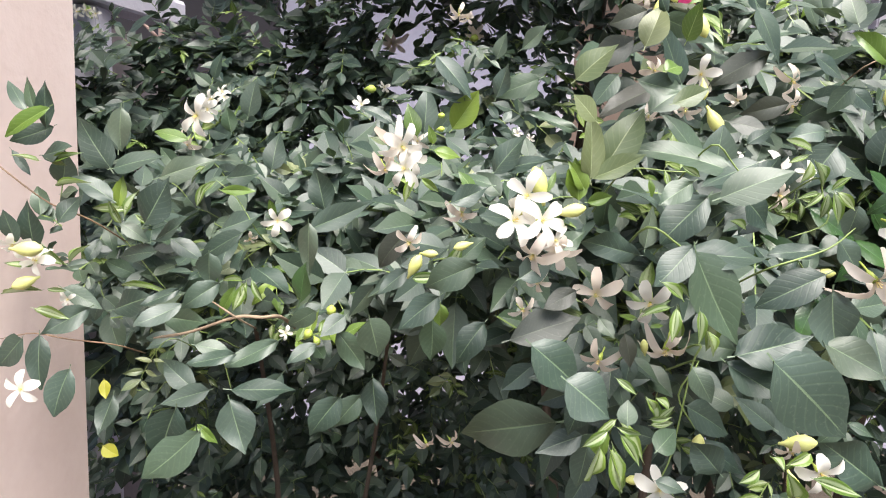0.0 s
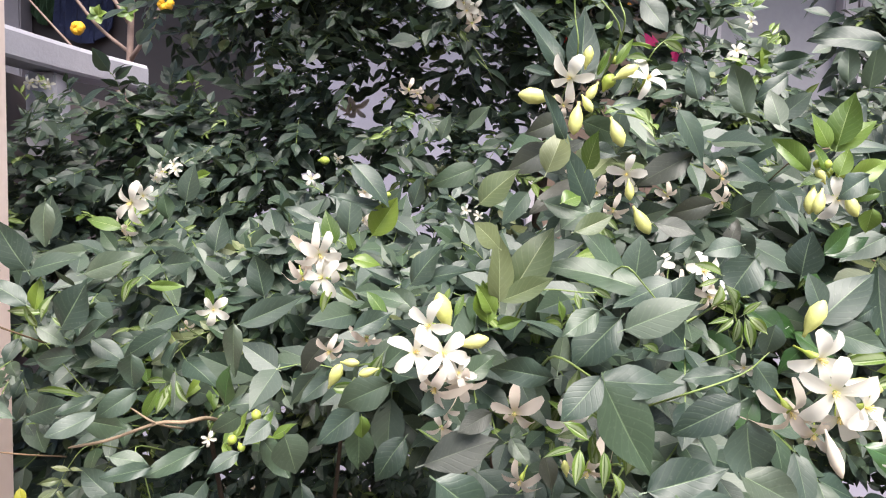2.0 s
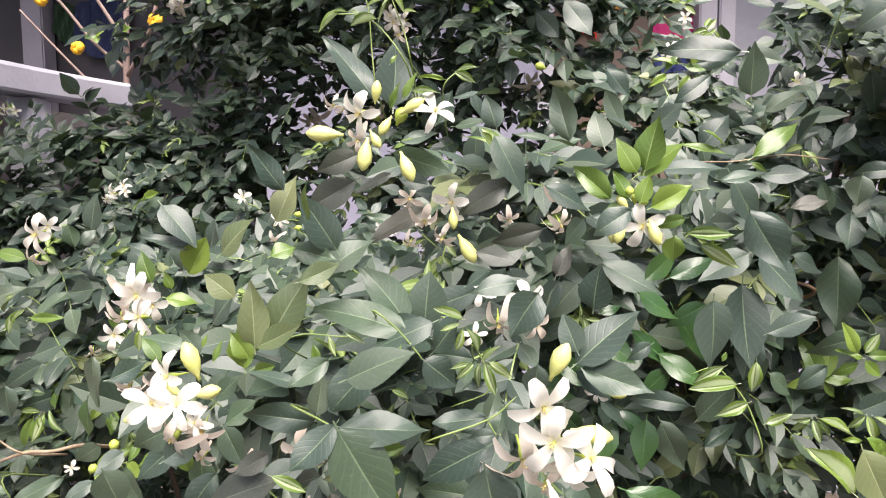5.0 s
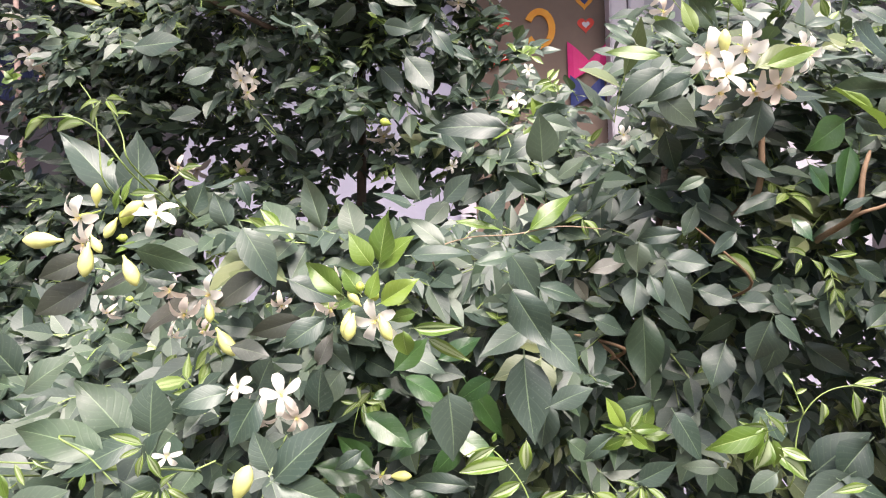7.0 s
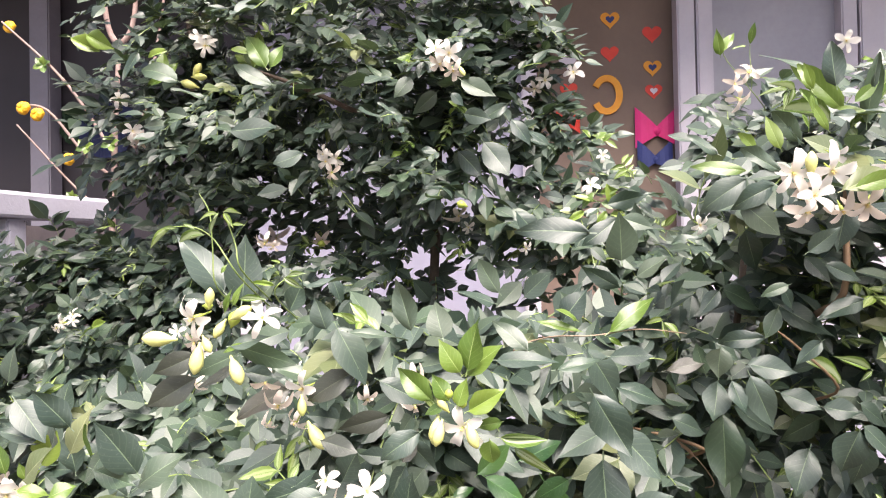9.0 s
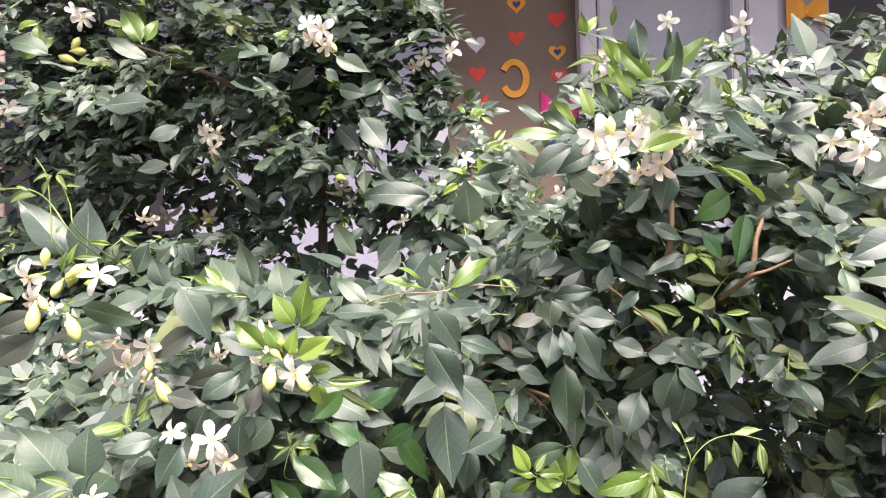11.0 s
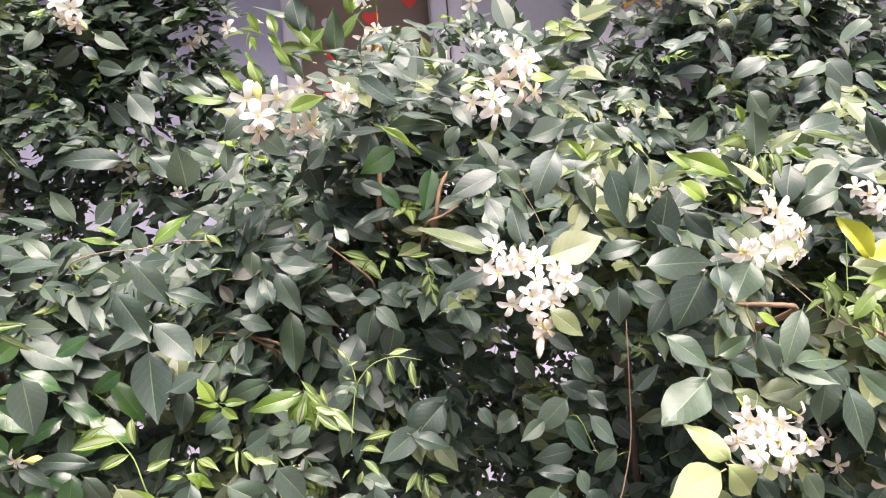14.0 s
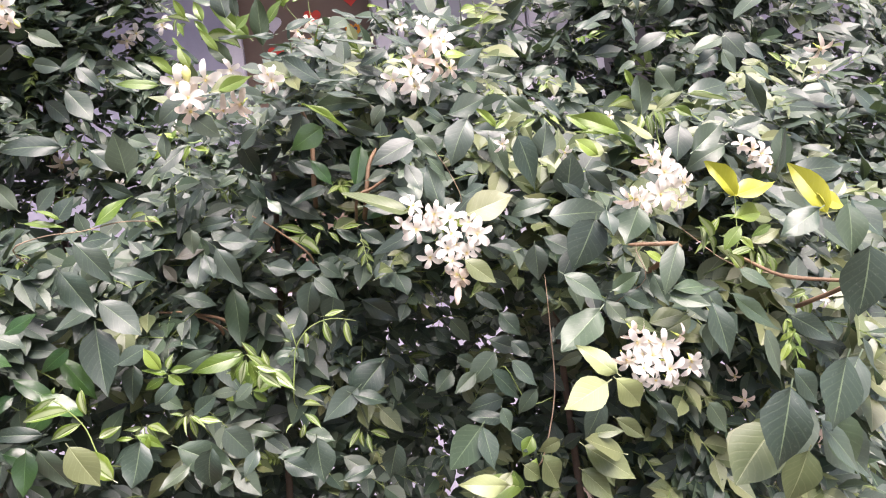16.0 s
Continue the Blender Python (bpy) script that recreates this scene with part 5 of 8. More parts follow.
leaf("y", (0.531, 0.53, 1.111), (0.553, 0.529, 1.105), 0.3)
leaf("m", (0.613, 0.55, 1.482), (0.611, 0.54, 1.504), 0.42)
leaf("f", (0.568, 0.54, 1.48), (0.561, 0.532, 1.496), 0.4)
leaf("f", (0.562, 0.53, 1.474), (0.566, 0.533, 1.461), 0.4)
leaf("f", (0.556, 0.53, 1.461), (0.562, 0.532, 1.45), 0.3)
leaf("y", (0.555, 0.55, 1.482), (0.535, 0.548, 1.481), 0.25)
leaf("y", (0.559, 0.55, 1.483), (0.555, 0.551, 1.471), 0.25)
leaf("f", (0.665, 1.05, 1.65), (0.656, 1.037, 1.684), 0.4)
leaf("f", (0.669, 1.05, 1.655), (0.685, 1.053, 1.687), 0.35)
leaf("f", (0.706, 1.05, 1.664), (0.708, 1.035, 1.69), 0.35)
leaf("f", (0.7, 1.05, 1.662), (0.68, 1.048, 1.659), 0.35)
flower("p", (0.682, 1.05, 1.609), 0.035)
flower("p", (0.703, 1.05, 1.624), 0.035)
flower("p", (0.689, 1.05, 1.586), 0.035)
twig("green", 0.0014, (0.73, 1.054, 1.561), (0.696, 1.054, 1.615), (0.671, 1.054, 1.651), (0.671, 1.054, 1.684))
twig("green", 0.0012, (0.708, 1.054, 1.602), (0.707, 1.054, 1.65), (0.708, 1.054, 1.665))
leaf("f", (-0.063, 1.16, 1.694), (-0.097, 1.168, 1.726), 0.4)
leaf("f", (-0.063, 1.16, 1.694), (-0.075, 1.158, 1.748), 0.35)
leaf("f", (-0.057, 1.15, 1.691), (-0.05, 1.156, 1.747), 0.35)
leaf("f", (-0.055, 1.15, 1.691), (-0.028, 1.145, 1.721), 0.35)
leaf("f", (-0.06, 1.16, 1.693), (-0.022, 1.146, 1.7), 0.4)
leaf("f", (-0.063, 1.16, 1.693), (-0.085, 1.151, 1.702), 0.4)
leaf("f", (-0.219, 1.16, 1.684), (-0.243, 1.163, 1.716), 0.4)
leaf("f", (-0.219, 1.16, 1.684), (-0.221, 1.155, 1.733), 0.4)
leaf("f", (-0.217, 1.16, 1.684), (-0.198, 1.165, 1.715), 0.4)
leaf("f", (-0.221, 1.16, 1.681), (-0.252, 1.165, 1.677), 0.4)
flower("w", (-0.136, 1.14, 1.729), 0.043)
flower("w", (-0.151, 1.15, 1.744), 0.034)

# leaves of the end bush and its neighbours
leaf("s", (0.492, 0.785, 1.382), (0.494, 0.791, 1.423), 0.5)
leaf("s", (0.466, 0.720, 1.404), (0.494, 0.706, 1.390), 0.5)
leaf("n", (0.463, 0.720, 1.336), (0.426, 0.713, 1.355), 0.4)
leaf("s", (0.286, 0.950, 1.587), (0.304, 0.956, 1.570), 0.65)
leaf("n", (0.303, 0.950, 1.559), (0.338, 0.947, 1.550), 0.6)
leaf("s", (0.598, 0.635, 1.459), (0.575, 0.631, 1.484), 0.5)
leaf("m", (0.401, 0.640, 1.311), (0.420, 0.635, 1.340), 0.65)
leaf("l", (0.411, 0.620, 1.314), (0.396, 0.610, 1.325), 0.45)
leaf("f", (0.377, 0.620, 1.314), (0.418, 0.613, 1.307), 0.2)
leaf("s", (0.417, 0.680, 1.300), (0.411, 0.677, 1.324), 0.6)
leaf("s", (0.369, 0.570, 1.296), (0.344, 0.575, 1.321), 0.45)
leaf("m", (0.453, 0.650, 1.151), (0.444, 0.651, 1.110), 0.58)
leaf("e", (0.309, 0.580, 1.182), (0.326, 0.585, 1.187), 0.5)
leaf("s", (0.312, 0.600, 1.108), (0.341, 0.603, 1.084), 0.42)
leaf("e", (0.328, 0.620, 1.088), (0.367, 0.615, 1.072), 0.45)
leaf("e", (0.327, 0.610, 1.086), (0.309, 0.601, 1.051), 0.5)
leaf("e", (0.353, 0.610, 1.088), (0.348, 0.601, 1.047), 0.55)
leaf("s", (0.364, 0.610, 1.087), (0.387, 0.617, 1.040), 0.45)
leaf("m", (0.305, 0.600, 1.063), (0.276, 0.606, 1.058), 0.5)
leaf("o", (0.444, 0.460, 1.123), (0.461, 0.459, 1.086), 0.65)
leaf("s", (0.487, 0.500, 1.106), (0.478, 0.495, 1.069), 0.75)
leaf("m", (0.539, 0.630, 1.156), (0.492, 0.630, 1.142), 0.42)
leaf("s", (0.506, 0.550, 1.083), (0.555, 0.552, 1.051), 0.5)
leaf("s", (0.549, 0.560, 1.090), (0.574, 0.563, 1.055), 0.6)
leaf("s", (0.541, 0.520, 1.084), (0.527, 0.527, 1.044), 0.62)
leaf("s", (0.520, 0.520, 1.072), (0.494, 0.516, 1.055), 0.55)
leaf("y", (0.470, 0.580, 1.101), (0.453, 0.578, 1.101), 0.3)
leaf("y", (0.470, 0.580, 1.100), (0.458, 0.587, 1.088), 0.3)
leaf("y", (0.472, 0.580, 1.100), (0.474, 0.571, 1.085), 0.34)
leaf("y", (0.475, 0.580, 1.100), (0.484, 0.579, 1.085), 0.34)
leaf("y", (0.476, 0.580, 1.101), (0.497, 0.567, 1.091), 0.32)
leaf("y", (0.510, 0.580, 1.105), (0.496, 0.588, 1.107), 0.28)
leaf("y", (0.511, 0.580, 1.104), (0.500, 0.587, 1.091), 0.28)
leaf("y", (0.512, 0.580, 1.104), (0.512, 0.570, 1.087), 0.26)
leaf("y", (0.515, 0.580, 1.103), (0.518, 0.586, 1.079), 0.26)
leaf("y", (0.517, 0.580, 1.103), (0.531, 0.568, 1.091), 0.28)
leaf("s", (0.757, 0.535, 1.257), (0.711, 0.536, 1.242), 0.42)
leaf("s", (0.677, 0.640, 1.085), (0.714, 0.626, 1.125), 0.62)
leaf("s", (0.684, 0.600, 1.099), (0.643, 0.605, 1.069), 0.52)
leaf("s", (0.676, 0.600, 1.094), (0.718, 0.598, 1.074), 0.46)
leaf("m", (0.805, 0.690, 1.079), (0.780, 0.690, 1.056), 0.7)
leaf("s", (0.822, 0.560, 1.102), (0.857, 0.565, 1.063), 0.55)
leaf("m", (0.839, 0.590, 1.062), (0.798, 0.596, 1.054), 0.5)
leaf("s", (0.825, 0.540, 1.056), (0.786, 0.538, 1.064), 0.46)
leaf("s", (0.805, 0.470, 1.088), (0.812, 0.467, 1.065), 0.65)
leaf("s", (0.782, 0.460, 1.078), (0.748, 0.465, 1.041), 0.6)
leaf("s", (0.783, 0.460, 1.077), (0.786, 0.448, 1.041), 0.56)
leaf("m", (0.723, 0.660, 1.012), (0.710, 0.667, 0.968), 0.58)
leaf("n", (0.832, 0.630, 1.177), (0.861, 0.622, 1.155), 0.42)
leaf("n", (0.811, 0.690, 1.143), (0.835, 0.693, 1.111), 0.5)
leaf("m", (0.849, 0.600, 1.156), (0.869, 0.596, 1.125), 0.7)
leaf("m", (0.794, 0.710, 1.133), (0.813, 0.710, 1.110), 0.6)
leaf("n", (0.814, 0.690, 1.096), (0.837, 0.681, 1.080), 0.6)
leaf("n", (0.781, 0.720, 1.112), (0.811, 0.715, 1.096), 0.5)
leaf("n", (0.846, 0.555, 1.131), (0.862, 0.548, 1.111), 0.6)
leaf("s", (0.625, 0.560, 1.073), (0.653, 0.548, 1.062), 0.5)
leaf("m", (0.635, 0.540, 1.071), (0.635, 0.545, 1.025), 0.6)
leaf("s", (0.624, 0.540, 1.062), (0.597, 0.538, 1.058), 0.5)
leaf("m", (0.660, 0.630, 1.018), (0.693, 0.621, 0.992), 0.5)
leaf("s", (0.655, 0.600, 1.003), (0.693, 0.607, 1.009), 0.4)
leaf("s", (0.603, 0.530, 1.058), (0.631, 0.522, 1.040), 0.5)
leaf("s", (0.597, 0.540, 1.083), (0.571, 0.534, 1.094), 0.42)
leaf("s", (0.581, 0.530, 1.072), (0.565, 0.521, 1.054), 0.55)
leaf("y", (0.681, 0.620, 1.049), (0.666, 0.608, 1.033), 0.25)
leaf("y", (0.683, 0.620, 1.045), (0.682, 0.614, 1.030), 0.28)
leaf("y", (0.689, 0.620, 1.042), (0.690, 0.610, 1.023), 0.28)
leaf("y", (0.692, 0.620, 1.044), (0.715, 0.622, 1.033), 0.28)
leaf("y", (0.655, 0.530, 1.120), (0.630, 0.526, 1.119), 0.27)
leaf("y", (0.627, 0.530, 1.107), (0.646, 0.524, 1.104), 0.32)
leaf("y", (0.627, 0.530, 1.099), (0.643, 0.522, 1.085), 0.3)
leaf("y", (0.626, 0.530, 1.089), (0.621, 0.533, 1.074), 0.36)
leaf("y", (0.615, 0.530, 1.091), (0.607, 0.528, 1.085), 0.4)
leaf("s", (0.666, 0.560, 1.454), (0.698, 0.551, 1.438), 0.36)
leaf("s", (0.658, 0.600, 1.481), (0.692, 0.600, 1.496), 0.42)
leaf("s", (0.749, 0.600, 1.458), (0.698, 0.595, 1.466), 0.26)
leaf("s", (0.761, 0.600, 1.453), (0.729, 0.603, 1.442), 0.46)
leaf("m", (0.725, 0.610, 1.440), (0.761, 0.610, 1.430), 0.36)
leaf("m", (0.749, 0.620, 1.426), (0.764, 0.607, 1.398), 0.5)
leaf("s", (0.681, 0.660, 1.408), (0.706, 0.648, 1.374), 0.42)
leaf("s", (0.761, 0.500, 1.349), (0.783, 0.505, 1.325), 0.42)
leaf("s", (0.769, 0.500, 1.327), (0.794, 0.506, 1.305), 0.46)
leaf("s", (0.750, 0.500, 1.322), (0.760, 0.488, 1.294), 0.52)
leaf("m", (0.772, 0.470, 1.276), (0.763, 0.473, 1.317), 0.42)
leaf("s", (0.753, 0.475, 1.285), (0.736, 0.480, 1.302), 0.42)
leaf("o", (0.794, 0.475, 1.268), (0.841, 0.471, 1.281), 0.6)
leaf("s", (0.797, 0.490, 1.285), (0.819, 0.478, 1.294), 0.46)
leaf("s", (0.807, 0.600, 1.417), (0.794, 0.591, 1.387), 0.6)
leaf("m", (0.817, 0.600, 1.463), (0.860, 0.599, 1.474), 0.26)
leaf("s", (0.835, 0.600, 1.427), (0.869, 0.590, 1.446), 0.58)
leaf("s", (0.861, 0.600, 1.423), (0.904, 0.602, 1.415), 0.22)
leaf("s", (0.831, 0.660, 1.387), (0.883, 0.648, 1.400), 0.5)
leaf("n", (0.820, 0.660, 1.424), (0.852, 0.662, 1.411), 0.42)
leaf("s", (0.762, 0.630, 1.478), (0.812, 0.628, 1.456), 0.36)
leaf("s", (0.843, 0.600, 1.360), (0.888, 0.589, 1.352), 0.36)
leaf("s", (0.841, 0.530, 1.344), (0.856, 0.525, 1.298), 0.3)
leaf("s", (0.609, 0.630, 1.294), (0.590, 0.637, 1.275), 0.5)
leaf("n", (0.649, 0.710, 1.356), (0.682, 0.710, 1.339), 0.42)
leaf("n", (0.597, 0.680, 1.338), (0.614, 0.683, 1.313), 0.5)
leaf("s", (1.058, 0.670, 1.497), (1.012, 0.677, 1.481), 0.42)
leaf("s", (1.125, 0.660, 1.463), (1.083, 0.667, 1.449), 0.5)
leaf("s", (1.107, 0.700, 1.536), (1.116, 0.696, 1.498), 0.52)
leaf("m", (1.079, 0.680, 1.493), (1.089, 0.667, 1.458), 0.42)
leaf("s", (1.230, 0.700, 1.462), (1.183, 0.703, 1.447), 0.48)
leaf("m", (1.239, 0.710, 1.470), (1.265, 0.697, 1.433), 0.6)
leaf("s", (1.214, 0.680, 1.443), (1.234, 0.685, 1.404), 0.52)
leaf("s", (1.203, 0.620, 1.434), (1.227, 0.610, 1.411), 0.55)
leaf("s", (1.291, 0.700, 1.515), (1.246, 0.692, 1.488), 0.52)
leaf("s", (1.180, 0.580, 1.399), (1.209, 0.570, 1.374), 0.42)
leaf("m", (1.236, 0.720, 1.448), (1.195, 0.706, 1.431), 0.52)
leaf("s", (1.217, 0.700, 1.427), (1.174, 0.689, 1.412), 0.6)
leaf("n", (1.164, 0.760, 1.443), (1.191, 0.763, 1.405), 0.7)
leaf("s", (0.932, 0.620, 1.394), (0.961, 0.612, 1.362), 0.46)
leaf("s", (1.131, 0.760, 1.453), (1.105, 0.761, 1.439), 0.6)
leaf("m", (1.004, 0.660, 1.366), (0.983, 0.661, 1.392), 0.5)
leaf("n", (1.127, 0.800, 1.418), (1.094, 0.794, 1.385), 0.52)
leaf("n", (1.196, 0.750, 1.537), (1.166, 0.741, 1.514), 0.6)
leaf("m", (1.004, 0.750, 1.451), (0.966, 0.741, 1.437), 0.45)
leaf("m", (1.198, 0.720, 1.492), (1.165, 0.723, 1.487), 0.4)
leaf("s", (0.955, 0.430, 1.337), (0.952, 0.426, 1.371), 0.62)
leaf("o", (0.980, 0.450, 1.343), (1.006, 0.437, 1.359), 0.36)
leaf("s", (1.045, 0.500, 1.360), (1.097, 0.505, 1.373), 0.36)
leaf("s", (1.062, 0.500, 1.349), (1.095, 0.492, 1.355), 0.3)
leaf("s", (1.111, 0.500, 1.380), (1.140, 0.508, 1.326), 0.2)
leaf("s", (0.953, 0.460, 1.313), (0.943, 0.447, 1.342), 0.56)
leaf("s", (1.027, 0.490, 1.331), (1.012, 0.478, 1.297), 0.72)
leaf("q", (0.924, 0.450, 1.309), (0.899, 0.453, 1.320), 0.7)
leaf("m", (0.957, 0.455, 1.281), (0.923, 0.455, 1.302), 0.46)
leaf("s", (1.081, 0.500, 1.306), (1.030, 0.493, 1.290), 0.42)
leaf("s", (1.091, 0.500, 1.323), (1.124, 0.486, 1.328), 0.36)
leaf("s", (0.861, 0.500, 1.338), (0.882, 0.508, 1.283), 0.58)
leaf("s", (0.890, 0.520, 1.316), (0.899, 0.515, 1.349), 0.72)
leaf("s", (0.904, 0.500, 1.273), (0.910, 0.491, 1.315), 0.68)
leaf("s", (0.886, 0.500, 1.271), (0.846, 0.502, 1.262), 0.42)
leaf("m", (0.893, 0.485, 1.288), (0.921, 0.473, 1.264), 0.42)
leaf("s", (0.853, 0.420, 1.258), (0.915, 0.427, 1.258), 0.36)
leaf("m", (0.917, 0.480, 1.297), (0.940, 0.473, 1.268), 0.42)
leaf("s", (0.875, 0.375, 1.252), (0.854, 0.378, 1.213), 0.7)
leaf("s", (0.884, 0.372, 1.258), (0.881, 0.362, 1.237), 0.72)
leaf("s", (0.924, 0.395, 1.257), (0.907, 0.393, 1.227), 0.82)
leaf("m", (0.873, 0.500, 1.238), (0.907, 0.494, 1.216), 0.5)
leaf("m", (0.886, 0.560, 1.228), (0.885, 0.556, 1.189), 0.62)
leaf("s", (0.841, 0.370, 1.213), (0.871, 0.357, 1.191), 0.46)
leaf("s", (0.880, 0.385, 1.185), (0.895, 0.380, 1.164), 0.52)
leaf("s", (0.893, 0.385, 1.190), (0.921, 0.389, 1.170), 0.42)
leaf("s", (0.863, 0.358, 1.183), (0.825, 0.347, 1.157), 0.62)
leaf("s", (0.924, 0.340, 1.227), (0.903, 0.332, 1.193), 0.42)
leaf("s", (0.915, 0.340, 1.192), (0.969, 0.348, 1.193), 0.32)
leaf("s", (0.913, 0.345, 1.190), (0.941, 0.332, 1.175), 0.42)
leaf("s", (0.916, 0.292, 1.188), (0.924, 0.281, 1.147), 0.42)
leaf("s", (0.940, 0.340, 1.189), (0.956, 0.338, 1.169), 0.52)
leaf("m", (0.976, 0.360, 1.179), (1.021, 0.367, 1.140), 0.3)
leaf("n", (1.005, 0.430, 1.150), (1.001, 0.435, 1.109), 0.6)
leaf("o", (0.905, 0.365, 1.165), (0.937, 0.357, 1.172), 0.5)
leaf("o", (0.948, 0.375, 1.162), (0.905, 0.366, 1.151), 0.42)
leaf("s", (0.828, 0.500, 1.123), (0.850, 0.500, 1.095), 0.52)
leaf("m", (0.850, 0.500, 1.091), (0.829, 0.504, 1.069), 0.52)
leaf("s", (0.896, 0.560, 1.124), (0.922, 0.555, 1.148), 0.42)
leaf("n", (0.938, 0.410, 1.198), (0.946, 0.407, 1.168), 0.52)
leaf("m", (0.901, 0.460, 1.080), (0.878, 0.460, 1.046), 0.52)
leaf("s", (1.014, 0.400, 1.192), (1.041, 0.386, 1.172), 0.42)
leaf("n", (0.909, 0.520, 1.113), (0.881, 0.522, 1.104), 0.5)
leaf("m", (0.897, 0.480, 1.222), (0.876, 0.473, 1.194), 0.5)
leaf("m", (0.934, 0.420, 1.084), (0.949, 0.419, 1.059), 0.5)
leaf("n", (1.032, 0.500, 1.045), (1.053, 0.500, 1.009), 0.5)
leaf("m", (1.045, 0.420, 1.061), (1.033, 0.427, 1.030), 0.5)
# leaves of the middle and right bushes
leaf("s", (0.133, 0.550, 1.339), (0.113, 0.537, 1.343), 0.36)
leaf("m", (0.162, 0.560, 1.338), (0.177, 0.563, 1.352), 0.52)
leaf("s", (0.184, 0.570, 1.328), (0.197, 0.571, 1.352), 0.6)
leaf("s", (0.192, 0.580, 1.347), (0.232, 0.581, 1.351), 0.3)
leaf("m", (0.210, 0.600, 1.355), (0.221, 0.596, 1.333), 0.52)
leaf("s", (0.282, 0.558, 1.313), (0.271, 0.563, 1.353), 0.46)
leaf("m", (0.216, 0.530, 1.208), (0.175, 0.537, 1.189), 0.46)
leaf("m", (0.275, 0.563, 1.210), (0.258, 0.564, 1.179), 0.55)
leaf("s", (0.462, 0.700, 1.362), (0.459, 0.687, 1.408), 0.72)
leaf("s", (0.475, 0.700, 1.347), (0.502, 0.687, 1.367), 0.52)
leaf("s", (0.347, 0.695, 1.334), (0.326, 0.688, 1.365), 0.52)
leaf("s", (0.343, 0.635, 1.328), (0.315, 0.622, 1.341), 0.52)
leaf("s", (0.306, 0.555, 1.308), (0.299, 0.559, 1.335), 0.7)
leaf("m", (0.370, 0.685, 1.330), (0.393, 0.674, 1.354), 0.52)
leaf("s", (0.365, 0.935, 1.547), (0.390, 0.928, 1.513), 0.52)
leaf("s", (0.388, 1.000, 1.543), (0.432, 0.997, 1.518), 0.46)
leaf("s", (0.299, 0.965, 1.608), (0.345, 0.954, 1.578), 0.46)
leaf("m", (0.361, 1.000, 1.581), (0.320, 1.007, 1.558), 0.5)
leaf("n", (0.327, 1.000, 1.529), (0.364, 0.992, 1.480), 0.6)
leaf("n", (0.290, 1.020, 1.520), (0.324, 1.018, 1.486), 0.6)
leaf("n", (0.233, 0.950, 1.610), (0.212, 0.941, 1.583), 0.6)
leaf("n", (0.262, 1.000, 1.601), (0.231, 0.991, 1.570), 0.5)
leaf("s", (0.531, 0.505, 1.420), (0.507, 0.507, 1.435), 0.36)
leaf("o", (0.581, 0.530, 1.408), (0.621, 0.537, 1.426), 0.36)
leaf("s", (0.671, 0.600, 1.439), (0.642, 0.607, 1.462), 0.36)
leaf("s", (0.651, 0.600, 1.451), (0.684, 0.596, 1.460), 0.4)
leaf("s", (0.684, 0.550, 1.415), (0.648, 0.536, 1.434), 0.5)
leaf("s", (0.733, 0.650, 1.434), (0.679, 0.639, 1.433), 0.24)
leaf("s", (0.735, 0.605, 1.399), (0.677, 0.610, 1.412), 0.25)
leaf("m", (0.553, 0.630, 1.428), (0.514, 0.628, 1.405), 0.5)
leaf("s", (0.574, 0.630, 1.422), (0.537, 0.616, 1.406), 0.42)
leaf("s", (0.548, 0.630, 1.409), (0.577, 0.622, 1.382), 0.5)
leaf("m", (0.665, 0.700, 1.410), (0.655, 0.702, 1.367), 0.56)
leaf("s", (0.689, 0.750, 1.394), (0.729, 0.740, 1.387), 0.36)
leaf("e", (0.682, 0.600, 1.378), (0.647, 0.592, 1.356), 0.6)
leaf("e", (0.727, 0.670, 1.363), (0.713, 0.665, 1.311), 0.42)
leaf("e", (0.666, 0.625, 1.348), (0.688, 0.627, 1.318), 0.46)
leaf("l", (0.664, 0.585, 1.401), (0.708, 0.587, 1.372), 0.2)
leaf("s", (0.725, 0.640, 1.320), (0.756, 0.634, 1.327), 0.42)
leaf("n", (0.707, 0.630, 1.385), (0.745, 0.627, 1.368), 0.4)
leaf("s", (0.622, 0.770, 1.318), (0.678, 0.766, 1.282), 0.46)
leaf("m", (0.573, 0.770, 1.332), (0.624, 0.778, 1.310), 0.46)
leaf("e", (0.619, 0.560, 1.307), (0.631, 0.548, 1.292), 0.5)
leaf("e", (0.771, 0.725, 1.294), (0.722, 0.720, 1.283), 0.42)
leaf("m", (0.682, 0.710, 1.322), (0.637, 0.703, 1.307), 0.42)
leaf("m", (0.602, 0.700, 1.316), (0.590, 0.697, 1.288), 0.52)
leaf("s", (0.418, 0.578, 1.262), (0.445, 0.578, 1.214), 0.52)
leaf("s", (0.443, 0.642, 1.256), (0.497, 0.641, 1.243), 0.4)
leaf("s", (0.439, 0.612, 1.227), (0.475, 0.616, 1.188), 0.56)
leaf("m", (0.435, 0.620, 1.225), (0.393, 0.618, 1.202), 0.52)
leaf("m", (0.434, 0.600, 1.287), (0.465, 0.587, 1.291), 0.42)
leaf("m", (0.448, 0.610, 1.161), (0.482, 0.607, 1.177), 0.5)
leaf("m", (0.314, 0.620, 1.218), (0.366, 0.618, 1.190), 0.46)
leaf("m", (0.276, 0.565, 1.230), (0.298, 0.569, 1.205), 0.56)
leaf("m", (0.289, 0.565, 1.208), (0.266, 0.559, 1.180), 0.62)
leaf("e", (0.343, 0.630, 1.159), (0.381, 0.638, 1.125), 0.36)
leaf("e", (0.382, 0.645, 1.175), (0.416, 0.643, 1.123), 0.36)
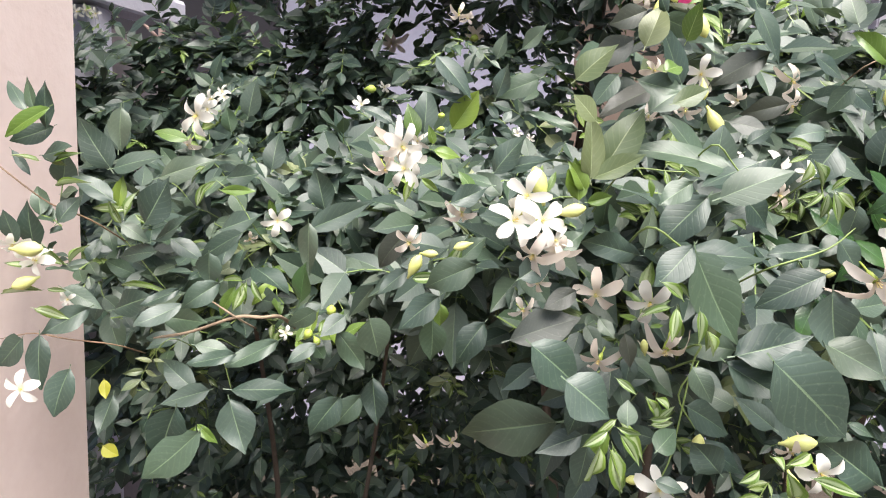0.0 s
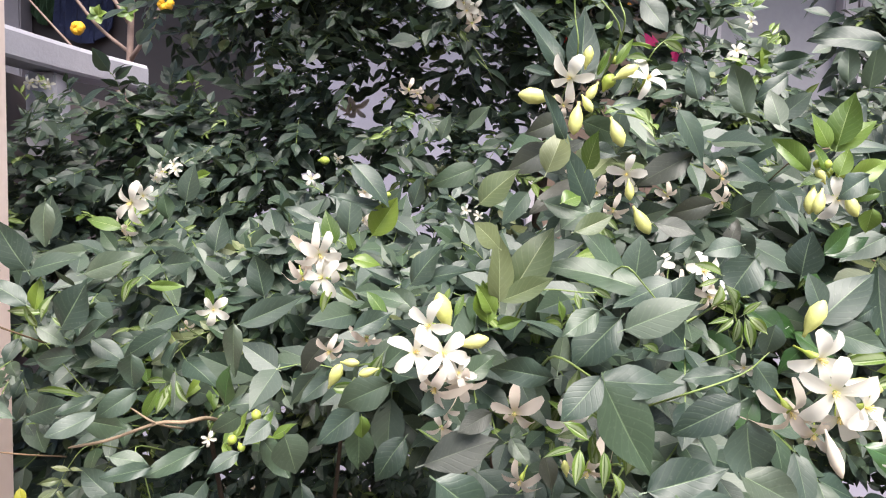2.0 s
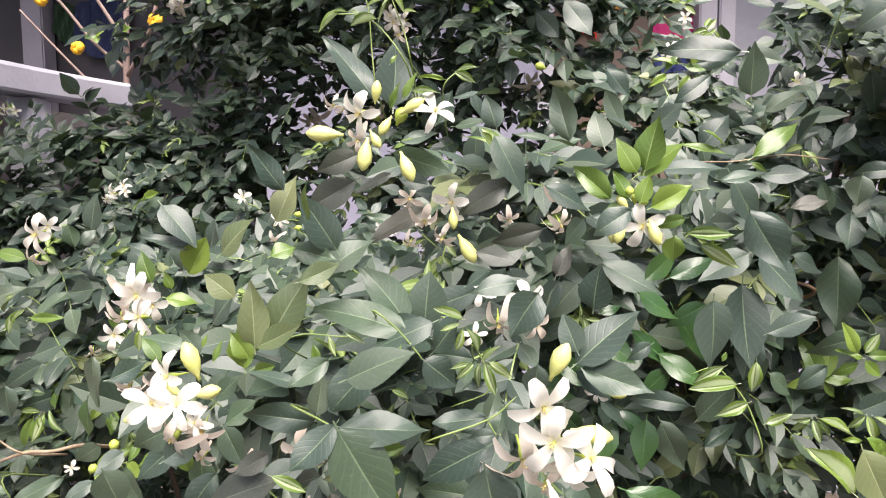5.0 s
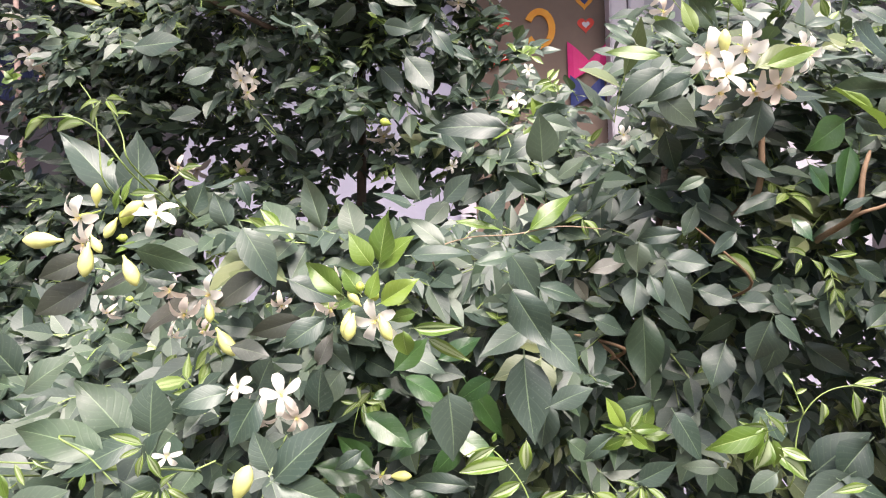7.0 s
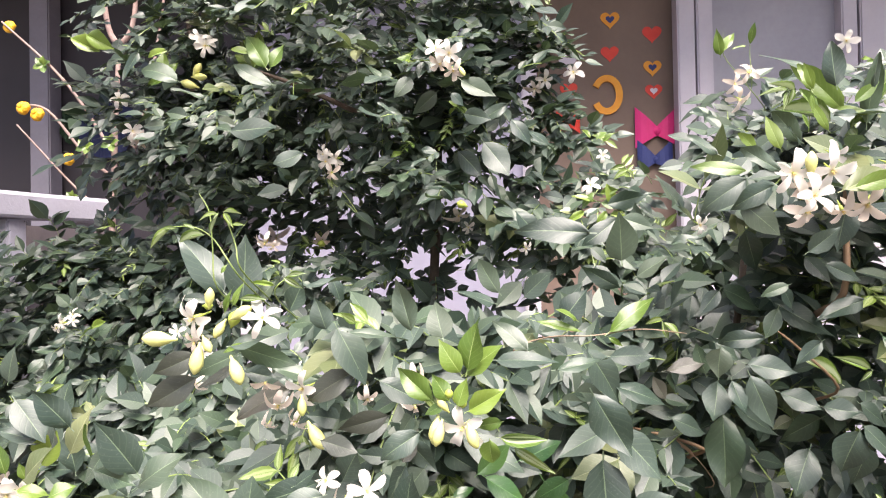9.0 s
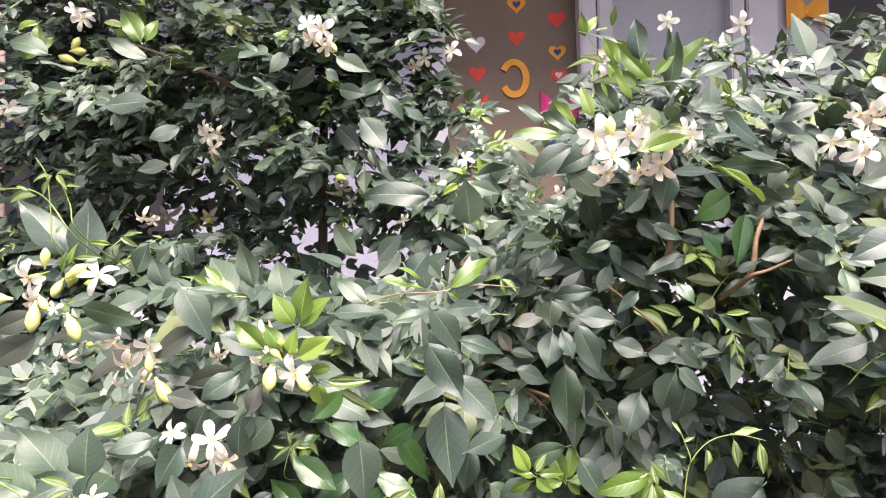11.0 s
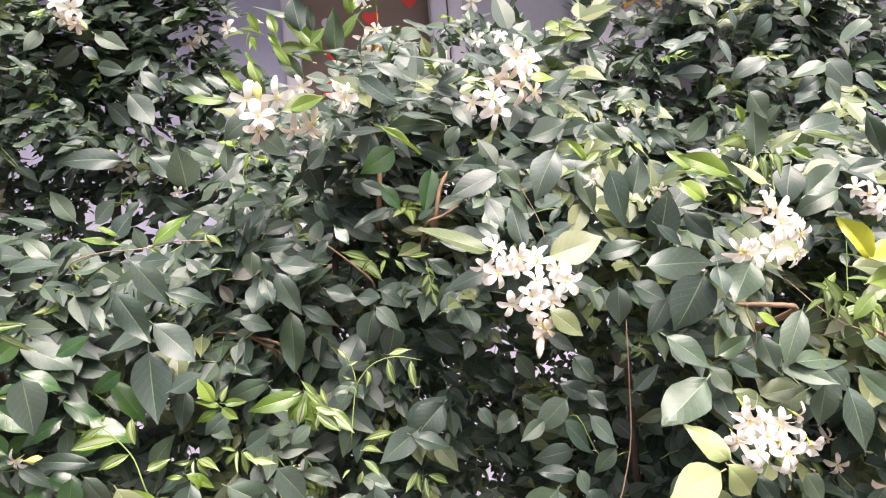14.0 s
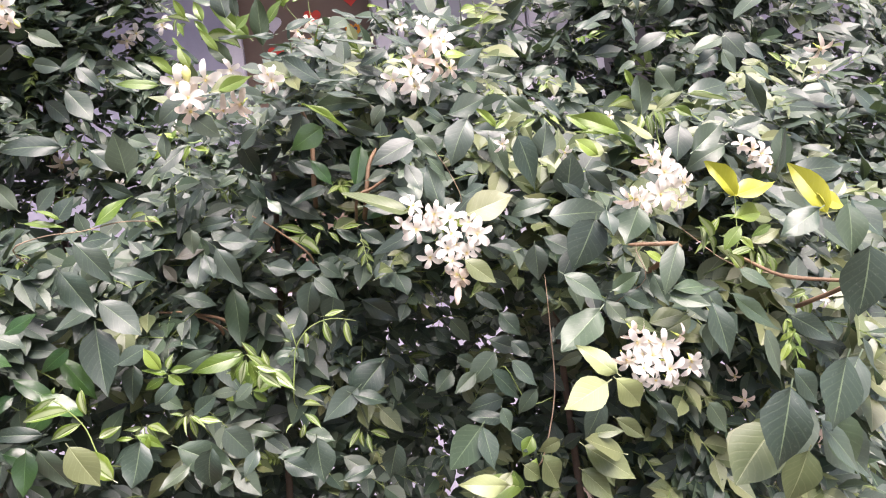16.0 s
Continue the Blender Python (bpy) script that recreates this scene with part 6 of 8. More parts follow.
leaf("m", (0.501, 0.620, 1.132), (0.476, 0.622, 1.112), 0.52)
leaf("s", (0.380, 0.585, 1.108), (0.335, 0.579, 1.119), 0.3)
leaf("s", (0.532, 0.640, 1.288), (0.529, 0.643, 1.262), 0.8)
leaf("m", (0.556, 0.650, 1.273), (0.597, 0.644, 1.266), 0.46)
leaf("m", (0.535, 0.660, 1.257), (0.528, 0.649, 1.224), 0.66)
leaf("m", (0.542, 0.645, 1.260), (0.549, 0.636, 1.233), 0.52)
leaf("m", (0.555, 0.640, 1.265), (0.575, 0.637, 1.219), 0.46)
leaf("s", (0.558, 0.725, 1.213), (0.560, 0.722, 1.144), 0.52)
leaf("s", (0.601, 0.700, 1.239), (0.635, 0.690, 1.226), 0.52)
leaf("m", (0.569, 0.730, 1.220), (0.612, 0.737, 1.189), 0.42)
leaf("s", (0.634, 0.690, 1.228), (0.663, 0.679, 1.223), 0.62)
leaf("s", (0.661, 0.680, 1.233), (0.690, 0.683, 1.211), 0.56)
leaf("s", (0.654, 0.660, 1.218), (0.681, 0.654, 1.192), 0.52)
leaf("s", (0.651, 0.660, 1.214), (0.635, 0.665, 1.176), 0.66)
leaf("m", (0.674, 0.695, 1.191), (0.666, 0.700, 1.153), 0.72)
leaf("m", (0.679, 0.797, 1.193), (0.635, 0.788, 1.173), 0.52)
leaf("m", (0.635, 0.720, 1.182), (0.614, 0.706, 1.143), 0.66)
leaf("m", (0.708, 0.715, 1.180), (0.752, 0.713, 1.146), 0.42)
leaf("s", (0.683, 0.640, 1.271), (0.716, 0.645, 1.245), 0.32)
leaf("s", (0.709, 0.640, 1.267), (0.740, 0.644, 1.242), 0.36)
leaf("s", (0.565, 0.560, 1.125), (0.539, 0.568, 1.124), 0.4)
leaf("s", (0.715, 0.625, 1.116), (0.679, 0.619, 1.084), 0.7)
leaf("s", (0.585, 0.515, 1.138), (0.567, 0.516, 1.125), 0.6)
leaf("s", (0.561, 0.565, 1.122), (0.582, 0.565, 1.104), 0.52)
# leaves of the middle and left bushes
leaf("s", (0.186, 0.470, 1.186), (0.159, 0.460, 1.203), 0.5)
leaf("o", (0.088, 0.430, 1.189), (0.088, 0.428, 1.228), 0.46)
leaf("o", (0.096, 0.435, 1.194), (0.118, 0.436, 1.232), 0.5)
leaf("o", (0.088, 0.430, 1.189), (0.119, 0.425, 1.202), 0.36)
leaf("f", (0.082, 0.430, 1.176), (0.079, 0.432, 1.201), 0.55)
leaf("s", (0.035, 0.500, 1.188), (0.053, 0.491, 1.217), 0.6)
leaf("s", (0.039, 0.500, 1.190), (0.079, 0.488, 1.207), 0.42)
leaf("m", (0.046, 0.400, 1.133), (0.067, 0.405, 1.147), 0.6)
leaf("s", (0.068, 0.430, 1.143), (0.089, 0.436, 1.156), 0.5)
leaf("m", (0.121, 0.435, 1.144), (0.083, 0.422, 1.153), 0.4)
leaf("m", (0.123, 0.430, 1.149), (0.127, 0.434, 1.174), 0.5)
leaf("d", (0.047, 0.450, 1.084), (0.092, 0.451, 1.103), 0.5)
leaf("d", (0.088, 0.450, 1.118), (0.067, 0.448, 1.106), 0.55)
leaf("s", (0.430, 0.620, 1.200), (0.432, 0.612, 1.130), 0.52)
leaf("e", (0.297, 0.420, 1.113), (0.339, 0.413, 1.098), 0.42)
leaf("m", (0.250, 0.435, 1.179), (0.248, 0.438, 1.157), 0.7)
leaf("m", (0.227, 0.550, 1.317), (0.251, 0.545, 1.276), 0.52)
leaf("m", (0.239, 0.530, 1.316), (0.283, 0.532, 1.312), 0.26)
leaf("s", (0.228, 0.515, 1.319), (0.221, 0.513, 1.342), 0.62)
leaf("s", (0.199, 0.530, 1.322), (0.225, 0.520, 1.326), 0.42)
leaf("d", (0.240, 0.550, 1.284), (0.199, 0.550, 1.263), 0.5)
leaf("d", (0.263, 0.560, 1.249), (0.225, 0.557, 1.238), 0.42)
leaf("m", (0.262, 0.530, 1.281), (0.295, 0.535, 1.263), 0.46)
leaf("s", (0.287, 0.520, 1.258), (0.274, 0.527, 1.240), 0.72)
leaf("m", (0.296, 0.540, 1.259), (0.320, 0.537, 1.243), 0.5)
leaf("s", (0.345, 0.550, 1.292), (0.389, 0.538, 1.295), 0.32)
leaf("s", (0.419, 0.625, 1.290), (0.454, 0.632, 1.241), 0.42)
leaf("s", (0.389, 0.560, 1.283), (0.428, 0.567, 1.289), 0.32)
leaf("s", (0.423, 0.620, 1.386), (0.363, 0.616, 1.394), 0.42)
leaf("s", (0.140, 0.550, 1.345), (0.106, 0.547, 1.391), 0.46)
leaf("s", (0.154, 0.550, 1.338), (0.157, 0.557, 1.388), 0.54)
leaf("d", (0.136, 0.510, 1.303), (0.109, 0.502, 1.290), 0.5)
leaf("d", (0.131, 0.520, 1.285), (0.099, 0.512, 1.265), 0.5)
leaf("d", (0.154, 0.530, 1.290), (0.129, 0.531, 1.275), 0.52)
leaf("m", (0.165, 0.500, 1.310), (0.192, 0.501, 1.317), 0.42)
leaf("n", (0.155, 0.540, 1.305), (0.196, 0.541, 1.289), 0.42)
leaf("s", (0.158, 0.540, 1.287), (0.183, 0.544, 1.279), 0.45)
leaf("d", (0.173, 0.600, 1.262), (0.126, 0.597, 1.241), 0.5)
leaf("s", (0.146, 0.800, 1.234), (0.087, 0.795, 1.249), 0.36)
leaf("m", (0.089, 0.700, 1.277), (0.045, 0.691, 1.258), 0.45)
leaf("s", (0.084, 0.850, 1.326), (0.116, 0.841, 1.354), 0.42)
leaf("s", (0.056, 0.850, 1.315), (0.066, 0.844, 1.347), 0.6)
leaf("s", (-0.042, 0.580, 1.224), (-0.066, 0.580, 1.240), 0.44)
leaf("s", (-0.016, 0.570, 1.216), (-0.013, 0.567, 1.253), 0.52)
leaf("s", (-0.491, 1.100, 1.372), (-0.445, 1.094, 1.407), 0.6)
leaf("m", (-0.234, 0.780, 1.217), (-0.238, 0.774, 1.244), 0.62)
leaf("l", (-0.270, 0.750, 1.207), (-0.307, 0.750, 1.217), 0.42)
leaf("m", (-0.244, 0.600, 1.119), (-0.203, 0.597, 1.143), 0.42)
leaf("m", (-0.271, 0.600, 1.133), (-0.247, 0.602, 1.118), 0.5)
leaf("s", (-0.242, 0.600, 1.110), (-0.279, 0.607, 1.105), 0.42)
leaf("m", (-0.237, 0.620, 1.119), (-0.207, 0.613, 1.102), 0.5)
leaf("m", (-0.177, 0.630, 1.125), (-0.219, 0.631, 1.103), 0.42)
leaf("s", (-0.178, 0.570, 1.091), (-0.205, 0.559, 1.072), 0.56)
leaf("m", (-0.215, 0.580, 1.082), (-0.244, 0.573, 1.068), 0.42)
leaf("s", (-0.209, 0.570, 1.072), (-0.241, 0.557, 1.054), 0.46)
leaf("s", (-0.208, 0.660, 1.123), (-0.166, 0.658, 1.141), 0.42)
leaf("s", (-0.195, 0.560, 1.041), (-0.166, 0.563, 1.036), 0.5)
leaf("s", (-0.159, 0.550, 1.038), (-0.198, 0.550, 1.027), 0.42)
leaf("m", (-0.077, 0.580, 1.065), (-0.096, 0.567, 1.050), 0.62)
leaf("s", (-0.100, 0.575, 1.041), (-0.121, 0.561, 1.031), 0.52)
leaf("m", (-0.103, 0.590, 1.066), (-0.130, 0.594, 1.048), 0.5)
leaf("m", (0.001, 0.510, 1.099), (-0.029, 0.507, 1.074), 0.52)
leaf("s", (-0.125, 0.660, 1.127), (-0.063, 0.665, 1.153), 0.32)
leaf("m", (-0.112, 0.600, 1.139), (-0.114, 0.604, 1.093), 0.44)
leaf("e", (-0.119, 0.600, 1.070), (-0.113, 0.589, 1.108), 0.52)
leaf("d", (-0.025, 0.550, 1.140), (-0.053, 0.555, 1.113), 0.52)
leaf("m", (-0.264, 0.660, 1.170), (-0.213, 0.655, 1.191), 0.42)
# leaves beside the pillar and low in the middle bush
leaf("m", (-0.083, 0.580, 1.051), (-0.058, 0.573, 1.023), 0.62)
leaf("s", (-0.160, 0.540, 1.012), (-0.106, 0.536, 1.015), 0.36)
leaf("s", (-0.161, 0.540, 1.004), (-0.149, 0.539, 0.961), 0.66)
leaf("s", (-0.187, 0.500, 1.011), (-0.206, 0.506, 0.967), 0.6)
leaf("m", (-0.080, 0.580, 0.995), (-0.105, 0.577, 0.963), 0.6)
leaf("s", (-0.269, 0.510, 1.034), (-0.282, 0.502, 1.000), 0.6)
leaf("m", (-0.170, 0.500, 0.994), (-0.209, 0.503, 0.953), 0.5)
leaf("m", (-0.055, 0.600, 1.006), (-0.051, 0.600, 0.964), 0.52)
leaf("m", (-0.134, 0.585, 1.040), (-0.176, 0.577, 1.017), 0.42)
leaf("s", (-0.202, 0.615, 1.108), (-0.205, 0.621, 1.077), 0.72)
leaf("s", (-0.271, 0.680, 1.189), (-0.323, 0.688, 1.180), 0.42)
leaf("s", (-0.217, 0.785, 1.235), (-0.208, 0.778, 1.276), 0.56)
leaf("m", (-0.344, 0.750, 1.193), (-0.346, 0.752, 1.239), 0.6)
leaf("s", (-0.213, 0.870, 1.175), (-0.207, 0.876, 1.223), 0.56)
leaf("s", (-0.130, 0.775, 1.136), (-0.140, 0.776, 1.182), 0.6)
leaf("m", (-0.064, 0.600, 0.990), (-0.088, 0.596, 0.962), 0.55)
leaf("n", (-0.134, 0.600, 1.007), (-0.155, 0.588, 0.980), 0.5)
# leaves between the right bush and the end bush
leaf("s", (0.527, 0.620, 1.448), (0.503, 0.619, 1.464), 0.45)
leaf("l", (0.546, 0.580, 1.439), (0.530, 0.568, 1.457), 0.4)
leaf("s", (0.571, 0.570, 1.446), (0.557, 0.561, 1.458), 0.5)
leaf("m", (0.823, 0.650, 1.380), (0.798, 0.642, 1.396), 0.6)
leaf("s", (0.757, 0.650, 1.404), (0.739, 0.652, 1.384), 0.6)
leaf("s", (0.689, 0.600, 1.414), (0.735, 0.602, 1.403), 0.34)
leaf("s", (0.758, 0.490, 1.341), (0.716, 0.483, 1.326), 0.48)
leaf("s", (0.814, 0.500, 1.358), (0.788, 0.489, 1.323), 0.6)
leaf("s", (0.793, 0.490, 1.310), (0.812, 0.482, 1.314), 0.45)
leaf("m", (0.887, 0.600, 1.393), (0.914, 0.591, 1.366), 0.4)
leaf("s", (0.705, 0.500, 1.287), (0.758, 0.497, 1.287), 0.4)
leaf("o", (0.743, 0.475, 1.277), (0.684, 0.472, 1.297), 0.4)
leaf("m", (0.809, 0.500, 1.286), (0.785, 0.501, 1.264), 0.5)
leaf("m", (0.839, 0.600, 1.112), (0.806, 0.605, 1.081), 0.6)
leaf("m", (0.837, 0.620, 1.124), (0.878, 0.616, 1.102), 0.4)
leaf("m", (0.801, 0.660, 1.185), (0.829, 0.661, 1.206), 0.5)
leaf("n", (0.872, 0.620, 1.183), (0.837, 0.616, 1.202), 0.5)
leaf("m", (0.747, 0.600, 1.113), (0.762, 0.594, 1.093), 0.6)
leaf("m", (0.814, 0.600, 1.093), (0.786, 0.598, 1.075), 0.5)
# pale and young leaves of the end bush
leaf("q", (0.849, 0.310, 1.145), (0.825, 0.315, 1.168), 0.5)
leaf("q", (0.850, 0.315, 1.140), (0.876, 0.321, 1.112), 0.5)
leaf("y", (0.953, 0.440, 1.343), (0.923, 0.426, 1.348), 0.25)
leaf("y", (1.014, 0.450, 1.354), (1.044, 0.437, 1.341), 0.2)
leaf("l", (0.993, 0.440, 1.342), (1.005, 0.433, 1.331), 0.45)
leaf("l", (0.916, 0.460, 1.332), (0.899, 0.463, 1.349), 0.5)
leaf("l", (0.936, 0.460, 1.325), (0.902, 0.461, 1.331), 0.27)
leaf("l", (0.941, 0.450, 1.322), (0.921, 0.456, 1.344), 0.3)
leaf("l", (0.956, 0.450, 1.311), (0.940, 0.456, 1.325), 0.36)
leaf("y", (0.954, 0.430, 1.338), (0.946, 0.426, 1.318), 0.3)
leaf("y", (0.959, 0.430, 1.337), (0.962, 0.427, 1.313), 0.26)
leaf("y", (0.969, 0.430, 1.337), (0.967, 0.418, 1.316), 0.3)
leaf("y", (0.964, 0.430, 1.338), (0.959, 0.434, 1.326), 0.3)
leaf("y", (0.974, 0.430, 1.335), (0.980, 0.417, 1.336), 0.3)
leaf("l", (0.970, 0.435, 1.339), (0.970, 0.428, 1.324), 0.4)
leaf("y", (0.963, 0.360, 1.226), (0.952, 0.356, 1.245), 0.3)
leaf("l", (1.009, 0.370, 1.234), (0.984, 0.369, 1.243), 0.36)
leaf("l", (0.997, 0.370, 1.223), (1.006, 0.362, 1.209), 0.4)
leaf("y", (0.981, 0.350, 1.200), (0.969, 0.345, 1.214), 0.5)
leaf("y", (0.991, 0.350, 1.198), (0.983, 0.340, 1.213), 0.46)
leaf("y", (1.002, 0.350, 1.199), (0.997, 0.343, 1.214), 0.46)
leaf("l", (0.920, 0.385, 1.220), (0.938, 0.382, 1.209), 0.4)
leaf("y", (0.962, 0.370, 1.234), (0.954, 0.357, 1.214), 0.25)
leaf("y", (0.966, 0.370, 1.230), (0.980, 0.376, 1.210), 0.25)
leaf("l", (1.027, 0.370, 1.229), (1.013, 0.378, 1.220), 0.4)
leaf("o", (0.839, 0.340, 1.095), (0.859, 0.331, 1.099), 0.45)
# leaves at the end of the hedge
leaf("s", (0.962, 0.280, 1.123), (0.940, 0.269, 1.072), 0.62)
leaf("s", (1.013, 0.285, 1.135), (0.989, 0.279, 1.087), 0.7)
leaf("s", (0.997, 0.300, 1.087), (1.031, 0.290, 1.037), 0.45)
leaf("o", (0.968, 0.310, 1.086), (0.928, 0.309, 1.050), 0.72)
leaf("o", (0.986, 0.300, 1.067), (0.968, 0.302, 1.025), 0.72)
leaf("s", (0.982, 0.330, 1.153), (0.999, 0.328, 1.103), 0.56)
leaf("s", (1.018, 0.350, 1.112), (1.046, 0.348, 1.078), 0.5)
leaf("s", (1.041, 0.285, 1.211), (1.034, 0.289, 1.159), 0.8)
leaf("m", (1.039, 0.300, 1.142), (1.060, 0.302, 1.102), 0.5)
leaf("n", (1.037, 0.370, 1.151), (1.072, 0.362, 1.125), 0.42)
leaf("s", (1.039, 0.300, 1.243), (1.035, 0.289, 1.204), 0.62)
leaf("s", (1.114, 0.450, 1.270), (1.162, 0.437, 1.272), 0.42)
leaf("s", (1.061, 0.400, 1.270), (1.061, 0.387, 1.310), 0.62)
leaf("s", (1.325, 0.600, 1.301), (1.352, 0.595, 1.256), 0.5)
leaf("s", (1.041, 0.330, 1.239), (1.002, 0.327, 1.221), 0.5)
leaf("b", (0.976, 0.340, 1.257), (0.957, 0.336, 1.286), 0.46)
leaf("b", (0.973, 0.340, 1.257), (1.013, 0.344, 1.263), 0.42)
leaf("b", (1.072, 0.360, 1.233), (1.054, 0.364, 1.279), 0.4)
leaf("b", (1.066, 0.360, 1.249), (1.095, 0.367, 1.235), 0.46)
leaf("l", (0.972, 0.340, 1.240), (1.005, 0.347, 1.244), 0.4)
leaf("l", (0.978, 0.340, 1.233), (0.962, 0.341, 1.218), 0.5)
leaf("q", (0.793, 0.430, 1.032), (0.752, 0.416, 1.044), 0.4)
leaf("o", (0.817, 0.460, 1.035), (0.833, 0.460, 1.017), 0.7)
leaf("o", (0.835, 0.460, 1.040), (0.854, 0.466, 1.002), 0.62)
leaf("o", (0.804, 0.460, 1.030), (0.788, 0.450, 1.021), 0.6)
leaf("o", (0.868, 0.500, 1.037), (0.845, 0.502, 1.028), 0.6)
leaf("m", (0.819, 0.500, 1.055), (0.847, 0.501, 1.030), 0.6)
leaf("o", (0.860, 0.340, 1.076), (0.824, 0.328, 1.097), 0.5)
leaf("o", (0.834, 0.350, 1.084), (0.869, 0.339, 1.055), 0.5)
leaf("o", (0.830, 0.350, 1.066), (0.853, 0.345, 1.040), 0.5)
# leaves of the near sprays and of the small tree
leaf("s", (0.116, 0.400, 1.279), (0.101, 0.390, 1.302), 0.5)
leaf("o", (0.109, 0.410, 1.262), (0.119, 0.410, 1.287), 0.6)
leaf("f", (0.128, 0.400, 1.264), (0.130, 0.388, 1.283), 0.6)
leaf("f", (0.113, 0.385, 1.246), (0.124, 0.391, 1.252), 0.72)
leaf("s", (0.137, 0.430, 1.245), (0.118, 0.420, 1.279), 0.5)
leaf("s", (0.110, 0.430, 1.247), (0.139, 0.426, 1.238), 0.42)
leaf("s", (0.125, 0.450, 1.230), (0.152, 0.453, 1.253), 0.56)
leaf("o", (0.123, 0.400, 1.231), (0.144, 0.406, 1.239), 0.46)
leaf("l", (0.016, 1.000, 1.647), (-0.009, 0.999, 1.699), 0.5)
leaf("l", (0.023, 1.000, 1.646), (0.042, 1.001, 1.685), 0.5)
leaf("l", (-0.008, 1.000, 1.669), (-0.035, 0.998, 1.679), 0.5)
leaf("l", (-0.313, 1.050, 1.722), (-0.268, 1.055, 1.697), 0.42)
leaf("l", (-0.286, 1.050, 1.726), (-0.237, 1.041, 1.696), 0.42)
leaf("l", (-0.158, 1.050, 1.694), (-0.189, 1.051, 1.688), 0.5)
leaf("s", (-0.117, 1.000, 1.633), (-0.169, 0.999, 1.667), 0.5)
leaf("s", (0.024, 1.000, 1.622), (-0.031, 0.996, 1.646), 0.42)
leaf("s", (-0.187, 1.020, 1.684), (-0.212, 1.015, 1.643), 0.5)
leaf("s", (-0.077, 1.000, 1.608), (-0.120, 0.986, 1.615), 0.45)
leaf("m", (-0.031, 0.980, 1.553), (0.042, 0.978, 1.556), 0.5)
leaf("m", (-0.003, 0.980, 1.547), (-0.013, 0.975, 1.516), 0.6)
leaf("s", (0.074, 0.980, 1.519), (0.034, 0.980, 1.501), 0.6)
leaf("s", (0.602, 0.580, 1.491), (0.596, 0.576, 1.523), 0.66)
leaf("s", (0.589, 0.600, 1.511), (0.558, 0.606, 1.526), 0.3)
leaf("l", (0.580, 0.570, 1.486), (0.574, 0.571, 1.508), 0.4)
leaf("l", (0.583, 0.570, 1.469), (0.573, 0.570, 1.488), 0.36)
leaf("l", (0.591, 0.570, 1.456), (0.576, 0.561, 1.477), 0.3)
leaf("l", (0.610, 0.570, 1.476), (0.625, 0.565, 1.490), 0.4)
leaf("l", (0.619, 0.570, 1.467), (0.601, 0.577, 1.476), 0.32)
leaf("y", (0.568, 0.570, 1.486), (0.548, 0.564, 1.491), 0.26)
leaf("y", (0.564, 0.570, 1.484), (0.556, 0.560, 1.470), 0.3)
leaf("s", (0.645, 0.575, 1.469), (0.593, 0.569, 1.464), 0.3)
twig("brown", 0.004, (0.540, 0.730, 1.179), (0.495, 0.740, 1.192), (0.438, 0.750, 1.200))
twig("brown", 0.003, (0.653, 0.700, 1.243), (0.617, 0.690, 1.279), (0.594, 0.680, 1.297))
twig("brown", 0.007, (0.669, 0.720, 1.328), (0.673, 0.720, 1.388), (0.663, 0.700, 1.422))
twig("brown", 0.006, (0.725, 0.660, 1.304), (0.732, 0.660, 1.338), (0.744, 0.670, 1.358))
twig("brown", 0.004, (0.745, 0.620, 1.319), (0.729, 0.630, 1.310), (0.713, 0.640, 1.303))
twig("brown", 0.004, (0.532, 0.740, 1.171), (0.508, 0.730, 1.190), (0.490, 0.720, 1.197))
twig("brown", 0.004, (1.059, 0.330, 1.178), (1.012, 0.340, 1.189), (0.977, 0.350, 1.211))
twig("brown", 0.005, (0.951, 0.385, 1.220), (0.927, 0.387, 1.225), (0.908, 0.390, 1.227))
# the bright whorl
leaf("f", (0.326, 0.515, 1.290), (0.333, 0.511, 1.327), 0.55)
leaf("f", (0.321, 0.515, 1.289), (0.306, 0.511, 1.311), 0.55)
leaf("l", (0.324, 0.520, 1.287), (0.347, 0.507, 1.309), 0.5)
leaf("l", (0.302, 0.505, 1.272), (0.279, 0.508, 1.294), 0.5)
leaf("f", (0.314, 0.503, 1.272), (0.303, 0.504, 1.290), 0.6)
leaf("f", (0.320, 0.500, 1.269), (0.326, 0.501, 1.288), 0.6)
leaf("l", (0.327, 0.500, 1.266), (0.352, 0.496, 1.281), 0.5)
leaf("l", (0.312, 0.503, 1.270), (0.297, 0.504, 1.263), 0.45)
leaf("l", (0.341, 0.495, 1.248), (0.341, 0.500, 1.230), 0.75)
leaf("y", (0.348, 0.495, 1.250), (0.378, 0.496, 1.249), 0.28)
leaf("y", (0.357, 0.495, 1.243), (0.382, 0.489, 1.228), 0.28)
leaf("l", (0.349, 0.500, 1.259), (0.330, 0.506, 1.254), 0.4)
# leaves low before the right bush
leaf("o", (0.074, 0.420, 1.244), (0.094, 0.413, 1.265), 0.6)
leaf("s", (0.105, 0.450, 1.252), (0.090, 0.449, 1.232), 0.5)
leaf("s", (-0.007, 0.520, 1.269), (0.021, 0.512, 1.242), 0.5)
leaf("s", (0.014, 0.520, 1.239), (-0.024, 0.524, 1.245), 0.35)
leaf("s", (0.035, 0.500, 1.240), (0.043, 0.496, 1.262), 0.55)
leaf("o", (0.085, 0.410, 1.221), (0.072, 0.403, 1.235), 0.7)
leaf("m", (0.006, 0.420, 1.172), (0.028, 0.426, 1.181), 0.5)
leaf("s", (0.120, 0.400, 1.177), (0.098, 0.390, 1.187), 0.4)
leaf("s", (0.138, 0.400, 1.190), (0.117, 0.395, 1.176), 0.55)
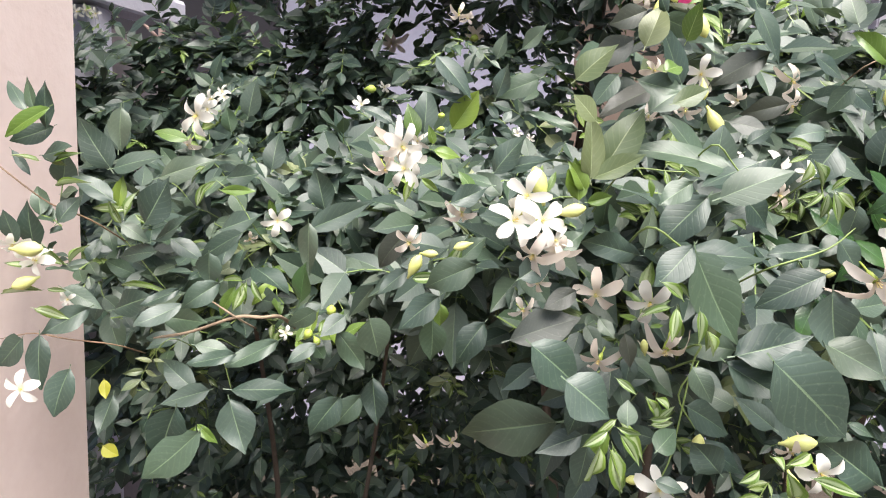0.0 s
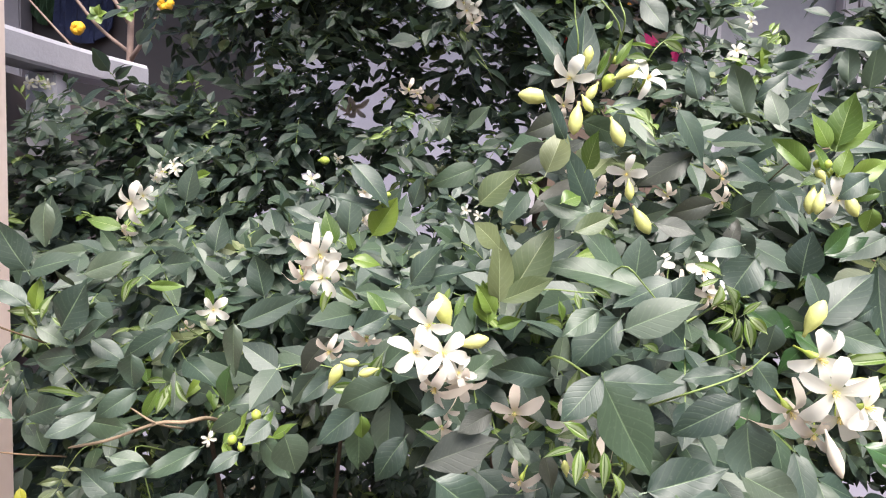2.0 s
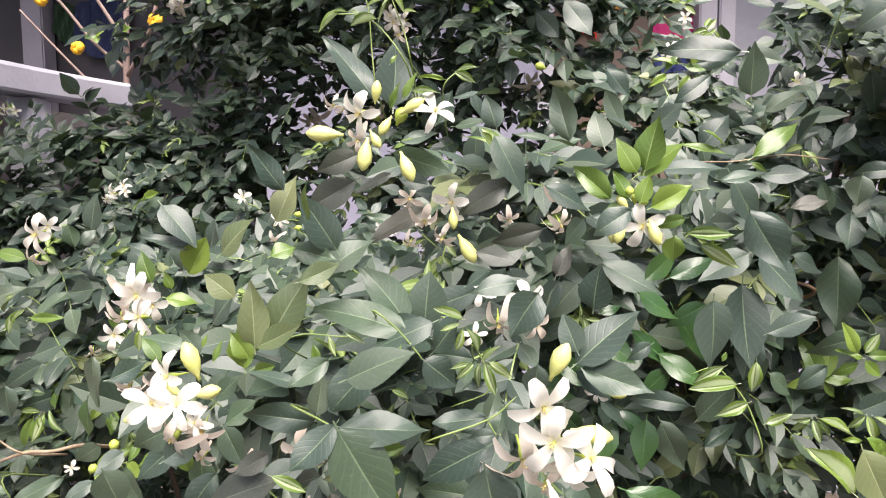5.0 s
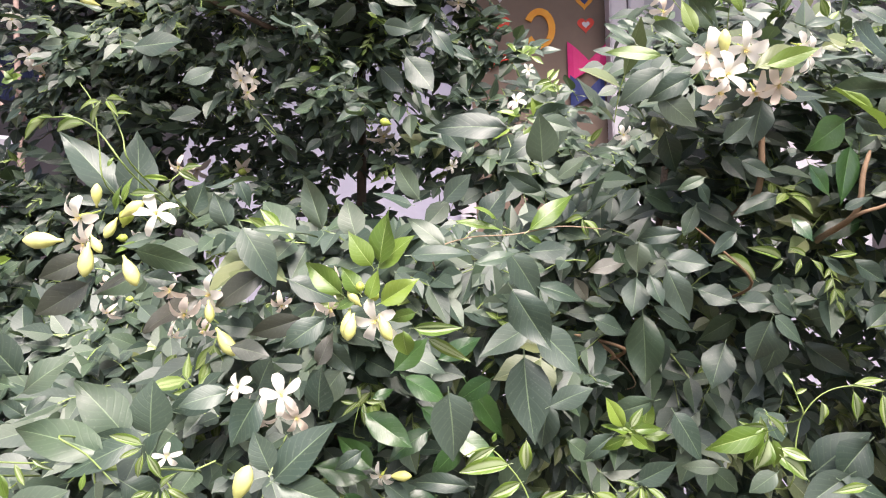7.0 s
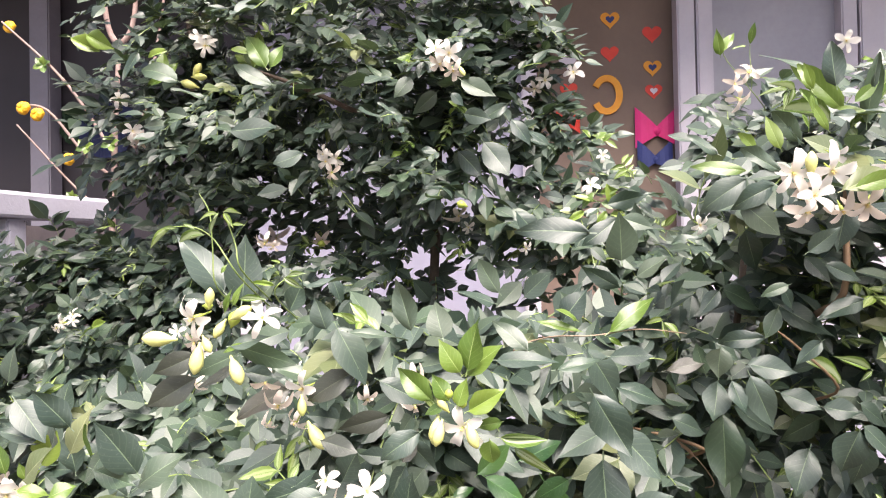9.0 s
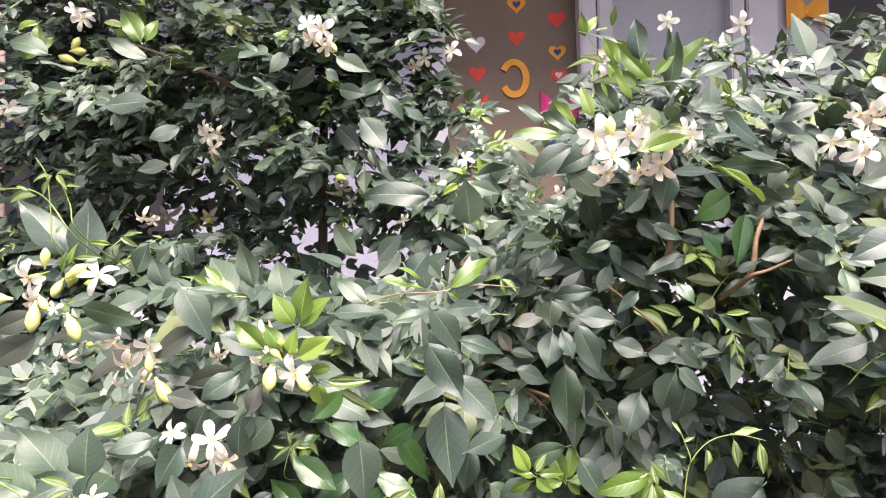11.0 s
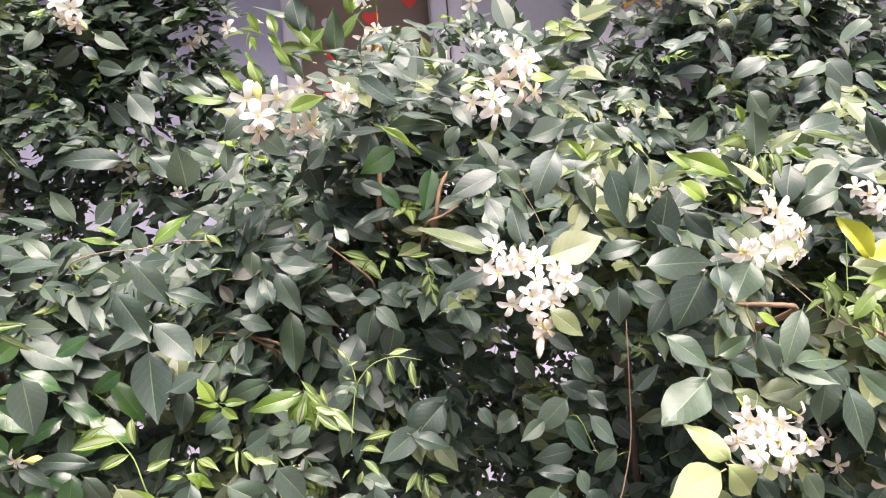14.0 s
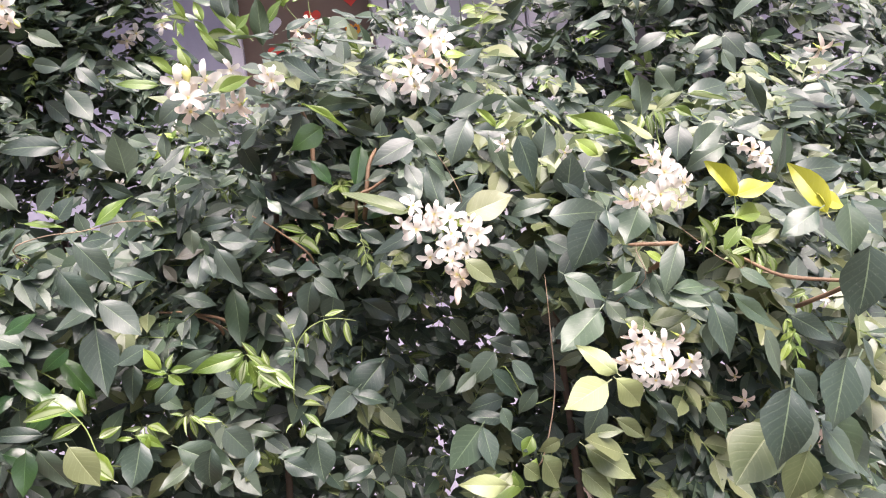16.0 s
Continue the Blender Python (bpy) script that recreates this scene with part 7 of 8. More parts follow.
leaf("m", (0.149, 0.390, 1.182), (0.183, 0.381, 1.200), 0.5)
leaf("s", (0.471, 0.660, 1.114), (0.494, 0.663, 1.093), 0.6)
leaf("m", (0.410, 0.660, 1.072), (0.436, 0.646, 1.109), 0.5)
leaf("s", (0.416, 0.660, 1.046), (0.446, 0.663, 1.071), 0.4)
leaf("s", (0.516, 0.600, 1.100), (0.545, 0.590, 1.118), 0.5)
leaf("s", (0.545, 0.600, 1.155), (0.568, 0.593, 1.115), 0.45)
leaf("f", (0.501, 0.570, 1.151), (0.480, 0.570, 1.157), 0.4)
leaf("f", (0.503, 0.570, 1.149), (0.516, 0.571, 1.136), 0.5)
leaf("f", (0.499, 0.570, 1.147), (0.480, 0.567, 1.139), 0.45)
leaf("f", (0.505, 0.570, 1.153), (0.526, 0.568, 1.154), 0.35)
leaf("l", (0.497, 0.570, 1.155), (0.485, 0.569, 1.179), 0.45)
leaf("y", (0.503, 0.570, 1.155), (0.512, 0.569, 1.170), 0.45)
# glossy leaves low in the right bush
leaf("q", (0.837, 0.300, 1.143), (0.806, 0.305, 1.128), 0.68)
leaf("e", (0.331, 0.530, 1.215), (0.355, 0.534, 1.235), 0.5)
leaf("e", (0.335, 0.570, 1.200), (0.366, 0.576, 1.178), 0.5)
leaf("e", (0.302, 0.590, 1.168), (0.337, 0.576, 1.144), 0.5)
leaf("e", (0.349, 0.610, 1.145), (0.316, 0.597, 1.129), 0.5)
leaf("e", (0.366, 0.630, 1.139), (0.406, 0.623, 1.111), 0.42)
leaf("e", (0.281, 0.600, 1.100), (0.303, 0.603, 1.073), 0.5)
leaf("e", (0.361, 0.580, 1.210), (0.394, 0.581, 1.225), 0.42)
leaf("e", (0.303, 0.600, 1.120), (0.277, 0.606, 1.146), 0.5)
leaf("e", (0.402, 0.620, 1.183), (0.371, 0.626, 1.162), 0.45)
leaf("e", (0.377, 0.630, 1.126), (0.349, 0.626, 1.101), 0.5)
# broad leaves low before the middle bush
leaf("s", (0.176, 0.370, 1.100), (0.227, 0.375, 1.057), 0.56)
leaf("s", (0.165, 0.390, 1.096), (0.210, 0.393, 1.108), 0.5)
leaf("s", (0.216, 0.400, 1.104), (0.255, 0.397, 1.085), 0.5)
leaf("s", (0.162, 0.395, 1.091), (0.194, 0.390, 1.071), 0.5)
leaf("s", (0.054, 0.400, 1.096), (0.089, 0.403, 1.069), 0.6)
leaf("s", (0.150, 0.410, 1.083), (0.161, 0.403, 1.064), 0.55)
leaf("s", (0.073, 0.390, 1.079), (0.101, 0.386, 1.060), 0.85)
leaf("s", (0.091, 0.415, 1.062), (0.080, 0.414, 1.038), 0.62)
leaf("s", (0.109, 0.390, 1.054), (0.110, 0.396, 1.067), 0.85)
leaf("m", (0.091, 0.420, 1.035), (0.062, 0.417, 1.025), 0.5)
leaf("m", (0.101, 0.440, 1.103), (0.109, 0.432, 1.092), 0.6)
leaf("s", (0.237, 0.400, 1.056), (0.219, 0.400, 1.042), 0.4)
leaf("s", (0.266, 0.410, 1.015), (0.223, 0.402, 1.045), 0.5)
leaf("s", (0.260, 0.420, 1.021), (0.235, 0.426, 1.028), 0.4)
leaf("s", (0.133, 0.410, 1.031), (0.147, 0.418, 1.042), 0.8)
leaf("s", (0.176, 0.420, 1.014), (0.159, 0.424, 1.033), 0.8)
leaf("m", (0.097, 0.430, 1.024), (0.093, 0.436, 0.991), 0.5)
leaf("s", (0.137, 0.420, 1.008), (0.154, 0.413, 1.005), 0.6)
leaf("m", (0.185, 0.430, 1.053), (0.165, 0.432, 1.062), 0.6)
leaf("s", (0.211, 0.430, 1.040), (0.187, 0.436, 1.058), 0.5)
leaf("m", (0.207, 0.440, 1.061), (0.232, 0.441, 1.028), 0.5)
# leaves round the pillar's edge
leaf("m", (-0.312, 0.540, 1.222), (-0.327, 0.545, 1.245), 0.42)
leaf("m", (-0.305, 0.540, 1.222), (-0.314, 0.543, 1.248), 0.36)
leaf("m", (-0.297, 0.540, 1.208), (-0.294, 0.535, 1.244), 0.3)
leaf("m", (-0.297, 0.550, 1.211), (-0.324, 0.542, 1.197), 0.5)
leaf("f", (-0.288, 0.530, 1.224), (-0.322, 0.527, 1.204), 0.34)
leaf("m", (-0.306, 0.550, 1.189), (-0.279, 0.545, 1.195), 0.62)
leaf("o", (-0.299, 0.545, 1.186), (-0.287, 0.548, 1.182), 0.4)
leaf("s", (-0.279, 0.600, 1.179), (-0.304, 0.593, 1.221), 0.5)
leaf("s", (-0.277, 0.600, 1.179), (-0.235, 0.596, 1.194), 0.5)
leaf("s", (-0.268, 0.580, 1.154), (-0.299, 0.579, 1.177), 0.5)
leaf("s", (-0.297, 0.550, 1.137), (-0.283, 0.556, 1.161), 0.62)
leaf("s", (-0.247, 0.590, 1.134), (-0.224, 0.587, 1.174), 0.62)
leaf("s", (-0.297, 0.660, 1.233), (-0.299, 0.652, 1.195), 0.62)
leaf("m", (-0.336, 0.560, 1.192), (-0.323, 0.563, 1.173), 0.3)
# striped young shoots before the middle bush
leaf("y", (0.115, 0.370, 1.139), (0.132, 0.375, 1.129), 0.3)
leaf("y", (0.121, 0.370, 1.126), (0.106, 0.373, 1.121), 0.3)
leaf("y", (0.124, 0.370, 1.126), (0.122, 0.365, 1.109), 0.34)
leaf("y", (0.136, 0.370, 1.125), (0.135, 0.362, 1.109), 0.32)
leaf("y", (0.140, 0.370, 1.115), (0.144, 0.367, 1.102), 0.3)
leaf("y", (0.101, 0.390, 1.081), (0.112, 0.385, 1.074), 0.3)
leaf("y", (0.112, 0.370, 1.077), (0.118, 0.373, 1.069), 0.55)
leaf("y", (0.124, 0.370, 1.072), (0.117, 0.363, 1.080), 0.5)
leaf("y", (0.115, 0.370, 1.066), (0.125, 0.366, 1.069), 0.36)
leaf("y", (0.091, 0.360, 1.063), (0.078, 0.359, 1.053), 0.36)
leaf("y", (0.087, 0.360, 1.054), (0.081, 0.366, 1.034), 0.36)
leaf("y", (0.092, 0.360, 1.053), (0.098, 0.357, 1.033), 0.32)
leaf("y", (0.097, 0.360, 1.061), (0.107, 0.352, 1.048), 0.34)
leaf("y", (0.095, 0.360, 1.065), (0.109, 0.363, 1.060), 0.3)
leaf("y", (0.170, 0.360, 1.045), (0.160, 0.360, 1.037), 0.4)
leaf("y", (0.175, 0.360, 1.052), (0.179, 0.352, 1.048), 0.5)
leaf("y", (0.184, 0.360, 1.048), (0.199, 0.366, 1.052), 0.4)
leaf("y", (0.184, 0.360, 1.044), (0.194, 0.368, 1.026), 0.4)
leaf("y", (0.198, 0.360, 1.041), (0.224, 0.364, 1.031), 0.26)
leaf("y", (0.201, 0.360, 1.042), (0.212, 0.366, 1.029), 0.3)
# leaves low between the middle bush and the next
leaf("s", (0.175, 0.440, 1.196), (0.119, 0.446, 1.217), 0.42)
leaf("s", (0.171, 0.475, 1.194), (0.149, 0.467, 1.233), 0.6)
leaf("s", (0.181, 0.485, 1.192), (0.185, 0.481, 1.226), 0.75)
leaf("s", (0.190, 0.440, 1.202), (0.154, 0.429, 1.189), 0.48)
leaf("m", (0.239, 0.460, 1.223), (0.214, 0.449, 1.221), 0.55)
leaf("s", (0.271, 0.425, 1.189), (0.263, 0.424, 1.210), 0.65)
leaf("s", (0.271, 0.430, 1.181), (0.304, 0.432, 1.213), 0.5)
leaf("m", (0.288, 0.480, 1.203), (0.289, 0.475, 1.232), 0.75)
leaf("m", (0.222, 0.580, 1.193), (0.235, 0.574, 1.219), 0.75)
leaf("s", (0.302, 0.440, 1.267), (0.280, 0.435, 1.253), 0.55)
leaf("m", (0.317, 0.450, 1.188), (0.302, 0.443, 1.181), 0.5)
# leaves round the large flowers of the middle bush
leaf("s", (0.189, 0.450, 1.182), (0.208, 0.448, 1.206), 0.6)
leaf("s", (0.184, 0.440, 1.180), (0.205, 0.443, 1.163), 0.7)
leaf("s", (0.158, 0.430, 1.181), (0.132, 0.432, 1.152), 0.62)
leaf("s", (0.140, 0.410, 1.150), (0.190, 0.415, 1.145), 0.42)
leaf("s", (0.141, 0.400, 1.155), (0.120, 0.392, 1.131), 0.55)
leaf("s", (0.142, 0.400, 1.152), (0.169, 0.407, 1.097), 0.5)
leaf("s", (0.221, 0.420, 1.153), (0.191, 0.418, 1.149), 0.5)
leaf("s", (0.221, 0.410, 1.140), (0.184, 0.412, 1.120), 0.48)
leaf("m", (0.230, 0.420, 1.162), (0.248, 0.423, 1.139), 0.5)
leaf("s", (0.220, 0.400, 1.133), (0.227, 0.406, 1.095), 0.72)
leaf("s", (0.273, 0.430, 1.179), (0.313, 0.422, 1.167), 0.4)
leaf("m", (0.272, 0.440, 1.175), (0.293, 0.434, 1.160), 0.45)
leaf("s", (0.368, 0.500, 1.206), (0.372, 0.502, 1.158), 0.58)
leaf("m", (0.253, 0.470, 1.215), (0.234, 0.469, 1.188), 0.75)
leaf("m", (0.025, 0.470, 1.129), (-0.008, 0.473, 1.113), 0.6)
leaf("m", (0.056, 0.460, 1.131), (0.071, 0.454, 1.106), 0.6)
leaf("m", (-0.048, 0.500, 1.083), (-0.040, 0.507, 1.052), 0.75)
leaf("m", (0.034, 0.500, 1.083), (0.014, 0.486, 1.060), 0.6)
leaf("m", (0.039, 0.470, 1.175), (0.024, 0.472, 1.191), 0.6)
# shoots before the gap beside the window
leaf("l", (0.477, 1.000, 1.455), (0.458, 0.998, 1.435), 0.4)
leaf("l", (0.485, 1.000, 1.453), (0.509, 0.992, 1.456), 0.4)
leaf("l", (0.502, 1.000, 1.436), (0.496, 0.987, 1.464), 0.5)
leaf("l", (0.478, 1.000, 1.443), (0.447, 1.000, 1.452), 0.4)
leaf("l", (0.486, 1.000, 1.440), (0.513, 0.991, 1.435), 0.5)
leaf("l", (0.463, 1.000, 1.428), (0.438, 0.992, 1.414), 0.4)
leaf("l", (0.494, 1.000, 1.428), (0.478, 0.995, 1.408), 0.4)
leaf("l", (0.498, 1.000, 1.425), (0.522, 1.000, 1.418), 0.4)
leaf("y", (0.504, 1.000, 1.471), (0.526, 1.008, 1.485), 0.3)
leaf("y", (0.522, 1.000, 1.484), (0.532, 0.996, 1.471), 0.3)
leaf("l", (0.486, 1.030, 1.532), (0.504, 1.038, 1.546), 0.4)
leaf("l", (0.477, 1.030, 1.535), (0.468, 1.038, 1.549), 0.4)
leaf("l", (0.494, 1.030, 1.528), (0.513, 1.021, 1.543), 0.4)
leaf("m", (0.487, 0.950, 1.434), (0.539, 0.938, 1.444), 0.4)
leaf("m", (0.496, 0.920, 1.415), (0.451, 0.910, 1.377), 0.4)
leaf("m", (0.368, 0.920, 1.426), (0.403, 0.925, 1.388), 0.45)

# ---------------------------------------------------------------- the mass of the foliage
SMALL = [leaf_arrays(5, 2, rng.uniform(0.08, 0.30), rng.uniform(0.0, 0.16), rng.uniform(-0.3, 0.3), 0.0, rng.uniform(0.36, 0.48), rng.uniform(0.85, 1.1), rng.uniform(-0.08, 0.08)) for _ in range(8)]
KEEP_AT = np.array([tuple(p) for p, _ in KEEP])
KEEP_R = np.array([r for _, r in KEEP])


# the open side of every free-standing flower or leaf: the path before the hedge
PATH_SIDE = np.stack([np.clip(0.24 + 0.25 * KEEP_AT[:, 0], 0.0, 0.64), np.zeros(len(KEEP_AT)), np.full(len(KEEP_AT), 1.3)], axis=1)
OPEN = PATH_SIDE - KEEP_AT
OPEN_LEN = np.linalg.norm(OPEN, axis=1)
OPEN = OPEN / OPEN_LEN[:, None]


def covers(p):
    """Whether a leaf at p would hang between the path and one of the flowers or leaves that stand free."""
    d = np.array(p) - KEEP_AT
    along = (d * OPEN).sum(axis=1)
    off2 = (d * d).sum(axis=1) - along * along
    return bool(((off2 < (KEEP_R + 0.014) ** 2) & (along > -0.012) & (along < OPEN_LEN)).any())


def joined(name, mats, kinds, parent, label):
    """Many leaves in one mesh."""
    vs, fs, uvs, own, idx, n = [], [], [], [], [], 0
    for m, shape, slot in mats_of(kinds):
        v, uv, f = shape
        a = np.array(m)
        vs.append(v @ a[:3, :3].T + a[:3, 3])
        fs.append(f + n)
        uvs.append(uv[f.ravel()])
        own.append(uv)
        idx.append(np.full(len(f), slot))
        n += len(v)
    if not vs:
        return None
    me = bpy.data.meshes.new(name)
    me.from_pydata(np.concatenate(vs).tolist(), [], np.concatenate(fs).tolist())
    me.uv_layers.new(name="UVMap").data.foreach_set("uv", np.concatenate(uvs).ravel())
    for m in mats:
        me.materials.append(m)
    crease(me, np.concatenate(own))
    me.polygons.foreach_set("material_index", np.concatenate(idx))
    smooth(me)
    return tagged(part(name, me, None, parent), label, kind="stuff")


def mats_of(kinds):
    return [(m, SMALL[i % len(SMALL)], slot) for i, (m, slot) in enumerate(kinds)]


def hollow(p):
    """The bare, dark hollows under the crowns."""
    return -0.30 < p.x < 0.06 and 0.6 < p.z < 0.98 and p.y < 1.13 or 0.38 < p.x < 1.0 and p.y < 0.74 and p.z < 1.14


def sprays(key, clumps, size, fresh=0.07, olive=0.06, singles=300, flat=False):
    """Fills the bush's clumps (centre, radii, number of sprays) with compound leaves on thin stalks."""
    ob, foot = BUSH[key]
    found, stalks = [], bmesh.new()
    # leafy tips that carry the flowers
    clumps = [*clumps, *((p.x, p.y + 0.035, p.z - 0.02, 0.028, 0.018, 0.028, 3) for p in BLOOMS[key])]
    for cx, cy, cz, rx, ry, rz, count in clumps:
        for _ in range(int(count)):
            # more of them near the outside, where the light is
            d = Vector((rng.gauss(0, 1), rng.gauss(0, 1), rng.gauss(0, 1))).normalized()
            r = rng.uniform(0.05, 1) ** 0.6
            p = Vector((cx + d.x * rx * r, cy + d.y * ry * r, cz + d.z * rz * r))
            if p.z < 0.05:
                continue
            way = (d * 0.5 + Vector((rng.uniform(-1, 1), rng.uniform(-1.1, 0.3), rng.uniform(-0.55, 0.65)))).normalized()
            side = way.cross(Vector((0, -0.6, 0.8))).normalized()
            up = side.cross(way)
            if up.z < 0:
                up = -up
            pairs = rng.randint(2, 4)
            pick = rng.random()
            young = 1 if pick < fresh else 2 if pick < fresh + olive else 0
            scale = size * (0.66 if young == 1 else 1.0) * rng.uniform(0.6, 1.28)
            step = scale * rng.uniform(0.36, 0.50)
            knots = [p + way * step * k - Vector((0, 0, 1)) * 0.10 * step * k * k for k in range(pairs + 1)]
            here, last, tried = [], 1, 0
            for k, q in enumerate(knots):
                for s in ((-1, 1) if k < pairs else (0,)):
                    if s and rng.random() < 0.14:
                        continue
                    run = way * (0.65 if s else 1.0) + side * s * rng.uniform(0.6, 1.0) + Vector((0, -0.1, rng.uniform(-0.65, 0.15)))
                    face = up * 0.6 + Vector((rng.uniform(-0.5, 0.5), rng.uniform(-1.3, -0.3), rng.uniform(0.1, 0.8)))
                    if flat and rng.random() < 0.4:
                        # tiers of level leaves, seen from beside and below
                        face = Vector((rng.uniform(-0.4, 0.4), rng.uniform(-0.55, 0.25), 0.8))
                    ln = scale * rng.uniform(0.7, 1.15) * (1.15 if not s else 0.8 + 0.1 * k)
                    if face.cross(run).length < 0.05:
                        continue
                    mid = q + run.normalized() * ln * 0.5
                    tried += 1
                    if mid.x < -0.365 and mid.y < 0.83 or mid.x < -0.29 and mid.y < 0.68 and mid.z < 1.07 or hollow(mid) or covers(mid):
                        continue
                    last = max(last, k)
                    here.append((frame_of(q - foot, run, face, ln, ln * (0.36 if young == 1 else rng.uniform(0.46, 0.62))), young))
            if len(here) > 1 and len(here) > 0.7 * tried:
                found += here
                tube(stalks, [q - foot for q in knots[:last + 1]], [0.0007] * (last + 1), 3)
    found.sort(key=lambda e: e[0].translation.y)
    room = max(0, singles - COUNT[key])
    for m, young in found[:room]:
        o = part("leaf", rng.choice(LEAF_MESH["mlo"[young]]), None, ob)
        o.matrix_basis = m
    joined("foliage", [MASS, MASS_FRESH, MASS_OLIVE], found[room:], ob, "mass of small glossy dark green leaves")
    tagged(part("leaf_stalk", stalks, TWIG["green"], ob), "thin green leaf stalks", kind="stuff")


def stems(key, *lines):
    """Woody stems from the soil up into the bush."""
    ob, foot = BUSH[key]
    for r, *pts in lines:
        line = [p - foot for p in glide(pts, 5)]
        bm = bmesh.new()
        tube(bm, line, [r * (1.2 - 0.75 * i / (len(line) - 1)) for i in range(len(line))], 8)
        smooth(part("stem", bm, TWIG["bark"], ob).data)


stems("left", (0.006, (-0.22, 0.90, 0), (-0.26, 1.12, 0.55), (-0.28, 1.0, 1.02)), (0.005, (-0.22, 0.90, 0), (-0.12, 1.14, 0.6), (-0.06, 1.0, 1.08)))
stems("middle", (0.008, (0.22, 0.86, 0), (0.18, 0.88, 0.6), (0.10, 0.78, 1.1)), (0.007, (0.22, 0.86, 0), (0.26, 0.84, 0.7), (0.24, 0.72, 1.22)))
stems("right", (0.008, (0.58, 0.95, 0), (0.56, 0.95, 0.6), (0.62, 0.84, 1.36)), (0.007, (0.58, 0.95, 0), (0.50, 0.93, 0.6), (0.44, 0.84, 1.2)))
stems("end", (0.008, (1.02, 0.76, 0), (1.0, 0.80, 0.6), (0.97, 0.76, 1.25)), (0.007, (1.02, 0.76, 0), (1.1, 0.76, 0.7), (1.12, 0.70, 1.3)))
stems("far_end", (0.009, (1.70, 1.00, 0), (1.68, 1.0, 0.6), (1.6, 0.95, 1.4)), (0.008, (1.70, 1.00, 0), (1.82, 1.02, 0.7), (1.9, 1.05, 1.5)))
stems("rear_left", (0.009, (-0.45, 1.35, 0), (-0.46, 1.33, 0.6), (-0.40, 1.3, 1.2)), (0.007, (-0.45, 1.35, 0), (-0.6, 1.3, 0.7), (-0.62, 1.25, 1.3)))
stems("rear_tree", (0.011, (0.02, 1.40, 0), (-0.16, 1.46, 0.7), (-0.277, 1.445, 1.40), (-0.30, 1.42, 1.9)), (0.011, (0.02, 1.40, 0), (0.18, 1.26, 0.8), (0.245, 1.17, 1.5), (0.25, 1.15, 1.95)),
      (0.006, (-0.28, 1.445, 1.38), (-0.23, 1.42, 1.50), (-0.20, 1.40, 1.7)), (0.0045, (0.24, 1.17, 1.55), (0.06, 1.08, 1.63), (-0.04, 1.04, 1.665)))
stems("rear_middle", (0.008, (0.50, 1.22, 0), (0.5, 1.2, 0.6), (0.44, 1.1, 1.3)), (0.007, (0.50, 1.22, 0), (0.6, 1.2, 0.7), (0.7, 1.1, 1.25)))
stems("rear_right", (0.010, (1.32, 1.10, 0), (1.3, 1.1, 0.7), (1.22, 1.0, 1.5)), (0.008, (1.32, 1.10, 0), (1.42, 1.1, 0.7), (1.5, 1.05, 1.5)))

sprays("left", [(-0.15, 1.02, 0.42, 0.30, 0.12, 0.26, 140), (-0.24, 0.84, 1.00, 0.17, 0.13, 0.17, 170), (-0.08, 0.90, 1.06, 0.20, 0.10, 0.11, 130), (-0.15, 1.00, 0.80, 0.32, 0.12, 0.16, 100), (-0.38, 0.66, 1.08, 0.12, 0.06, 0.10, 50), (-0.15, 0.92, 1.14, 0.26, 0.10, 0.08, 120), (-0.42, 0.98, 0.95, 0.13, 0.11, 0.20, 130)], 0.035, 0.13, 0.02)
sprays("middle", [(0.20, 0.98, 0.45, 0.26, 0.14, 0.30, 220), (0.10, 0.72, 1.11, 0.16, 0.13, 0.09, 130), (0.23, 0.66, 1.12, 0.12, 0.15, 0.16, 160), (0.18, 0.95, 0.86, 0.24, 0.12, 0.16, 100), (0.22, 0.69, 1.24, 0.13, 0.09, 0.08, 100), (0.06, 0.86, 1.14, 0.18, 0.10, 0.09, 110)], 0.037, 0.13, 0.02)
sprays("right", [(0.58, 0.98, 0.48, 0.30, 0.14, 0.32, 210), (0.45, 0.83, 1.16, 0.16, 0.16, 0.17, 205), (0.62, 0.80, 1.18, 0.18, 0.18, 0.20, 262), (0.60, 0.76, 1.36, 0.16, 0.09, 0.10, 122), (0.60, 0.64, 1.33, 0.13, 0.05, 0.06, 73), (0.73, 0.66, 1.32, 0.10, 0.05, 0.07, 57), (0.54, 0.88, 0.92, 0.30, 0.16, 0.18, 164), (0.80, 0.80, 1.35, 0.15, 0.10, 0.12, 122), (0.53, 0.70, 1.24, 0.20, 0.06, 0.12, 114), (0.70, 0.66, 1.20, 0.15, 0.06, 0.12, 139), (0.69, 0.74, 1.45, 0.10, 0.07, 0.06, 49), (0.88, 0.76, 1.46, 0.14, 0.10, 0.07, 57), (0.58, 0.685, 1.20, 0.17, 0.05, 0.12, 122)], 0.035, 0.12, 0.09)
sprays("end", [(1.06, 0.84, 0.45, 0.30, 0.16, 0.30, 160), (0.92, 0.68, 1.20, 0.16, 0.12, 0.20, 210), (1.10, 0.68, 1.14, 0.18, 0.13, 0.22, 200), (0.98, 0.76, 0.90, 0.26, 0.14, 0.16, 110), (1.12, 0.68, 1.36, 0.16, 0.12, 0.10, 120), (0.94, 0.64, 1.40, 0.12, 0.10, 0.06, 60), (1.22, 0.76, 0.90, 0.24, 0.16, 0.20, 160), (1.26, 0.66, 1.18, 0.14, 0.16, 0.20, 170)], 0.037, 0.06, 0.28)
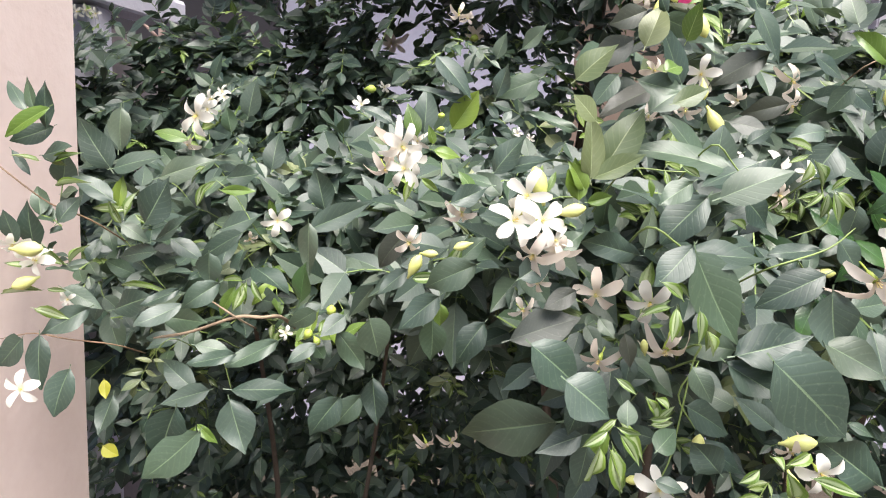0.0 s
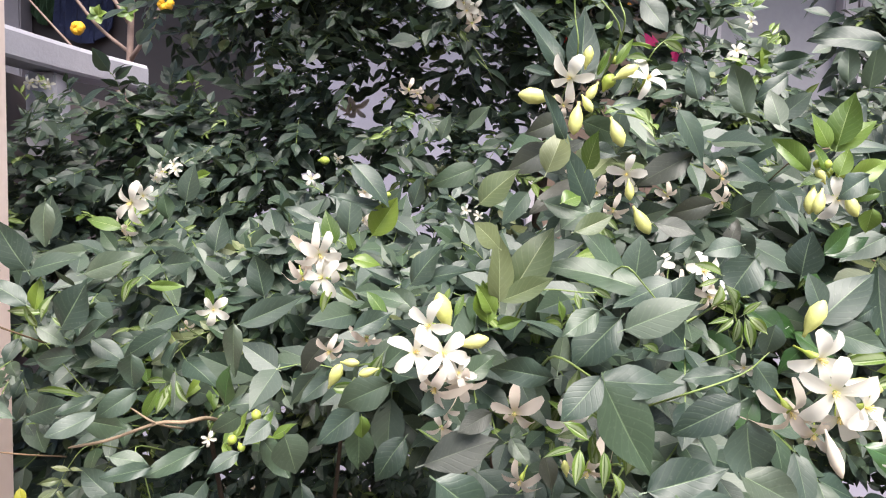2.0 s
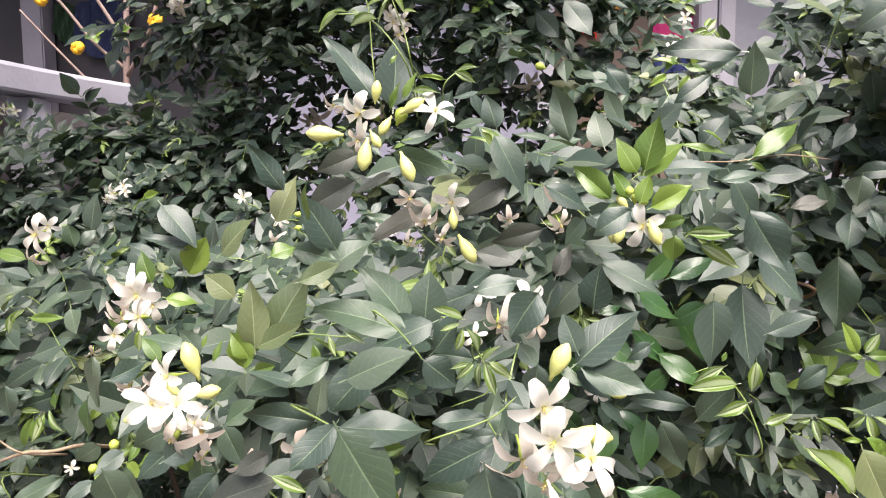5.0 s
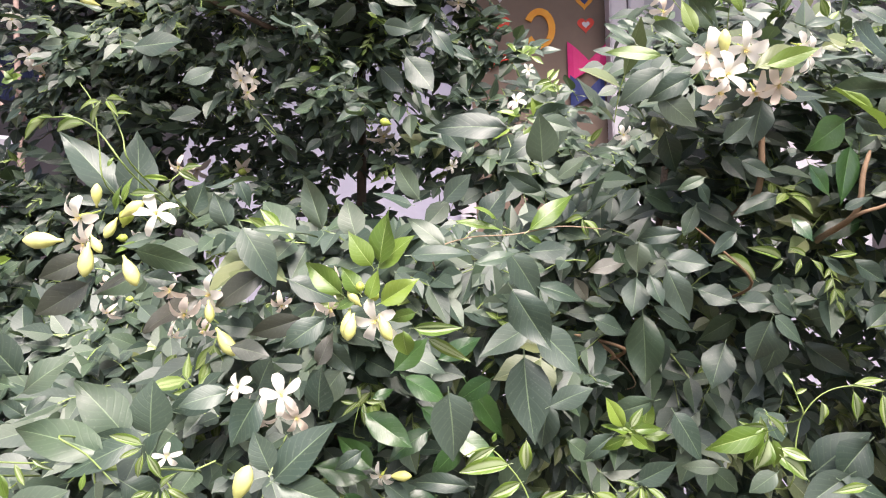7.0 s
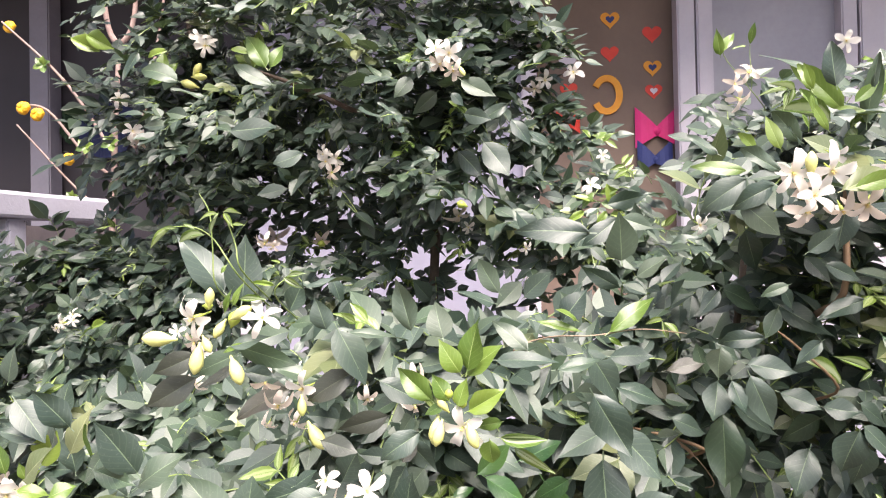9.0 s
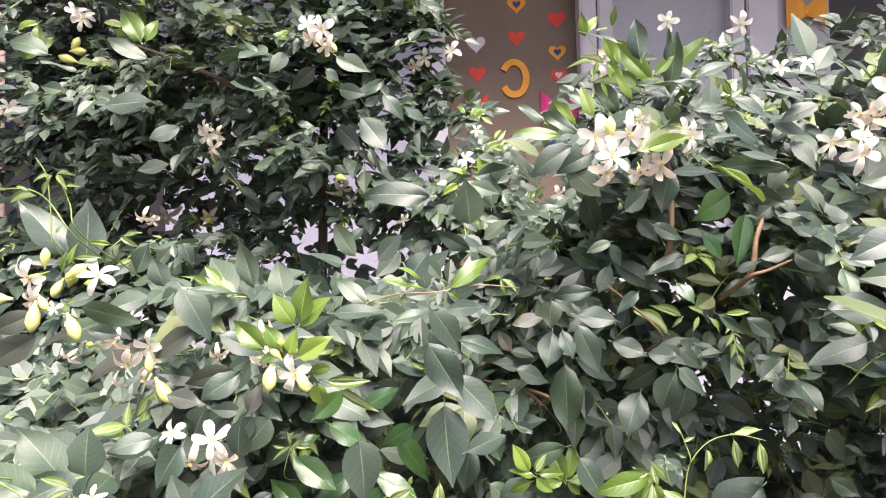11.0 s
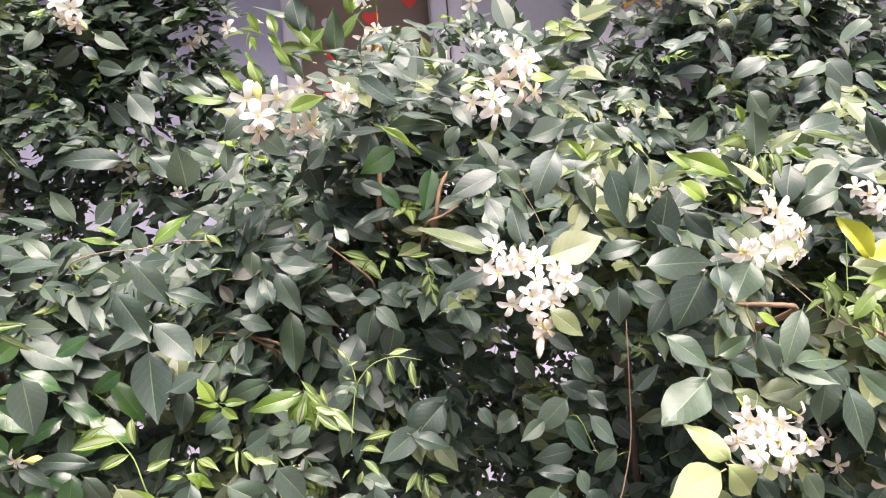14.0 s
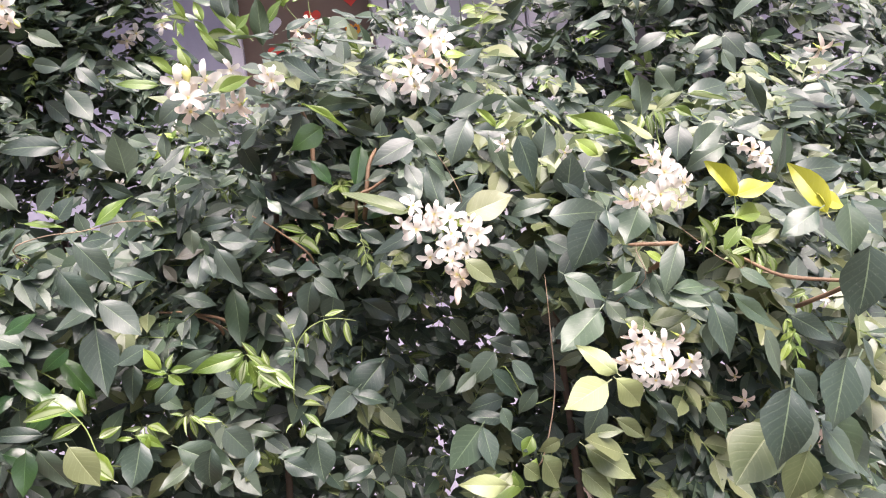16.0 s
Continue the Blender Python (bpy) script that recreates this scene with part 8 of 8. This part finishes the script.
sprays("rear_left", [(-0.50, 1.32, 1.12, 0.26, 0.18, 0.22, 340), (-0.26, 1.27, 1.14, 0.22, 0.18, 0.20, 290), (-0.36, 1.34, 0.84, 0.40, 0.18, 0.20, 300), (-0.30, 1.32, 0.56, 0.42, 0.14, 0.28, 440), (-0.66, 1.30, 1.26, 0.14, 0.12, 0.16, 130), (-0.26, 1.32, 1.36, 0.26, 0.12, 0.10, 200), (-0.48, 1.36, 1.36, 0.12, 0.10, 0.09, 70)], 0.035, 0.08, 0.0)
sprays("rear_tree", [(-0.12, 1.26, 1.66, 0.26, 0.20, 0.18, 480), (0.14, 1.16, 1.72, 0.24, 0.18, 0.22, 400), (-0.30, 1.38, 1.64, 0.20, 0.16, 0.18, 308), (0.04, 1.26, 1.46, 0.32, 0.16, 0.10, 210), (0.28, 1.06, 1.58, 0.13, 0.12, 0.16, 237), (-0.16, 1.28, 1.88, 0.30, 0.18, 0.14, 240), (0.30, 1.10, 1.78, 0.14, 0.10, 0.12, 112), (0.40, 1.12, 1.66, 0.06, 0.06, 0.10, 84)], 0.031, 0.06, 0.03, flat=True)
sprays("rear_middle", [(0.88, 1.08, 1.00, 0.15, 0.10, 0.12, 55), (0.02, 1.30, 0.85, 0.24, 0.13, 0.26, 300), (0.20, 1.36, 0.50, 0.45, 0.12, 0.26, 420), (0.62, 1.36, 0.80, 0.42, 0.10, 0.28, 330), (0.16, 1.14, 1.14, 0.26, 0.16, 0.22, 177), (0.52, 1.12, 1.20, 0.24, 0.16, 0.24, 167), (0.80, 1.10, 1.20, 0.20, 0.16, 0.26, 144), (0.42, 1.18, 0.86, 0.46, 0.18, 0.18, 230), (0.10, 1.20, 1.34, 0.22, 0.12, 0.08, 83), (0.46, 1.08, 1.42, 0.20, 0.10, 0.08, 77), (0.78, 0.98, 1.44, 0.18, 0.10, 0.12, 94), (0.43, 1.14, 1.54, 0.09, 0.08, 0.09, 32), (0.84, 0.93, 1.55, 0.10, 0.07, 0.06, 38), (0.50, 1.03, 1.44, 0.07, 0.05, 0.05, 45), (0.73, 1.05, 1.53, 0.07, 0.07, 0.07, 80), (0.60, 1.04, 1.37, 0.11, 0.06, 0.05, 70)], 0.033, 0.09)
sprays("rear_right", [(1.30, 1.12, 0.50, 0.36, 0.15, 0.32, 160), (1.14, 0.98, 1.40, 0.20, 0.16, 0.24, 350), (1.42, 1.02, 1.40, 0.24, 0.18, 0.26, 350), (1.20, 1.06, 1.00, 0.36, 0.18, 0.24, 330), (1.00, 1.04, 0.90, 0.22, 0.14, 0.22, 200), (1.30, 1.0, 1.66, 0.30, 0.16, 0.12, 190)], 0.035, 0.05)
sprays("far_end", [(1.75, 1.02, 0.42, 0.40, 0.20, 0.28, 180), (1.60, 0.90, 1.20, 0.24, 0.20, 0.30, 380), (1.85, 1.05, 1.30, 0.28, 0.24, 0.36, 420), (1.70, 0.95, 0.85, 0.36, 0.22, 0.24, 280), (1.70, 1.05, 1.62, 0.34, 0.20, 0.14, 220), (2.15, 1.2, 1.3, 0.2, 0.2, 0.4, 260)], 0.038, 0.05, 0.14)
